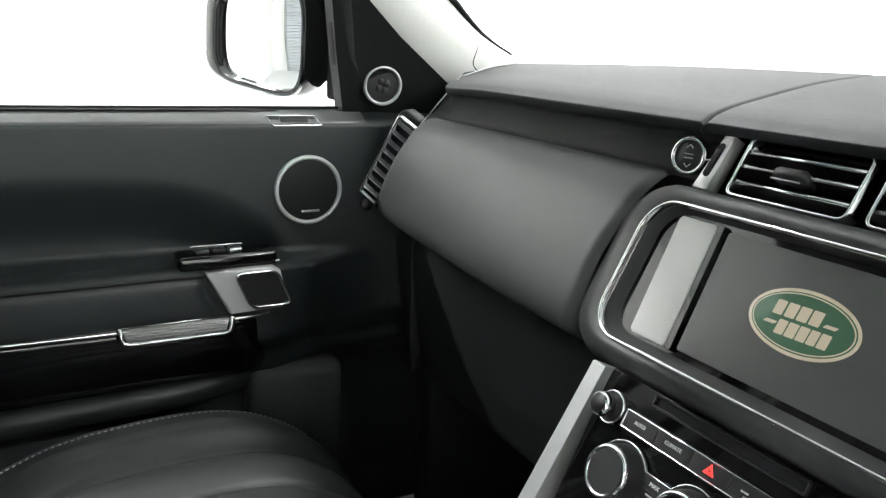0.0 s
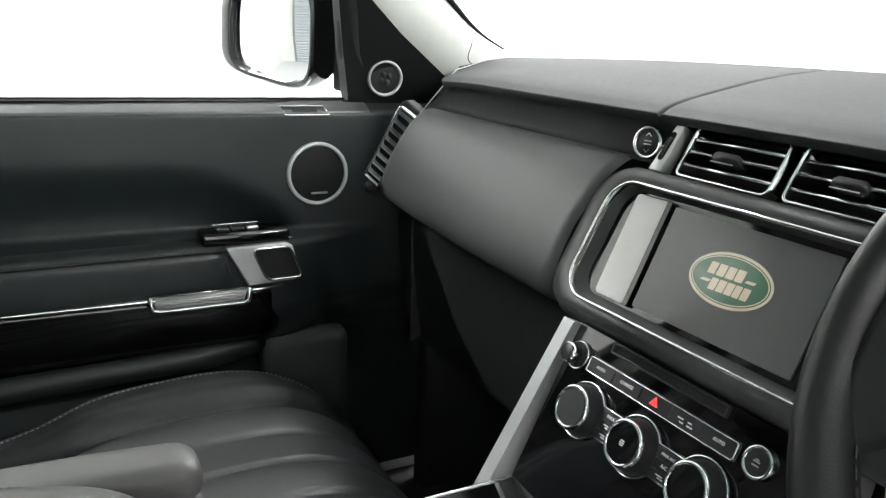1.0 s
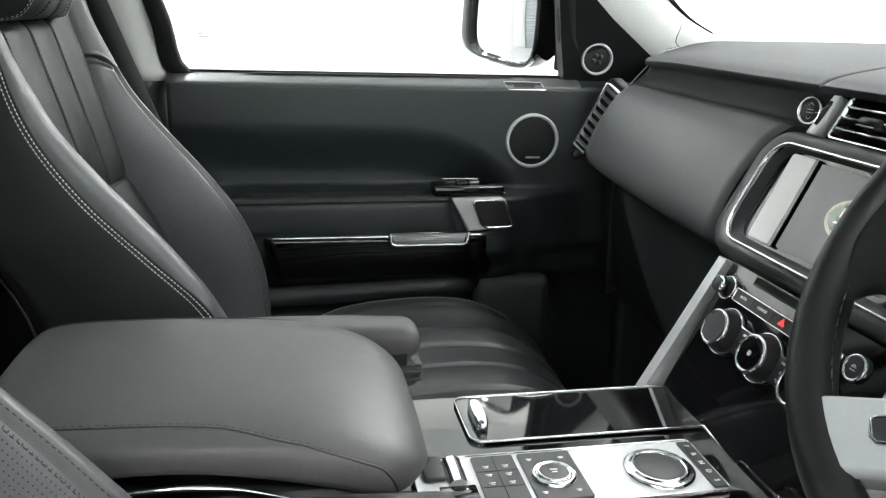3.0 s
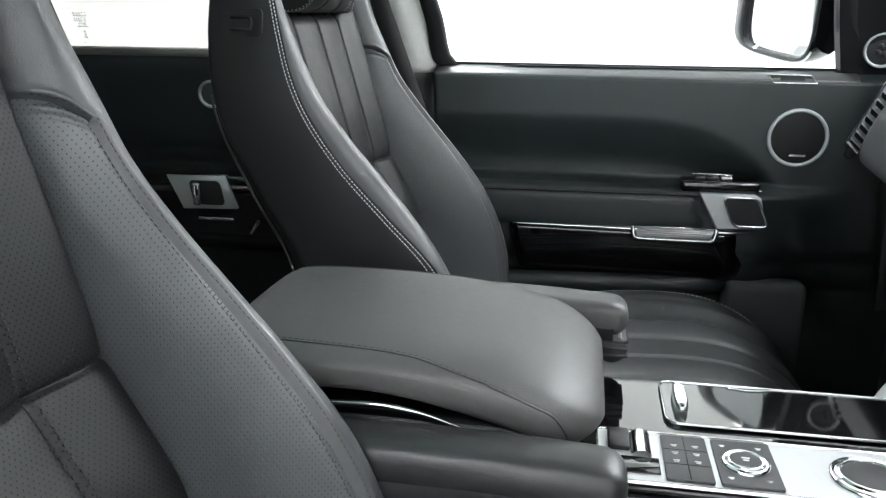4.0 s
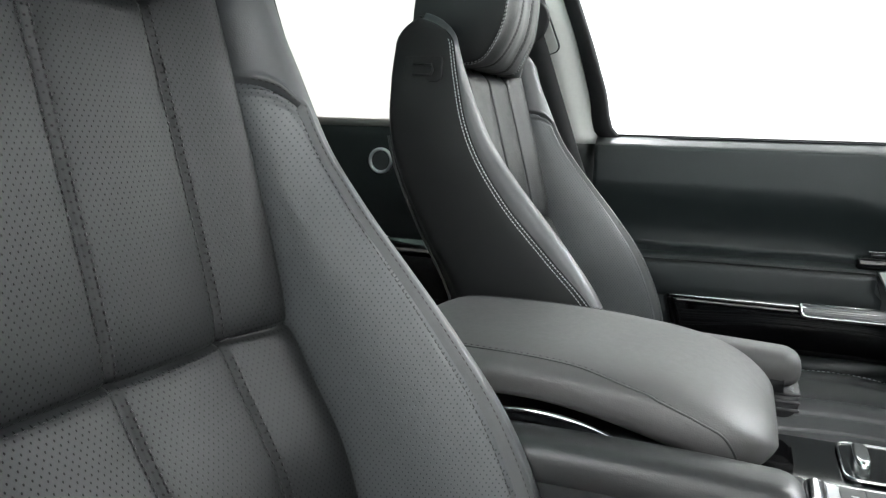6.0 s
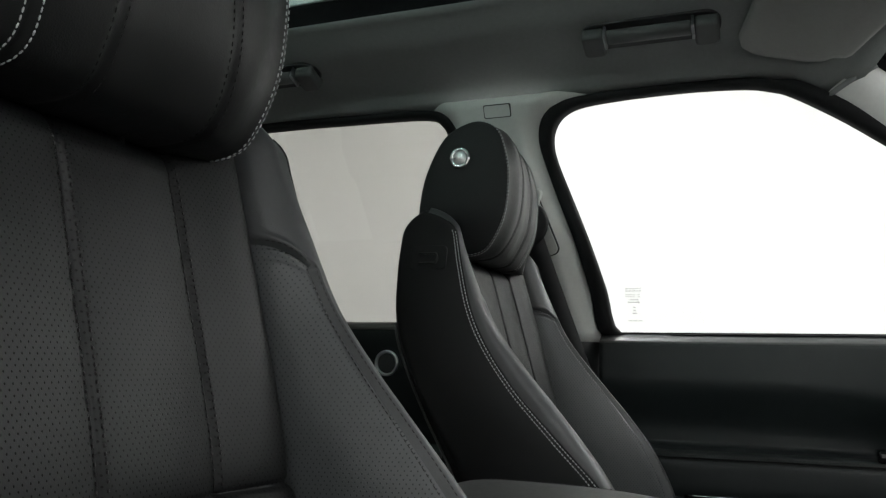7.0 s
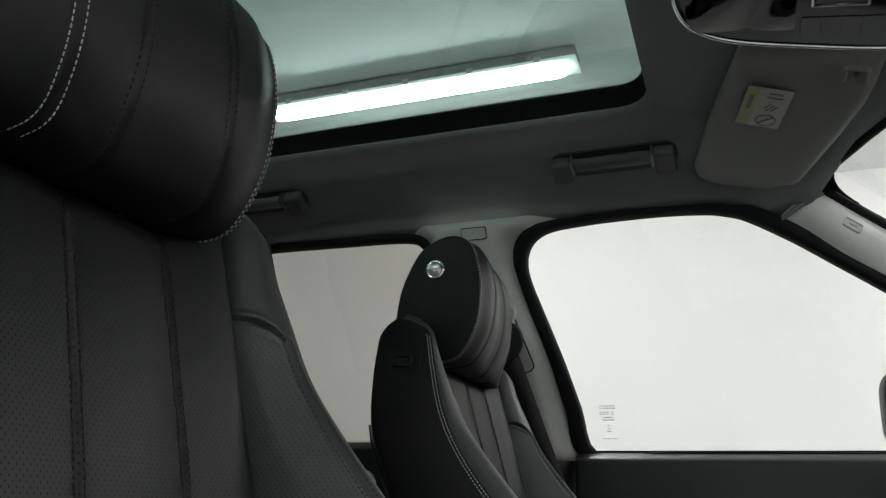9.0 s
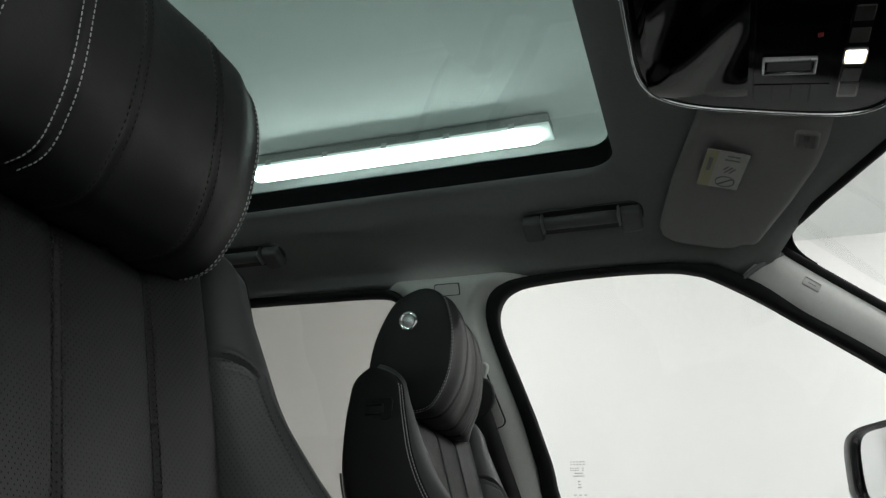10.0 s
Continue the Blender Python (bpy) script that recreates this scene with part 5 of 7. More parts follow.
    for i, x in enumerate(xs):
        q = face_pose(x, s0, -0.0015)
        k = part("dial", lathe([(0.0238, 0.0), (0.0228, 0.007), (0.0206, 0.0135), (0.0198, 0.0160), (0.0, 0.0160)], q, 48), PLASTIC, c, "round black rotary dial with chrome rim")
        part("rim", lathe([(0.0206, 0.0130), (0.0209, 0.0152), (0.0197, 0.0172), (0.0178, 0.0172), (0.0170, 0.0158)], q, 48), CHROME, k)
        part("dial_face", lathe([(0.0, 0.0166), (0.0174, 0.0162)], q, 40), GLOSS if i else KEYPAD, k)
        if i == 1:
            part("fan_icon", bars(q @ pose(0, 0, 0.0168), [(0, 0.0018, 0.004), (0, 0, 0.005), (0, -0.0018, 0.004)], 0.001), WHITE, k)
    for gap, words in ((-0.0495, ("MAX", "", "")), (0.0220, ("MAX A/C", "A/C", ""))):
        for j in range(3):
            y = s0 + 0.0086 - 0.0090 * j
            part("key_cap", prism([(gap + px, y + py) for px, py in rounded(0.0125, 0.0040, 0.0008, 2)], FACE, -0.004, -0.0003, 0.0005), KEYPAD, g)
            if words[j]:
                part("lettering", lettering(words[j], face_pose(gap, y, -0.0002), 0.0044 if len(words[j]) < 5 else 0.0036), WHITE, g, "", True)
            else:
                part("icon", bars(face_pose(gap, y, 0.0), [(-0.001, 0.001, 0.007), (0.001, -0.001, 0.006)], 0.0010), WHITE, g)


HAZARD = glow("lit red warning icon", (0.9, 0.05, 0.04), 0.5)


def dashboard():
    t = thing("dashboard", (0, 0.5, 0.75), "dark grey leather dashboard with centre display and air vents", "dashboard")
    dash_top(t)
    dash_lower(t, -1)
    dash_lower(t, 1)
    side_vent(t, -1)
    surround(t)
    part("vent_housing", boxed((0, 0.490, 1.2350), (0.306, 0.016, 0.052), m=Matrix.Rotation(radians(-26), 4, "X"), bevel=0.003), GLOSS, t, "gloss black housing round the centre vents")
    centre_vent(t, -0.0605)
    centre_vent(t, 0.0597)
    vent_wheel(t, -0.1357)
    vent_wheel(t, 0.1357)
    round_button(t, (-0.1755, 0.4600, 1.2230), (0.22, -0.94, 0.16), 0.0172, "glovebox_button", "round glovebox button with chrome ring")
    round_button(t, (0.215, 0.432, 1.185), (0, -0.9, 0.3), 0.0158, "start_button", "round start button with chrome ring")
    display(t)
    climate(t)
    # plain instrument hood ahead of the wheel
    part("instrument_hood", outward(sheet(lambda u, v: (lerp(0.23, 0.62, u), lerp(0.44, 0.66, v), 1.25 + 0.055 * math.sin(math.pi * u) ** 0.4 * (1 - 0.6 * v * v)), 20, 8)), DASH_TOP, t)
    part("knee_panel", outward(sheet(lambda u, v: (lerp(0.172, 0.42, u), 0.372 + 0.08 * v, lerp(1.060, 0.72, v)), 10, 10)), CREAM, t, "pale panel under the steering column")

# ---- centre console and steering wheel ----
def console():
    t = thing("centre_console", (0, 0.05, 0.50), "gloss black centre console with silver switch panel", "console")
    # deck
    def deck(k, z, dy=0.0):
        return [(x * k, 0.070 + y * k + dy, z) for x, y in rounded(0.148, 0.260, 0.012, 4)]
    part("deck", outward(loft([deck(1.0, 0.62), deck(1.0, 0.892), deck(0.99, 0.900), deck(0.97, 0.9015)], cap=True)), GLOSS, t, "gloss black lacquered console deck")
    part("side_cladding", boxed((0, 0.10, 0.72), (0.306, 0.50, 0.27), bevel=0.012, seg=3), TRIM, t)
    for s in (-1, 1):
        part("edge_strip", tube([(s * 0.151, y, 0.884) for y in (-0.09, 0.1, 0.31)], 0.003, 8), CHROME, t)
    up = lambda x, y, z: Matrix.Translation((x, y, z))
    # sliding lid with chrome frame
    ol = [(x - 0.089, y + 0.178) for x, y in rounded(0.049, 0.136, 0.014, 5)]
    ld = part("storage_lid", prism(ol, Matrix.Identity(4), 0.9010, 0.9045, 0.0008), GLOSS, t, "gloss black sliding lid framed in chrome")
    part("lid_frame", frame_ring(ol, Matrix.Identity(4), 0.0022, 0.9015, 0.9062), CHROME, ld)
    part("lid_grip", outward(loft([[(-0.0885 + 0.029 * k * abs(math.cos(a)) ** 0.6 * (1 if math.cos(a) > 0 else -1), 0.0605 + 0.0070 * k * abs(math.sin(a)) ** 0.6 * (1 if math.sin(a) > 0 else -1), z) for a in [2 * math.pi * j / 32 for j in range(32)]]
                                   for z, k in ((0.904, 1.0), (0.912, 1.0), (0.9145, 0.92), (0.9155, 0.75))], cap=True)), CHROME, ld, "chrome lid pull")
    part("finger_notch", tube([(-0.132 + 0.004 * math.sin(math.pi * k / 12), 0.115 + 0.045 * k / 12, 0.9055) for k in range(13)], 0.0008, 6), CHROME, ld)
    # silver switch panel
    pl = [(x + 0.034, y + 0.118) for x, y in rounded(0.045, 0.144, 0.006, 4)]
    sp = part("switch_panel", prism(pl, Matrix.Identity(4), 0.9010, 0.9085, 0.0015), SILVER, t, "satin aluminium console switch panel")
    part("panel_edge", frame_ring(pl, Matrix.Identity(4), 0.0016, 0.904, 0.9102), CHROME, sp)
    part("key_cap", boxed((0.010, -0.006, 0.9105), (0.036, 0.020, 0.005), bevel=0.0015), KEYPAD, sp)
    part("brake_switch", outward(loft([[(x, 0.014 + 0.010 * math.cos(a), 0.908 + 0.008 * math.sin(a)) for a in [math.pi * j / 12 for j in range(13)]] for x in (-0.002, 0.0, 0.036, 0.038)], closed=False)), CHROME, sp, "polished parking brake lever")
    part("brake_well", boxed((0.052, 0.012, 0.9095), (0.026, 0.034, 0.002), bevel=0.0008), GLOSS, sp)
    def block(y0, y1, name, label):
        return part(name, prism([(x + 0.034, y + (y0 + y1) / 2) for x, y in rounded(0.0385, (y1 - y0) / 2, 0.002, 2)], Matrix.Identity(4), 0.907, 0.9112, 0.0008), KEYPAD, sp, label)
    b = block(0.033, 0.074, "key_block", "dark grey block of console keys")
    for i in range(2):
        for j in range(3):
            part("icon", bars(up(0.018 + i * 0, 0, 0.9114) @ pose(0.0 + 0.0135 * j - 0.003, 0.044 + 0.019 * i, 0, 0, 0, 90), [(0, 0.0012, 0.006), (0, -0.0012, 0.004)], 0.001), WHITE, b)
        part("key_gap", boxed((0.034 - 0.012 + 0.025 * i, 0.0535, 0.9112), (0.0008, 0.039, 0.0006)), RUBBER, b)
    part("key_gap", boxed((0.034, 0.0535, 0.9112), (0.074, 0.0008, 0.0006)), RUBBER, b)
    b = block(0.079, 0.131, "terrain_block", "dark grey block with the terrain dial")
    q = up(0.036, 0.104, 0.911)
    d = part("terrain_dial", lathe([(0.0215, 0.0), (0.0215, 0.002), (0.0195, 0.004), (0.0165, 0.004), (0.0158, 0.001)], q, 44), CHROME, sp, "chrome ringed terrain dial")
    part("dial_ring", lathe([(0.0158, 0.001), (0.0158, 0.0045), (0.0145, 0.0055), (0.0135, 0.0045)], q, 40), CHROME, d)
    part("dial_cap", lathe([(0.0, 0.0050), (0.0136, 0.0045)], q, 36), KEYPAD, d)
    part("icon", bars(q @ pose(0, 0, 0.0053, 0, 0, 90), [(0, 0.002, 0.007), (0, -0.002, 0.005)], 0.0012), WHITE, d)
    for x, y in ((0.008, 0.120), (0.008, 0.088), (0.062, 0.120), (0.062, 0.088)):
        part("icon", bars(up(x, y, 0.9114) @ pose(0, 0, 0, 0, 0, 90), [(0, 0.0009, 0.005), (0, -0.0009, 0.003)], 0.001), WHITE, b)
    # flush gear selector
    q = up(0.0380, 0.2080, 0.9085)
    g = part("gear_selector", lathe([(0.0340, 0.0), (0.0340, 0.0025), (0.0315, 0.0045), (0.0290, 0.0030), (0.0270, 0.0050), (0.0245, 0.0062), (0.0235, 0.0045)], q, 56), CHROME, sp, "flush chrome rotary gear selector")
    part("dial_cap", lathe([(0.0, 0.0055), (0.0180, 0.0058), (0.0236, 0.0046)], q, 44), KEYPAD, g)
    st = part("gear_strip", prism([(x + 0.034, y + 0.2535) for x, y in rounded(0.0390, 0.0070, 0.001, 2)], Matrix.Identity(4), 0.907, 0.9106, 0.0005), KEYPAD, sp, "dark strip with gear letters")
    for i, ch in enumerate("PRNDS"):
        part("lettering", lettering(ch, up(0.004 + 0.0150 * i, 0.2535, 0.9107) @ pose(0, 0, 0), 0.0072), WHITE, st, "", True)
    # front end where the deck meets the climate panel
    part("front_cover", outward(sheet(lambda u, v: (lerp(-0.140, 0.140, u), lerp(0.300, 0.330, v), lerp(0.9025, 0.895, v)), 6, 3)), GLOSS, t)


def console_box():
    """The padded lid box between the seats."""
    t = thing("armrest_box", (0, -0.20, 0.62), "padded black leather console armrest box", "armrest")
    prof_top = [(-0.378, 1.004), (-0.365, 1.019), (-0.34, 1.0265), (-0.28, 1.028), (-0.20, 1.026), (-0.13, 1.0205), (-0.10, 1.0155), (-0.075, 1.0085), (-0.055, 1.000), (-0.038, 0.989), (-0.028, 0.979), (-0.024, 0.972)]
    prof_base = [(-0.378, 0.978), (-0.25, 0.986), (-0.20, 0.984), (-0.15, 0.974), (-0.10, 0.960), (-0.070, 0.951), (-0.052, 0.949), (-0.038, 0.954), (-0.028, 0.963), (-0.024, 0.970)]
    def section(y):
        k = max(0.0, (y + 0.088) / 0.066)
        top, base = curve_at(prof_top, y), curve_at(prof_base, y)
        w = 0.126 * (1 - 0.06 * smooth(-0.35, -0.378, y)) * (0.52 + 0.48 * math.sqrt(1 - k ** 2.4))
        return w, (top + base) / 2, (top - base) / 2
    loops = []
    n = 48
    for i in range(71):
        y = lerp(-0.378, -0.024, math.sin(math.pi / 2 * i / 70))
        w, cz, h = section(y)
        lp = []
        for q in range(n):
            a = 2 * math.pi * q / n
            px = abs(math.cos(a)) ** 0.42 * (1 if math.cos(a) > 0 else -1)
            pz = abs(math.sin(a)) ** 0.62 * (1 if math.sin(a) > 0 else -1)
            lp.append((w * px, y, cz + h * pz + 0.004 * max(0, pz) * (1 - px * px)))
        loops.append(lp)
    def seam_at(y):
        """A point of the sewn edge: along the shoulder of the lid, then down the nose."""
        w, cz, h = section(y)
        if y < -0.12:
            x = curve_at([(-0.37, 0.100), (-0.276, 0.104), (-0.188, 0.1075), (-0.145, 0.117), (-0.11, 0.1215)], y)
            c = (x / w) ** (1 / 0.42)
            pz = math.sqrt(max(0.0, 1 - c * c)) ** 0.62
            return x, y, cz + h * pz + 0.004 * pz * (1 - (x / w) ** 2)
        z = curve_at([(-0.145, 1.0145), (-0.12, 1.008), (-0.104, 1.003), (-0.080, 0.994), (-0.065, 0.986), (-0.056, 0.972), (-0.052, 0.958)], y)
        pz = min(1.0, abs(z - cz) / h) ** (1 / 0.62)
        return w * math.sqrt(max(0.0, 1 - pz * pz)) ** 0.42, y, z
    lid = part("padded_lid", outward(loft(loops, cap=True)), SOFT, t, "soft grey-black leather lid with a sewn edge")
    part("box_body", outward(loft([[(x, y - 0.214, z) for x, y in rounded(w, l, 0.03, 5)] for z, w, l in ((0.60, 0.122, 0.120), (0.90, 0.122, 0.120), (0.945, 0.120, 0.150), (0.968, 0.114, 0.155))], cap=True)), TRIM, t)
    for s in (-1, 1):
        arc = [(s * 0.1225, y, curve_at([(-0.30, 0.979), (-0.237, 0.982), (-0.207, 0.983), (-0.174, 0.979), (-0.147, 0.971), (-0.13, 0.966)], y)) for y in [lerp(-0.30, -0.130, k / 24) for k in range(25)]]
        part("chrome_arc", tube(arc, lambda u: 0.0032 * (0.3 + 0.7 * math.sin(math.pi * min(0.98, max(0.02, u)))), 8), CHROME, t)
        pth = [seam_at(lerp(-0.36, -0.0525, math.sin(math.pi / 2 * k / 60))) for k in range(61)]
        part("seam", tube([(s * (x - 0.0004), y, z - 0.0003) for x, y, z in pth], 0.0012, 6), LEATHER, lid)
        part("seam_stitching", stitches([(s * (x - 0.0016), y, z + 0.0016) for x, y, z in pth[:-6]], 0.0026, 0.0030, 0.0004), LEATHER, lid)


def steering_wheel():
    C, tilt = Vector((0.4113, 0.2459, 1.2298)), radians(39.0)
    m = facing(C, (0, -math.cos(tilt), math.sin(tilt)))
    t = thing("steering_wheel", C, "black leather steering wheel with silver spokes and switches", "steering wheel")
    R, n = 0.1892, 96
    bm = bmesh.new()
    rings = []
    for k in range(n):
        a = 2 * math.pi * k / n
        deg = math.degrees(a) % 360
        grip = 0.0138 + 0.0015 * (math.exp(-((deg - 150) / 25) ** 2) + math.exp(-((deg - 30) / 25) ** 2))
        c, s = math.cos(a), math.sin(a)
        ring = []
        for j in range(16):
            b = 2 * math.pi * j / 16
            r = R + grip * math.cos(b)
            ring.append((r * c, r * s * 0.985, 0.0155 * math.sin(b)))
        rings.append([m @ Vector(p) for p in ring])
    rings.append(rings[0])
    loft(rings, bm=bm)
    bmesh.ops.remove_doubles(bm, verts=bm.verts[:], dist=0.0001)
    rim = part("rim", outward(bm), WHEEL, t, "thick smooth black leather rim")
    st = [m @ Vector(((R - 0.0141) * math.cos(radians(d)), (R - 0.0141) * math.sin(radians(d)) * 0.985, 0.0030)) for d in range(0, 361, 3)]
    part("stitching", stitches(st, 0.006, 0.003, 0.0008), DARK_STITCH, rim)
    for d in (135, 45):
        a = radians(d)
        part("rim_joint", tube([m @ Vector(((R + 0.0152 * math.cos(b)) * math.cos(a), (R + 0.0152 * math.cos(b)) * math.sin(a) * 0.985, 0.0168 * math.sin(b))) for b in [2 * math.pi * j / 20 for j in range(20)]], 0.0007, 6, closed=True), DARK_STITCH, rim)
    # leather wings that join rim and hub
    for s in (-1, 1):
        top = [(0.182, 0.020), (0.168, -0.001), (0.150, -0.0085), (0.118, -0.006)]
        low = [(0.168, -0.088), (0.150, -0.070), (0.128, -0.064), (0.105, -0.072)]
        def wing(u, v):
            x = lerp(curve_at([(i / 3, p[0]) for i, p in enumerate(top)], u), curve_at([(i / 3, p[0]) for i, p in enumerate(low)], u), v)
            y = lerp(curve_at([(i / 3, p[1]) for i, p in enumerate(top)], u), curve_at([(i / 3, p[1]) for i, p in enumerate(low)], u), v)
            return m @ Vector((s * x, y, -0.011 + 0.010 * math.sin(math.pi * v) ** 0.6 * (1 - 0.55 * u)))
        part("spoke_wing", outward(thicken(sheet(wing, 12, 16), 0.012)), WHEEL, t)
        # switch pod
        mp = m @ Matrix.Translation((0, 0, 0.007))
        pod = [(s * x, y) for x, y in ((0.1235, -0.020), (0.1140, -0.063), (0.1100, -0.0725), (0.1010, -0.0815), (0.089, -0.0872), (0.067, -0.0872), (0.0665, -0.080), (0.082, -0.020), (0.089, -0.004), (0.104, 0.0015), (0.118, -0.006))]
        p = part("switch_pod", prism(pod, mp, -0.010, 0.012, 0.002), CHROME, t, "chrome edged steering wheel switch pod")
        part("pod_face", prism([(s * 0.096 + (x - s * 0.096) * 0.88, -0.044 + (y + 0.044) * 0.945) for x, y in pod], mp, 0.006, 0.0135, 0.001), PLASTIC, p)
        q = mp @ pose(s * 0.1040, -0.0187, 0.012)
        c = part("switch_ring", lathe([(0.0190, 0.0), (0.0190, 0.003), (0.0180, 0.0042), (0.0172, 0.0035)], q, 40), SATIN, p)
        part("switch_disc", lathe([(0.0085, 0.0048), (0.0173, 0.0038)], q, 40), PLASTIC, p)
        part("centre_ring", lathe([(0.0085, 0.003), (0.0085, 0.0060), (0.0074, 0.0068), (0.0068, 0.0056)], q, 30), SATIN, p)
        part("centre_key", lathe([(0.0, 0.0066), (0.0070, 0.0056)], q, 30), PLASTIC, p)
        if s < 0:
            part("lettering", lettering("MENU", q @ pose(0, 0.0014, 0.0068), 0.0034), WHITE, p, "", True)
            part("lettering", lettering("OK", q @ pose(0, -0.0022, 0.0067), 0.0034), WHITE, p, "", True)
            part("lettering", lettering("MODE", mp @ pose(-0.0965, -0.0498, 0.0137), 0.0042), WHITE, p, "", True)
            for j in range(4):
                w = q @ pose(0, 0, 0.0048, 0, 0, 90 * j) @ pose(0, 0.0128, 0)
                bm = bmesh.new()
                tube([w @ Vector((-0.0020, -0.0010, 0)), w @ Vector((0, 0.0012, 0)), w @ Vector((0.0020, -0.0010, 0))], 0.00045, 6, closed=(j % 2 == 0), bm=bm)
                part("arrow", bm, WHITE, p)
            part("key_gap", tube([mp @ Vector((-0.1115, -0.0603, 0.0136)), mp @ Vector((-0.0760, -0.0590, 0.0136))], 0.0005, 6), RUBBER, p)
            part("key_gap", tube([mp @ Vector((-0.0945, -0.0603, 0.0136)), mp @ Vector((-0.0880, -0.0850, 0.0136))], 0.0005, 6), RUBBER, p)
            ph = [mp @ Vector((-0.1050 + 0.0030 * math.cos(a), -0.0690 + 0.0042 * math.sin(a), 0.0140)) for a in [radians(-70 + 140 * j / 10) for j in range(11)]]
            part("phone_icon", tube(ph, lambda u: 0.0004 + 0.0006 * abs(2 * u - 1) ** 3, 6), WHITE, p)
            part("voice_icon", bars(mp @ pose(-0.0830, -0.0720, 0.0138, 0, 0, 70), [(0, 0.0022, 0.002), (0, 0.001, 0.0035), (0, 0, 0.002), (0, -0.002, 0.0042), (0.001, -0.003, 0.0035)], 0.0006), WHITE, p)
    # two lower silver spokes with dark inserts
    for s in (-1, 1):
        ol = [(s * x, y) for x, y in ((0.116, -0.1470), (0.113, -0.1400), (0.103, -0.1340), (0.059, -0.1095), (0.020, -0.086), (0.002, -0.122), (0.025, -0.1372), (0.078, -0.1720), (0.092, -0.1720), (0.101, -0.1640))]
        lo = part("lower_spoke", prism(ol, m, -0.008, 0.009, 0.005), SILVER, t, "brushed silver lower spoke")
        ins = [(s * lerp(0.040, x, 0.80), lerp(-0.122, y, 0.74)) for x, y in ((0.0835, -0.1385), (0.080, -0.1340), (0.057, -0.1180), (0.030, -0.1010), (0.018, -0.1180), (0.041, -0.1322), (0.068, -0.1490), (0.074, -0.1485))]
        part("insert", prism(ins, m, 0.004, 0.0098, 0.001), KEYPAD, lo)
        part("insert_edge", tube([m @ Vector((x, y, 0.0096)) for x, y in ins], 0.0012, 6, closed=True), CHROME, lo)
    # hub
    hub = [(0.067 * math.cos(a), (0.066 if math.sin(a) > 0 else 0.094) * math.sin(a) - 0.060) for a in [2 * math.pi * k / 48 for k in range(48)]]
    part("airbag_cover", prism(hub, m, -0.03, 0.030, 0.014), WHEEL, t, "domed black airbag cover")
    part("column_shroud", tube([m @ Vector((0, -0.02, -0.02)), m @ Vector((0, -0.03, -0.10)), m @ Vector((0, -0.03, -0.26))], 0.062, 24), PLASTIC, t)
    part("stalk", tube([m @ Vector((-0.05, -0.005, -0.05)), m @ Vector((-0.11, -0.012, -0.045)), m @ Vector((-0.155, -0.045, -0.035))], lambda u: 0.007 + 0.003 * u, 10), PLASTIC, t)
    part("stalk_tip", tube([m @ Vector((-0.140, -0.033, -0.038)), m @ Vector((-0.158, -0.047, -0.034))], 0.0070, 12), PLASTIC, t)
    part("shift_paddle", prism([(-0.122, 0.010), (-0.104, 0.016), (-0.084, 0.010), (-0.088, -0.03), (-0.110, -0.040)], m, -0.022, -0.014, 0.002), SATIN, t, "satin edged shift paddle")

# ---- front seats ----
SEAT_X = 0.412
BACK_FRONT = [(0.78, -0.268), (0.90, -0.318), (1.00, -0.350), (1.067, -0.374), (1.15, -0.397), (1.274, -0.431), (1.36, -0.456)]
BOLSTER = [(0.78, -0.165), (0.889, -0.172), (0.949, -0.188), (1.014, -0.219), (1.065, -0.256), (1.108, -0.292), (1.148, -0.326), (1.197, -0.362), (1.257, -0.390), (1.30, -0.407), (1.36, -0.425)]
SIDE_FRONT = [(0.78, -0.178), (0.889, -0.182), (0.949, -0.194), (1.003, -0.222), (1.060, -0.276), (1.122, -0.333), (1.190, -0.377), (1.268, -0.402), (1.34, -0.418), (1.36, -0.422)]
BACK_REAR = [(0.78, -0.385), (0.90, -0.392), (1.00, -0.410), (1.087, -0.456), (1.18, -0.495), (1.268, -0.502), (1.31, -0.499), (1.36, -0.492)]
SEAM_A, HALF = 0.168, 0.224


def back_top(a):
    """Height of the top edge of the backrest at a distance from its middle."""
    return 1.300 + 0.049 * smooth(0.085, 0.165, a) - 0.010 * smooth(0.195, 0.226, a)


EDGE_A, WAIST = 0.1965, 1.069


def seam_z(a):
    """Height of the curved seam that crosses the bolster and turns down along it."""
    return 1.240 - 0.018 * min(1.0, max(0.0, (a - SEAM_A) / (EDGE_A - SEAM_A))) ** 3


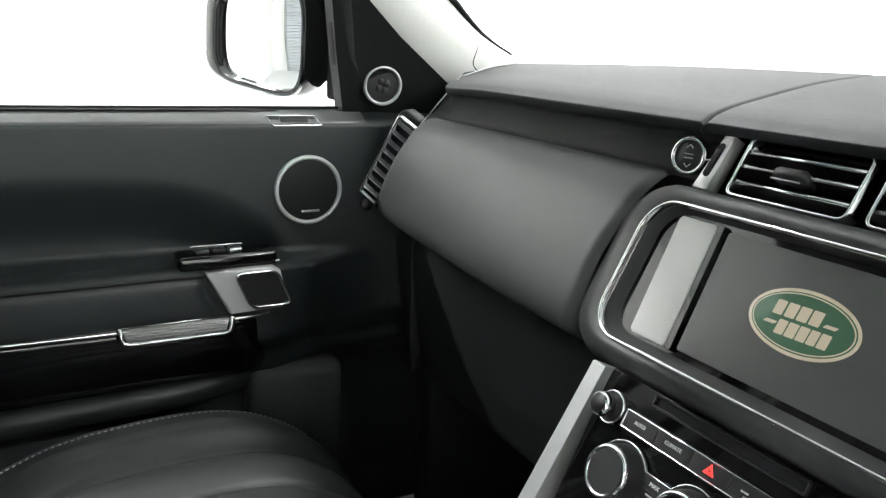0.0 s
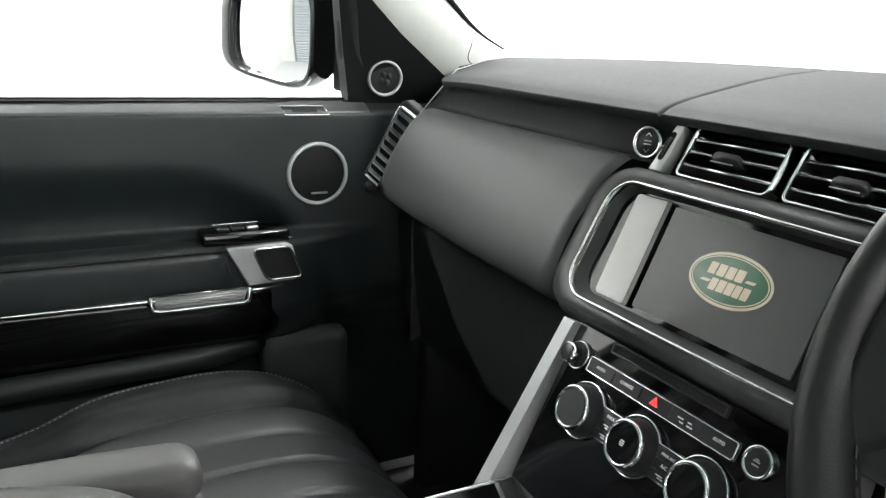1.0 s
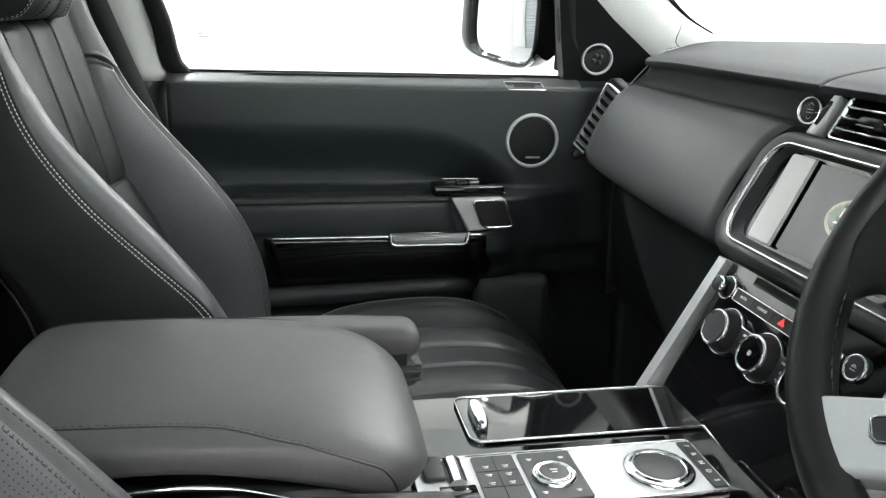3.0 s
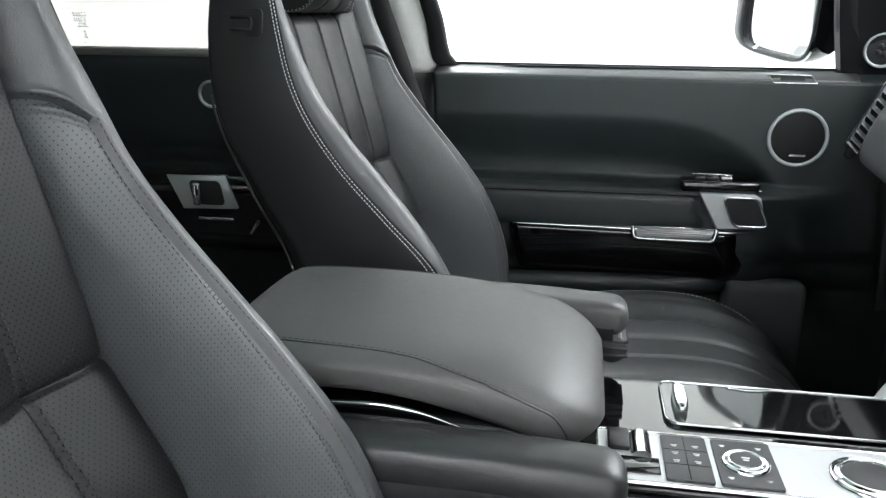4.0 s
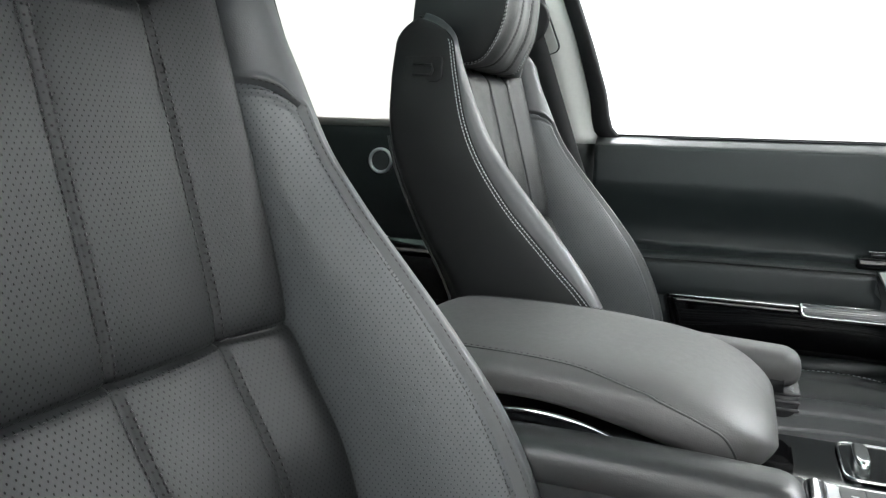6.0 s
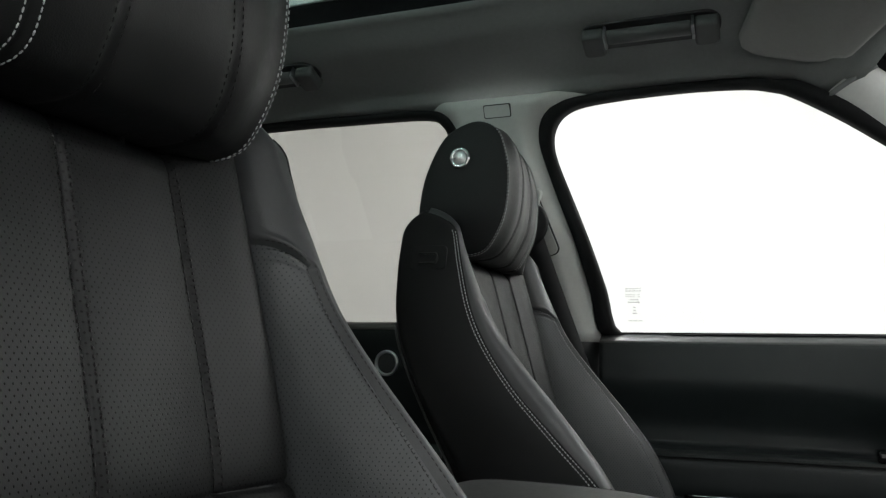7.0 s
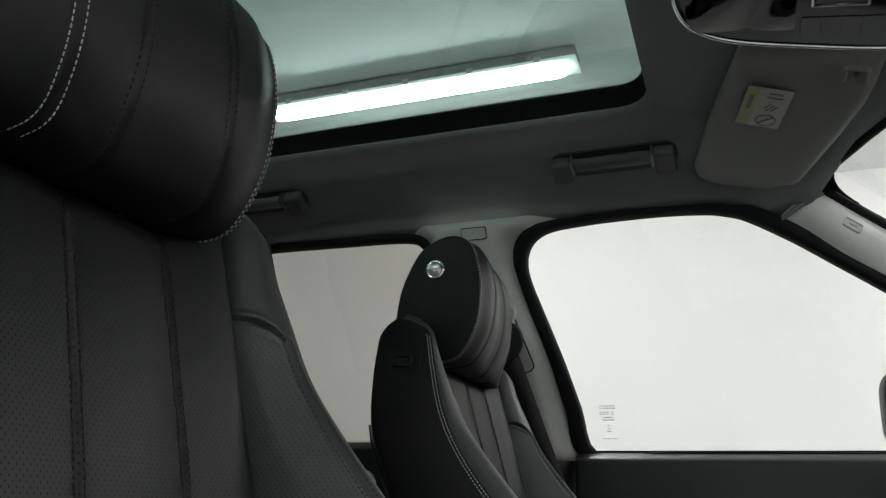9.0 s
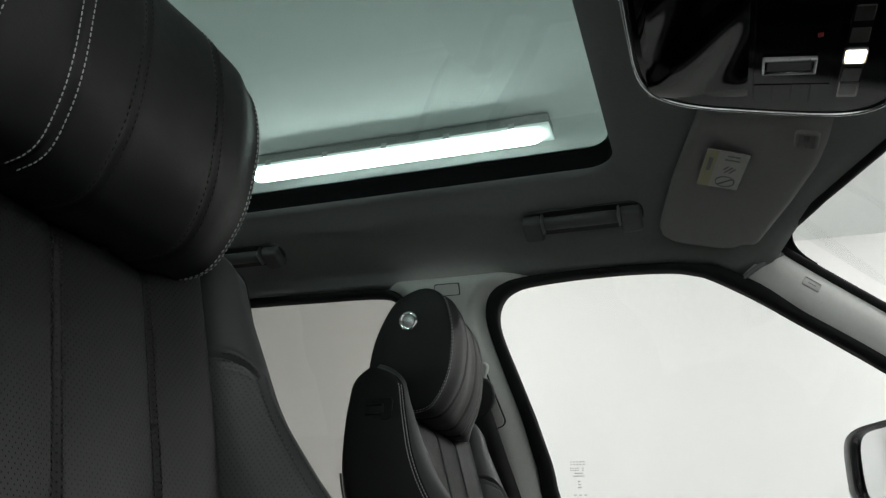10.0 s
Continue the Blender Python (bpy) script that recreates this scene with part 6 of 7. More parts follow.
def seat_y(a, z):
    """Front face of the backrest at a distance from its middle and a height."""
    yc, yb, ys = curve_at(BACK_FRONT, z) + 0.014 * smooth(WAIST, 0.97, z), curve_at(BOLSTER, z), curve_at(SIDE_FRONT, z)
    if a < SEAM_A:
        y = yc + 0.010 * smooth(0.10, 0.165, a)
        for g in (0.0, 0.096):
            y -= 0.0034 * math.exp(-((a - g) / 0.0024) ** 2)
        y += 0.0040 * (abs(math.sin(math.pi * a / 0.096)) ** 0.7 if a < 0.096 else math.sin(math.pi * min(1.0, (a - 0.096) / 0.072)) ** 0.7)
        # the upper panel sinks towards the waist seam, the lumbar panel swells below it
        d = abs(z - WAIST)
        y -= 0.0060 * math.exp(-d / (0.013 if z > WAIST else 0.006)) + 0.0022 * math.exp(-(d / 0.0014) ** 2)
    elif a < 0.206:
        k = (a - SEAM_A) / (0.206 - SEAM_A)
        y = lerp(yc + 0.006, yb, math.sin(math.pi / 2 * k) ** 0.85)
    else:
        k = (a - 0.206) / (HALF - 0.206)
        y = lerp(yb, ys, 1 - math.sqrt(max(0.0, 1 - k * k)))
    if a > SEAM_A:
        # sewn groove: over the bolster, then down along its edge
        d = abs(a - EDGE_A) if z < seam_z(EDGE_A) else math.hypot(a - EDGE_A, z - seam_z(EDGE_A))
        if a < EDGE_A:
            d = min(d, abs(z - seam_z(a)))
        top = smooth(1.205, 1.235, z)
        y -= (0.0030 + 0.0035 * top) * math.exp(-(d / (0.0020 + 0.0006 * top)) ** 2) - (0.0012 + 0.0012 * top) * math.exp(-((d - 0.0055) / 0.0026) ** 2)
        y -= 0.0030 * top * math.exp(-((z - seam_z(a) + 0.0095) / 0.0020) ** 2) * (1 if a < EDGE_A else 0)
    y -= 0.012 * math.exp(-((a - SEAM_A) / 0.0040) ** 2)
    return y


def backrest(t, x0):
    """The backrest as separate covers: two centre panels, bolsters with smooth edges and shoulders, side panels and a rear shell."""
    z0 = 0.78
    def zz(a, v):
        return lerp(z0, back_top(a), v)
    def shrink(v):
        k = max(0.0, (v - 0.955) / 0.045)
        return math.sqrt(max(0.0, 1 - k * k))
    def taper(a, z):
        """How far the shoulders draw in towards the top."""
        return 0.016 * smooth(1.215, 1.335, z) * smooth(SEAM_A, HALF, a)
    def skin(a, q, sign=1, lift=0.0):
        z = zz(abs(a), q)
        y, r = seat_y(abs(a), z), curve_at(BACK_REAR, z)
        mid = (y + r) / 2
        return (x0 + sign * (a - taper(a, z)), mid + (y + lift - mid) * shrink(q), z + 0.006 * (1 - shrink(q)))
    kz = lambda z, a=0.0: (z - z0) / (back_top(abs(a)) - z0)
    def front(a_lo, a_hi, sign, lo, hi, ease=1.0):
        def f(u, v):
            a = lerp(a_lo, a_hi, u)
            return skin(a, lerp(lo(a), hi(a), 1 - (1 - v) ** ease), sign)
        return f
    foot, head, waist, seam = (lambda a: 0.0), (lambda a: 1.0), (lambda a: kz(WAIST)), (lambda a: kz(seam_z(a), a))
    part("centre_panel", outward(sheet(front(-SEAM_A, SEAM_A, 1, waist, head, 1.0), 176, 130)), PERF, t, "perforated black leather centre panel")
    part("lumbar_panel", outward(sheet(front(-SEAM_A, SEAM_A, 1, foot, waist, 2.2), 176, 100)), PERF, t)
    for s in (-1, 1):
        part("bolster", outward(sheet(front(SEAM_A, EDGE_A, s, foot, seam), 22, 230)), PERF_LIT, t, "perforated leather side bolster")
        part("shoulder", outward(sheet(front(SEAM_A, EDGE_A, s, seam, head, 1.6), 22, 90)), EDGE_LIT, t, "smooth leather shoulder section")
        part("bolster_edge", outward(sheet(front(EDGE_A, HALF, s, foot, head, 1.4), 20, 150)), EDGE_LIT, t, "smooth leather bolster edge")
        def side(u, v, s=s):
            z = zz(HALF, v)
            y0, y1 = seat_y(HALF, z), curve_at(BACK_REAR, z)
            mid = (y0 + y1) / 2
            y = mid + (lerp(y0, y1, u) - mid) * shrink(v)
            e = 0.010 * math.sin(math.pi * u) ** 0.6 - 0.022 * smooth(0.86, 1.0, u)
            return (x0 + s * (HALF - taper(HALF, z) + e), y, z + 0.006 * (1 - shrink(v)))
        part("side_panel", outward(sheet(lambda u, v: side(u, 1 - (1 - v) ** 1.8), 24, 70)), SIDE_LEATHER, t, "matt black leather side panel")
        # welt along the front edge with a row of pale stitches on either side of it
        part("welt", tube([skin(HALF, lerp(0.02, 0.985, k / 90), s) for k in range(91)], 0.0012, 6), SIDE_LEATHER, t)
        for u in (0.014, 0.048):
            pth = [side(u, lerp(0.03, 0.968, k / 130)) for k in range(131)]
            part("stitching", stitches([(x + s * 0.0006, y, z) for x, y, z in pth], 0.0030, 0.0014, 0.00078), STITCH, t, "pale twin edge stitching")
        # dark twin rows beside the bolster seam
        for off in (-0.0034, 0.0034):
            pth = [skin(EDGE_A + off, kz(z, EDGE_A + off), s, 0.0004) for z in [lerp(0.80, 1.222 + off, k / 90) for k in range(91)]]
            pth += [skin(a, kz(seam_z(a) + off, a), s, 0.0004) for a in [lerp(EDGE_A - 0.002, SEAM_A + 0.005, k / 14) for k in range(15)]]
            part("seam_stitching", stitches(pth, 0.0030, 0.0018, 0.00055), DARK_STITCH, t)
    def rear(u, v):
        a = lerp(-HALF + 0.022, HALF - 0.022, u)
        z = zz(abs(a), v)
        y0, y1 = seat_y(abs(a), z), curve_at(BACK_REAR, z)
        mid = (y0 + y1) / 2
        draw = 0.016 * smooth(1.215, 1.335, z) * smooth(0.12, HALF - 0.022, abs(a))
        return (x0 + a - math.copysign(draw, a), mid + (y1 - 0.012 * math.sin(math.pi * u) - mid) * shrink(v), z + 0.006 * (1 - shrink(v)))
    part("rear_shell", outward(sheet(rear, 30, 40)), SIDE_LEATHER, t)
    part("waist_stitching", stitches([skin(a, kz(WAIST - 0.0030), 1, 0.0003) for a in [lerp(-0.162, 0.162, k / 120) for k in range(121)]], 0.0022, 0.0030, 0.0006), DARK_STITCH, t)
    for a in (-0.096, 0.0, 0.096):
        for da in (-0.0042, 0.0042):
            for lo, hi in ((0.86, 1.062), (1.074, 1.285)):
                pth = [skin(a + da, kz(z, a + da), 1, 0.0003) for z in [lerp(lo, hi, k / 40) for k in range(41)]]
                part("seam_stitching", stitches(pth, 0.0022, 0.0026, 0.0008), DARK_STITCH, t)


def cushion(t, x0):
    crest = [(-0.34, 0.780), (-0.20, 0.792), (-0.12, 0.810), (-0.045, 0.838), (0.05, 0.849), (0.150, 0.848), (0.212, 0.832), (0.270, 0.794), (0.306, 0.745), (0.316, 0.69)]
    def top(u, v):
        a = lerp(-0.262, 0.262, u)
        q = abs(a)
        along = lerp(-0.34, 0.321, v)
        y = along - 0.035 * smooth(0.12, 0.26, q) * smooth(0.0, 0.2, along)
        zb = curve_at(crest, along)
        z = zb - 0.020 * smooth(0.165, 0.12, q)
        z -= 0.13 * (1 - math.sqrt(max(0.0, 1 - (max(0.0, q - 0.185) / 0.078) ** 2)))
        for g in (0.036, 0.112, 0.160):
            z -= 0.0045 * math.exp(-((q - g) / 0.0035) ** 2)
        z += 0.004 * math.sin(math.pi * min(1.0, max(0.0, (q - 0.036) / 0.076)))
        return (x0 + a, y, z)
    part("cushion", outward(sheet(top, 90, 70)), SEAT_TOP, t, "black leather seat cushion with sewn flutes")
    for s in (-1, 1):
        pth = []
        for k in range(60):
            v = lerp(0.05, 0.93, k / 59)
            p = top(0.5 + s * 0.188 / 0.524, v)
            pth.append((p[0], p[1], p[2] + 0.0012))
        part("stitching", stitches(pth, 0.0042, 0.0030, 0.0007), STITCH, t)
    part("cushion_side", outward(loft([[(x0 + x, y - 0.025, z) for x, y in rounded(w, l, 0.05, 5)] for z, w, l in ((0.52, 0.215, 0.24), (0.60, 0.245, 0.27), (0.72, 0.250, 0.280))], cap=True)), SIDE_LEATHER, t)


def headrest(t, x0, w, turn=0.0):
    prof = [(-0.497, 1.330), (-0.499, 1.370), (-0.489, 1.417), (-0.463, 1.466), (-0.430, 1.485), (-0.404, 1.486), (-0.382, 1.470), (-0.370, 1.430), (-0.368, 1.395), (-0.373, 1.352), (-0.388, 1.318), (-0.405, 1.300), (-0.435, 1.296), (-0.470, 1.302)]
    cy, cz = -0.433, 1.392
    def ring(x, k, dy=0.0):
        out = []
        for i in range(len(prof) * 4):
            j, f = divmod(i, 4)
            p0, p1, p2, p3 = (Vector((*prof[(j + d - 1) % len(prof)], 0)) for d in range(4))
            q = f / 4
            c = 0.5 * ((2 * p1) + (p2 - p0) * q + (2 * p0 - 5 * p1 + 4 * p2 - p3) * q * q + (3 * p1 - p0 - 3 * p2 + p3) * q ** 3)
            fr = smooth(-0.43, -0.38, c.x)
            out.append((x0 + x, cy + (c.x - cy) * k + (dy - turn * (0.131 + w * x)) * fr, cz + (c.y - cz) * k))
        return out
    lines = (([(1.29, -0.086), (1.36, -0.068), (1.43, -0.056), (1.49, -0.052)], 0.020), ([(1.29, 0.010), (1.321, 0.018), (1.363, 0.024), (1.43, 0.030), (1.49, 0.032)], 0.020),
             ([(1.285, 0.070), (1.302, 0.066), (1.328, 0.072), (1.360, 0.079), (1.40, 0.085), (1.49, 0.090)], 0.034))
    stations = []
    for i in range(111):
        a = lerp(-0.131, 0.131, i / 110)
        q = abs(a)
        k = 1.0 + 0.016 * smooth(0.131, 0.095, q)
        dy = 0.008 * smooth(0.131, 0.09, q) - 0.004 * smooth(0.05, 0.0, q)
        row = []
        for x, y, z in ring(a, k, dy):
            c = 1.0
            if y > cy - 0.03:
                for table, depth in lines:
                    c -= depth * math.exp(-((w * a - curve_at(table, z)) / 0.0034) ** 2)
            row.append((x, cy + (y - cy) * c, cz + (z - cz) * c))
        stations.append(row)
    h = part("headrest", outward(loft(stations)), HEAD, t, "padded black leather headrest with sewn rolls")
    for s in (-1, 1):
        flat = [ring(s * 0.131, 1.0), ring(s * 0.1345, 0.985), ring(s * 0.1365, 0.94), ring(s * 0.1370, 0.5), ring(s * 0.1372, 0.0004)]
        part("side_face", outward(loft(flat)), SIDE_LEATHER, h, "flat matt black side face")
        part("stitching", stitches(ring(s * 0.1300, 1.004)[14:54] , 0.0030, 0.0021, 0.0005), STITCH, h)
        part("stitching", stitches(ring(s * 0.1346, 0.990)[14:54], 0.0030, 0.0021, 0.0004), STITCH, h)
        m = facing((x0 + s * 0.1370, -0.437, 1.434), (s, 0, 0))
        b = part("release_button", lathe([(0.0155, -0.003), (0.0155, 0.002), (0.0140, 0.0042), (0.0105, 0.0042), (0.0098, 0.0025)], m, 36), CHROME, h, "round chrome headrest release button")
        part("cap", lathe([(0.0, 0.0046), (0.006, 0.0042), (0.0100, 0.0026)], m, 30), SATIN, b)
    # sewn lines down the rolls: two dark pairs and a pale pair
    def front_y(a, z):
        q = abs(a)
        pts = [p for p in ring(w * a, 1.0 + 0.016 * smooth(0.131, 0.095, q), 0.008 * smooth(0.131, 0.09, q) - 0.004 * smooth(0.05, 0.0, q)) if p[1] > cy - 0.02]
        best = cy
        for p0, p1 in zip(pts, pts[1:]):
            if min(p0[2], p1[2]) <= z <= max(p0[2], p1[2]) and abs(p1[2] - p0[2]) > 1e-6:
                best = max(best, lerp(p0[1], p1[1], (z - p0[2]) / (p1[2] - p0[2])))
        return best
    for (table, depth), mat, lab, size in zip(lines, (DARK_STITCH, DARK_STITCH, STITCH), ("", "", "pale twin seam stitching"), (0.0005, 0.0005, 0.00048)):
        for off in (-0.0047, 0.0047):
            pth = []
            for k in range(50):
                z = lerp(1.482, 1.296, k / 49)
                a = curve_at(table, z) + off
                pth.append((x0 + w * a, front_y(a, z) + 0.0004, z))
            part("stitching", stitches(pth, 0.0029, 0.0012 if mat is STITCH else 0.0022, size), mat, h, lab)
    for s in (-1, 1):
        part("post", tube([(x0 + s * 0.055, -0.445, 1.25), (x0 + s * 0.055, -0.440, 1.32)], 0.005, 12), RUBBER, t)


def front_seat(x0):
    t = thing("front_seat", (x0, -0.10, 0.46), "black leather front seat with perforated panels", "car seat", "front seats")
    backrest(t, x0)
    cushion(t, x0)
    for s in (-1, 1):
        # coat hook moulded into the side panel
        m = facing((x0 + s * (HALF - 0.0008), -0.447, 1.283), (s, 0, 0.17))
        hk = part("coat_hook", prism(rounded(0.025, 0.016, 0.006, 4), m, -0.003, 0.0012, 0.001), SIDE_LEATHER, t, "moulded black coat hook")
        part("hook_lip", tube([m @ Vector((-0.012, 0.005, 0.003)), m @ Vector((0.012, 0.005, 0.003)), m @ Vector((0.014, -0.002, 0.003)), m @ Vector((0.012, -0.008, 0.003)), m @ Vector((-0.012, -0.008, 0.003))], 0.0014, 6), PLASTIC, hk)
        # piping down the rear edge
        part("piping", tube([(x0 + s * (HALF - 0.010), curve_at(BACK_REAR, z) + 0.003, z) for z in [lerp(0.80, 1.20, k / 20) for k in range(21)]], 0.0016, 6), PIPING, t)
    part("seat_base", boxed((x0, -0.05, 0.50), (0.40, 0.50, 0.08), bevel=0.02), PLASTIC, t)
    return t


def seat_armrest(t, x, rise, tip, label, cover):
    """A slim fold-down armrest: soft pad over a hard underside, with a ribbed adjuster wheel under its tip."""
    def ring(y, z, w, h):
        lp = []
        for k in range(28):
            a = 2 * math.pi * k / 28
            px = abs(math.cos(a)) ** 0.55 * (1 if math.cos(a) > 0 else -1)
            pz = abs(math.sin(a)) ** 0.75 * (1 if math.sin(a) > 0 else -1)
            lp.append((x + w * px, y, z + h * pz))
        return lp
    loops = []
    for i in range(37):
        u = i / 36
        y = lerp(-0.33, tip, 1 - (1 - u) ** 1.6)
        q = max(0.0, 1 - (tip - y) / 0.020)
        e = math.sqrt(max(0.0, 1 - q * q))
        z = curve_at([(-0.33, 0.962), (-0.20, 0.963), (-0.10, 0.962), (0.006, 0.957)], y) + rise
        loops.append(ring(y, z, 0.0275 * (0.45 + 0.55 * e), 0.0195 * (0.25 + 0.75 * e)))
    a = part("seat_armrest", outward(loft(loops, cap=True)), cover, t, label)
    under = []
    for k in range(13):
        y = lerp(-0.32, tip - 0.016, k / 12)
        zt, zb = 0.958 + rise, lerp(0.905, 0.930, smooth(-0.30, -0.03, y)) + rise
        under.append([(x + 0.0262 * c, y, z) for c, z in ((1, zt), (1, zb + 0.006), (0.8, zb), (-0.8, zb), (-1, zb + 0.006), (-1, zt))])
    part("under_panel", outward(loft(under, cap=True)), FASCIA, a, "hard black armrest underside")
    bm = bmesh.new()
    prof = [(0.0, -0.024)]
    for k in range(9):
        z = -0.024 + 0.0055 * k
        prof += [(0.0150, z), (0.0164, z + 0.0012), (0.0164, z + 0.0032), (0.0150, z + 0.0044)]
    prof.append((0.0, 0.026))
    lathe(prof, facing((x - 0.001, tip - 0.016, 0.924 + rise), (1, 0, 0)), 24, bm=bm)
    part("adjuster_wheel", outward(bm), KEYPAD, a, "ribbed black armrest adjuster")
    for k in range(3):
        part("rib", boxed((x, tip - 0.014, 0.934 + rise - 0.0085 * k), (0.050, 0.030, 0.0045), bevel=0.0015), KEYPAD, a)


def buckle(x, y, z):
    t = thing("belt_buckle", (x, y, z - 0.08), "black seat belt buckle with red button", "seat belt")
    m = pose(x, y, z, -12, 0, 0)
    b = box(bmesh.new(), (0, 0, 0), (1, 1, 1), m @ Matrix.Diagonal((0.024, 0.045, 0.075, 1)))
    bmesh.ops.bevel(b, geom=b.edges[:], offset=0.005, segments=3, affect="EDGES")
    part("housing", b, PLASTIC, t)
    b = box(bmesh.new(), (0, 0, 0), (1, 1, 1), m @ pose(0, 0, 0.036) @ Matrix.Diagonal((0.017, 0.034, 0.012, 1)))
    bmesh.ops.bevel(b, geom=b.edges[:], offset=0.003, segments=2, affect="EDGES")
    part("release_button", b, RED, t, "red release button")
    part("stem", boxed((x, y - 0.01, z - 0.09), (0.010, 0.03, 0.12), bevel=0.003), PLASTIC, t)

# ---- roof fittings ----
def grab_handle(y, x=-0.532):
    t = thing("grab_handle", (x, y, 1.69), "dark grey folded roof grab handle with chrome pins", "handle", "roof grab handles")
    n = Vector((0.36, 0, -0.93)).normalized()
    m = facing((x, y, zroof(x, y) - 0.004), n, (0, 1, 0))
    # recess plate, coloured dark as the handle's outline shadow, bar and the two hinged ends
    part("plate", prism([(a * 1.0, b) for a, b in rounded(0.030, 0.112, 0.026, 6)], m, -0.006, 0.003, 0.002), KEYPAD, t)
    part("grip", outward(loft([[m @ Vector((-0.012 + 0.014 * math.cos(a), yy, 0.017 + 0.010 * math.sin(a))) for a in [2 * math.pi * k / 16 for k in range(16)]] for yy in (-0.066, -0.03, 0.03, 0.066)], cap=True)), VISOR_DARK, t, "padded grip bar")
    for s in (-1, 1):
        part("hinge", prism([(a + 0.004, b + s * 0.090) for a, b in rounded(0.026, 0.019, 0.008, 4)], m, 0.0, 0.022, 0.006), VISOR_DARK, t)
        part("pin", prism([(a - 0.010, b + s * 0.0695) for a, b in rounded(0.016, 0.0022, 0.001, 2)], m, 0.004, 0.026, 0.001), SATIN, t)


VISOR_DARK = surface("dark grey moulded plastic", (0.085, 0.088, 0.088), 0.6, 0, 0.3, 0.001, 0.08)


def visor_z(x, y):
    return 1.682 - 0.13 * (abs(x) - 0.39) - 0.22 * (y - 0.05)


def sun_visor(s):
    t = thing("sun_visor", (s * 0.40, 0.16, 1.65), "folded-up grey cloth sun visor with warning label", "sun visor")
    ol = [(0.224, 0.014), (0.222, 0.186), (0.28, 0.182), (0.329, 0.174), (0.431, 0.144), (0.574, 0.096), (0.584, 0.088), (0.588, 0.070), (0.603, 0.056), (0.609, 0.030), (0.604, -0.030), (0.598, -0.050), (0.584, -0.064), (0.556, -0.067), (0.401, -0.034), (0.267, 0.003)]
    n = len(ol)
    cx, cy = 0.40, 0.065
    def ring(k, dz):
        return [(s * (cx + (x - cx) * k), cy + (y - cy) * k, visor_z(x, y) + dz) for x, y in ol]
    bm = loft([ring(0.97, 0.0), ring(1.0, -0.006), ring(1.0, -0.012), ring(0.97, -0.019), ring(0.85, -0.0215), ring(0.4, -0.0225)])
    c = bm.verts.new((s * cx, cy, visor_z(cx, cy) - 0.0228))
    last = [v for v in bm.verts if v.is_valid][-n - 1:-1]
    for i in range(n):
        bm.faces.new((last[i], last[(i + 1) % n], c))
    part("visor_panel", outward(bm), VISOR, t, "flat grey cloth visor panel")
    # printed label
    m = facing((s * 0.352, 0.042, visor_z(0.352, 0.042) - 0.0226), (-0.13 * s, -0.22, -1), (s, -0.2, 0))
    lb = part("label", prism(rounded(0.031, 0.049, 0.002, 2), m, 0.0, 0.0008), LABEL, t, "small printed warning label")
    part("label_band", prism([(x + 0.0220, y) for x, y in rounded(0.0085, 0.0485, 0.001, 2)], m, 0.0, 0.0012), YELLOW, lb)
    part("print", bars(m @ pose(0.0220, -0.012, 0.0012, 0, 0, 90), [(0.0, 0.0, 0.034)], 0.006), LINER, lb)
    part("ban_ring", lathe([(0.0150, 0.0008), (0.0150, 0.0014), (0.0130, 0.0014), (0.0130, 0.0008)], m @ pose(-0.009, 0.030, 0), 30), LINER, lb)
    part("ban_bar", bars(m @ pose(-0.009, 0.030, 0.0012, 0, 0, 45), [(0, 0, 0.026)], 0.0022), LINER, lb)
    part("print", bars(m @ pose(-0.009, -0.004, 0.0010, 0, 0, 60), [(0, 0.006, 0.014), (0.002, 0.0, 0.018), (0, -0.006, 0.012)], 0.0022), LINER, lb)
    part("print", bars(m @ pose(-0.009, -0.034, 0.0010), [(0, 0.006, 0.022), (0, -0.004, 0.018)], 0.0030), LINER, lb)
    # retaining clip
    q = facing((s * 0.268, 0.155, visor_z(0.268, 0.155) - 0.016), (0, -0.3, -1), (0, 1, 0))
    cl = part("clip", frame_ring(rounded(0.021, 0.0165, 0.008, 5), q, 0.006, -0.004, 0.010), VISOR, t, "moulded visor clip")
    part("clip_pin", tube([q @ Vector((-0.020, 0, 0.006)), q @ Vector((0.020, 0, 0.006))], 0.004, 10), VISOR_DARK, cl)


LABEL = surface("pale printed label", (0.42, 0.42, 0.38), 0.5, 0, 0, 0.002, 0.06)


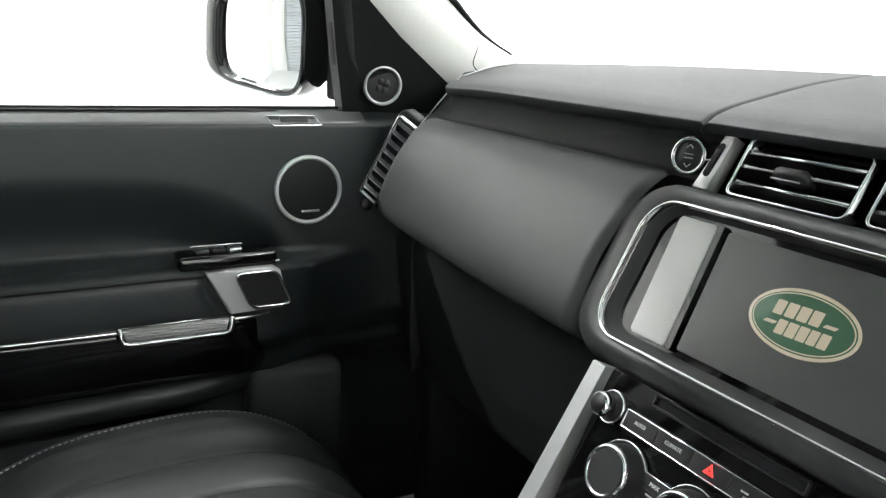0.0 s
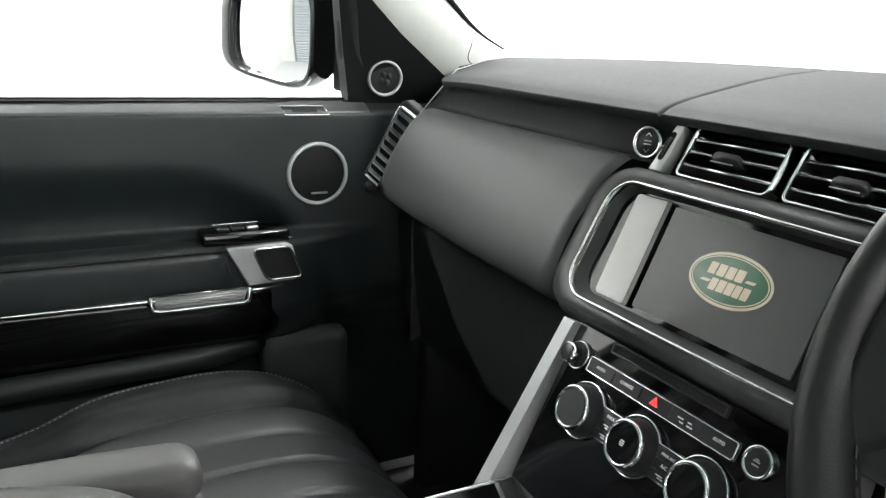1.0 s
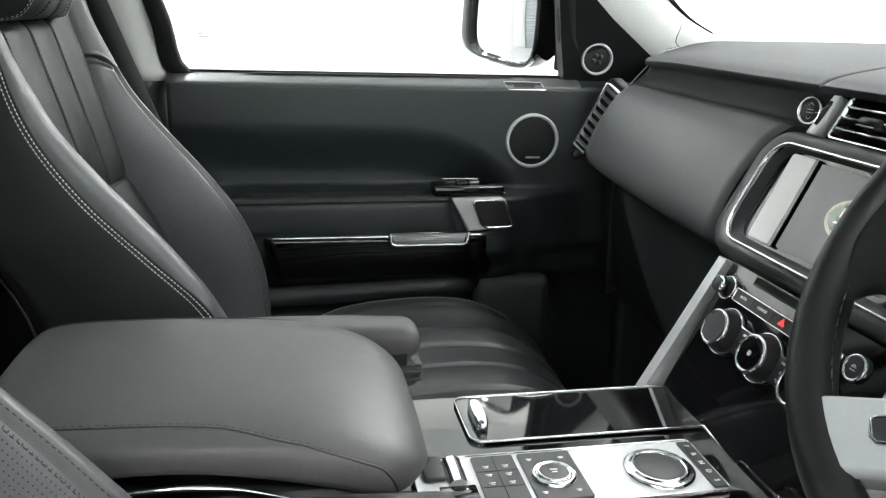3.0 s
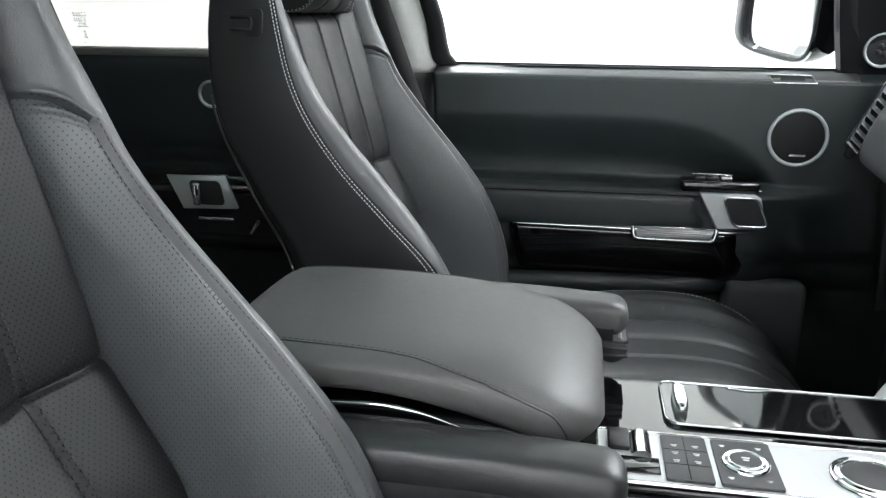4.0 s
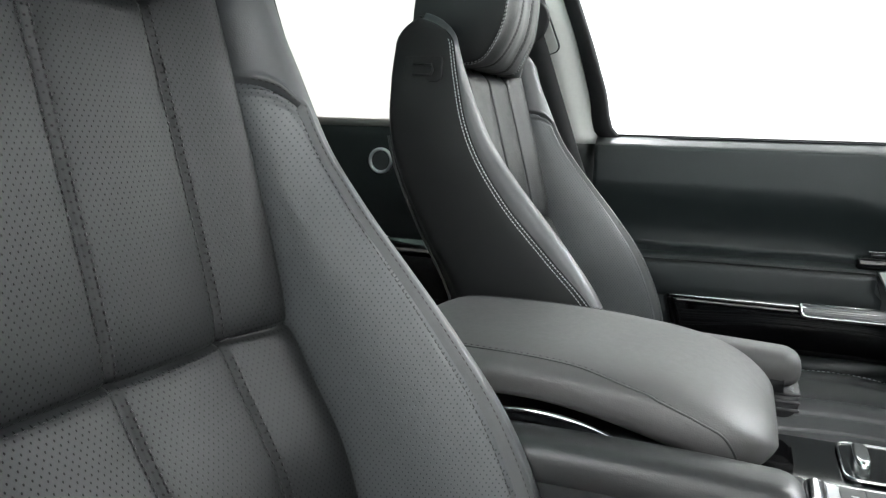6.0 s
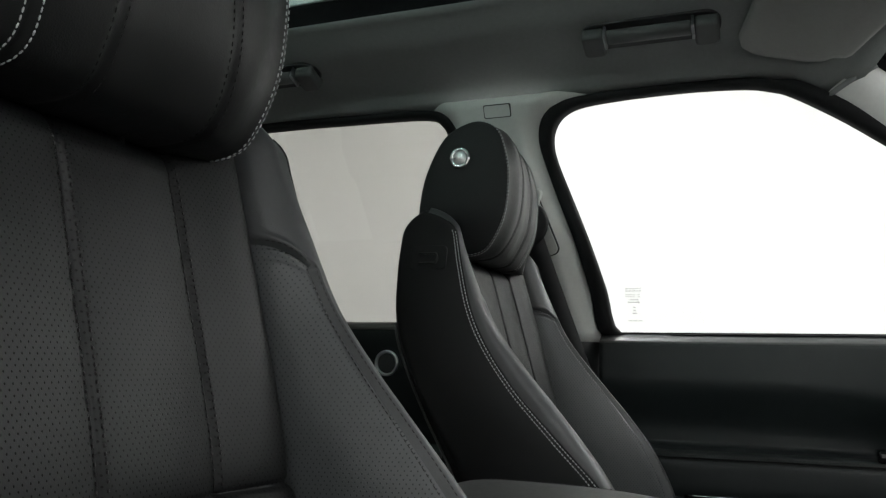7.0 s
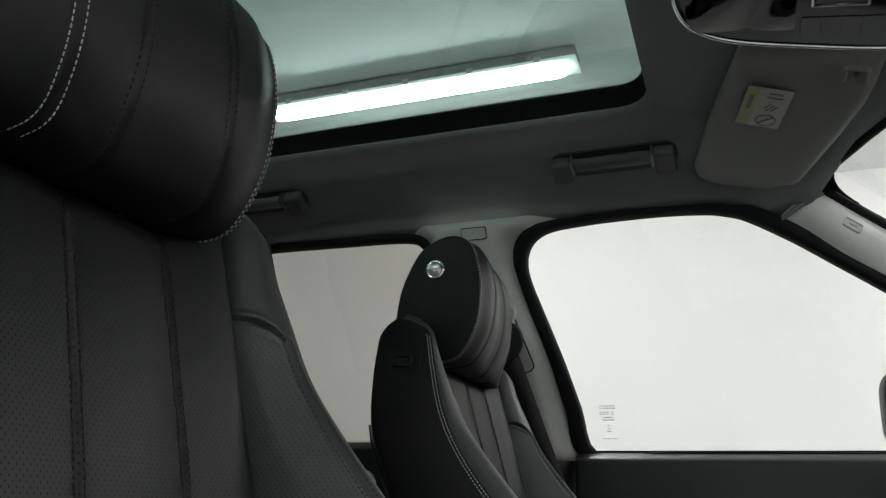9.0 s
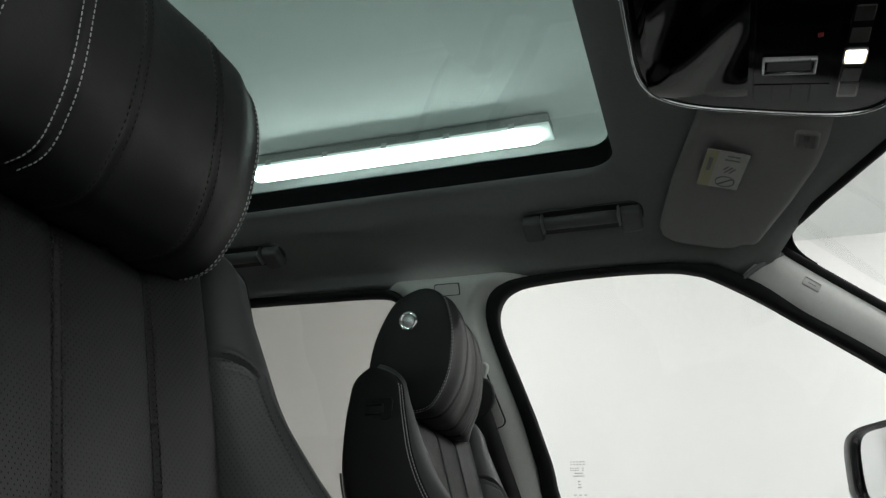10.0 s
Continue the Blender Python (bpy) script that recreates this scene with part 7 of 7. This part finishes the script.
def overhead_console():
    t = thing("overhead_console", (0, 0.10, 1.70), "gloss black overhead console with a lit map lamp", "console")
    m = facing((0.0, 0.098, 1.6765), (0, -0.17, -1), (0, 1, 0))
    # local x runs to the car's left, local y ahead
    ol = []
    for k in range(56):
        a = 2 * math.pi * k / 56
        px = abs(math.cos(a)) ** 0.40 * (1 if math.cos(a) > 0 else -1)
        py = abs(math.sin(a)) ** 0.50 * (1 if math.sin(a) > 0 else -1)
        ol.append((0.205 * px * (1 + 0.10 * py), 0.160 * py))
    part("bezel", prism([(x * 1.05, y * 1.06) for x, y in ol], m, -0.04, 0.000, 0.008), PLASTIC, t)
    part("chrome_edge", frame_ring([(x * 1.040, y * 1.045) for x, y in ol], m, 0.0050, -0.004, 0.0065), CHROME, t)
    part("panel", prism(ol, m, -0.02, 0.004, 0.003), SMOKED, t, "gloss black curved console face")
    def dome(u, v):
        x, y = lerp(-0.168, 0.168, u), lerp(-0.150, -0.022, v)
        e = (max(0.0, 1 - (x / 0.172) ** 6) * max(0.0, 1 - ((y + 0.086) / 0.066) ** 6)) ** 0.5
        return m @ Vector((x, y, 0.0035 + 0.0035 * e - 0.0026 * math.cos(62 * y + 30 * x) * e))
    part("glasses_lid", outward(sheet(dome, 40, 20)), SMOKED, t, "domed gloss black storage lid")
    part("switch_bank", prism([(x, y + 0.029) for x, y in rounded(0.180, 0.045, 0.005, 4)], m, 0.0, 0.0055, 0.002), SMOKED, t, "black bank of roof switches")
    for k in range(4):
        part("key_cap", prism([(x + 0.160, y - 0.004 + 0.0225 * k) for x, y in rounded(0.020, 0.0105, 0.001, 2)], m, 0.004, 0.0066, 0.0005), SMOKED, t)
    q = [(a + 0.096, b + 0.025) for a, b in rounded(0.0155, 0.031, 0.002, 3)]
    s = part("sunroof_switch", frame_ring(q, m, 0.0032, 0.004, 0.0115), SATIN, t, "satin framed sunroof switch")
    part("rocker", prism([(a + 0.096, b + 0.025) for a, b in rounded(0.0105, 0.026, 0.002, 3)], m, 0.004, 0.0100, 0.0015), KEYPAD, s)
    part("alarm_light", boxed(m @ Vector((0.036, 0.055, 0.008)), (0.006, 0.006, 0.003), bevel=0.001), RED, t)
    # lamp row, the far lamp lit
    part("lamp_strip", prism([(x, y + 0.096) for x, y in rounded(0.172, 0.0120, 0.003, 5)], m, 0.0, 0.0068, 0.002), GLOSS, t)
    for x in (-0.150, -0.120, -0.040, 0.0, 0.040, 0.120, 0.150):
        part("lens", prism([(a + x, b + 0.096) for a, b in rounded(0.0135, 0.0100, 0.002, 3)], m, 0.002, 0.0085, 0.001), LENS, t, "clear ribbed lamp lens")
    for x, mat, lab in ((0.080, MAPLAMP, "lit warm map lamp"), (-0.080, GLOSS, "unlit map lamp")):
        lamp = part("map_lamp", prism([(a + x, b + 0.096) for a, b in rounded(0.0125, 0.0105, 0.004, 4)], m, 0.002, 0.0105, 0.003), mat, t, lab)
        part("lamp_frame", frame_ring([(a + x, b + 0.096) for a, b in rounded(0.0150, 0.0125, 0.004, 4)], m, 0.0016, 0.002, 0.0095), SATIN, lamp)


def glass_mark(y):
    """Fine print etched low on a side window."""
    m = facing((-wx(1.252) + 0.001, y, 1.252), (1, 0, -0.36), (0, 0.0, 1))
    rows = [(0.0062 * k, z, 0.0046) for k in (-2, -1, 0, 1, 2) for z in (0.041, 0.036)]
    rows += [(0.0045 * k, z, 0.0036) for k in (-3, -2, -1, 0, 2) for z in (0.029, 0.025)] + [(0, 0.019, 0.016), (0, 0.014, 0.022)]
    rows += [(0, 0.004, 0.005), (0, -0.002, 0.005), (0, -0.008, 0.008), (-0.010, -0.022, 0.006), (0, -0.022, 0.006), (0.010, -0.022, 0.006)]
    solid("glass_mark", bars(m, rows, 0.0020), MARK, "grey etched maker's print on the window", "print")


MARK = surface("grey etched print", (0.48, 0.48, 0.47), 0.7, 0, 0, 0.002, 0.1)

# ---- the place ----
room()
# only the first batten is known; the others are added to light the room
# the last is an unseen helper that brightens the ceiling beyond the windscreen
for bx, by in ((-1.672, -1.097), (-1.30, 1.75), (1.75, -1.097), (1.75, 1.75), (-1.655, -3.9), (1.75, -3.9), (0.0, -6.5), (-1.655, 4.6), (0.1, 5.2), (1.75, 4.6), (-2.50, 2.05)):
    batten(bx, by, "ceiling battens", 0.3)
shell()
headliner()
windscreen()
for side in (-1, 1):
    a_pillar(side)
    b_pillar(side)
    window(side, REAR_GLASS, REAR_SEAL, "rear_window", PRIVACY, "tinted rear door window with black seal", 2)
    rear_door(side)
window(-1, FRONT_GLASS, FRONT_SEAL, "front_window", GLASS, "clear front door window with black seal", 1)
front_door(-1)
seat_belt(-1)
door_mirror(-1)
dashboard()
console()
console_box()
steering_wheel()
passenger = front_seat(-SEAT_X)
driver = copy_thing(passenger, pose(SEAT_X, -0.10, 0.46))
headrest(passenger, -SEAT_X, -1, 0.11)
headrest(driver, SEAT_X, 1)
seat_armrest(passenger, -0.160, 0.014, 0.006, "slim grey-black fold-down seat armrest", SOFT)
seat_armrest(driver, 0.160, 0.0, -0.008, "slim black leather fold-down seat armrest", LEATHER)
buckle(0.190, -0.155, 0.866)
grab_handle(-0.204)
grab_handle(-0.937)
sun_visor(-1)
overhead_console()
glass_mark(-0.267)
glass_mark(-1.038)
roller_door(-2.42, 0.2, -8.16, 2.2)
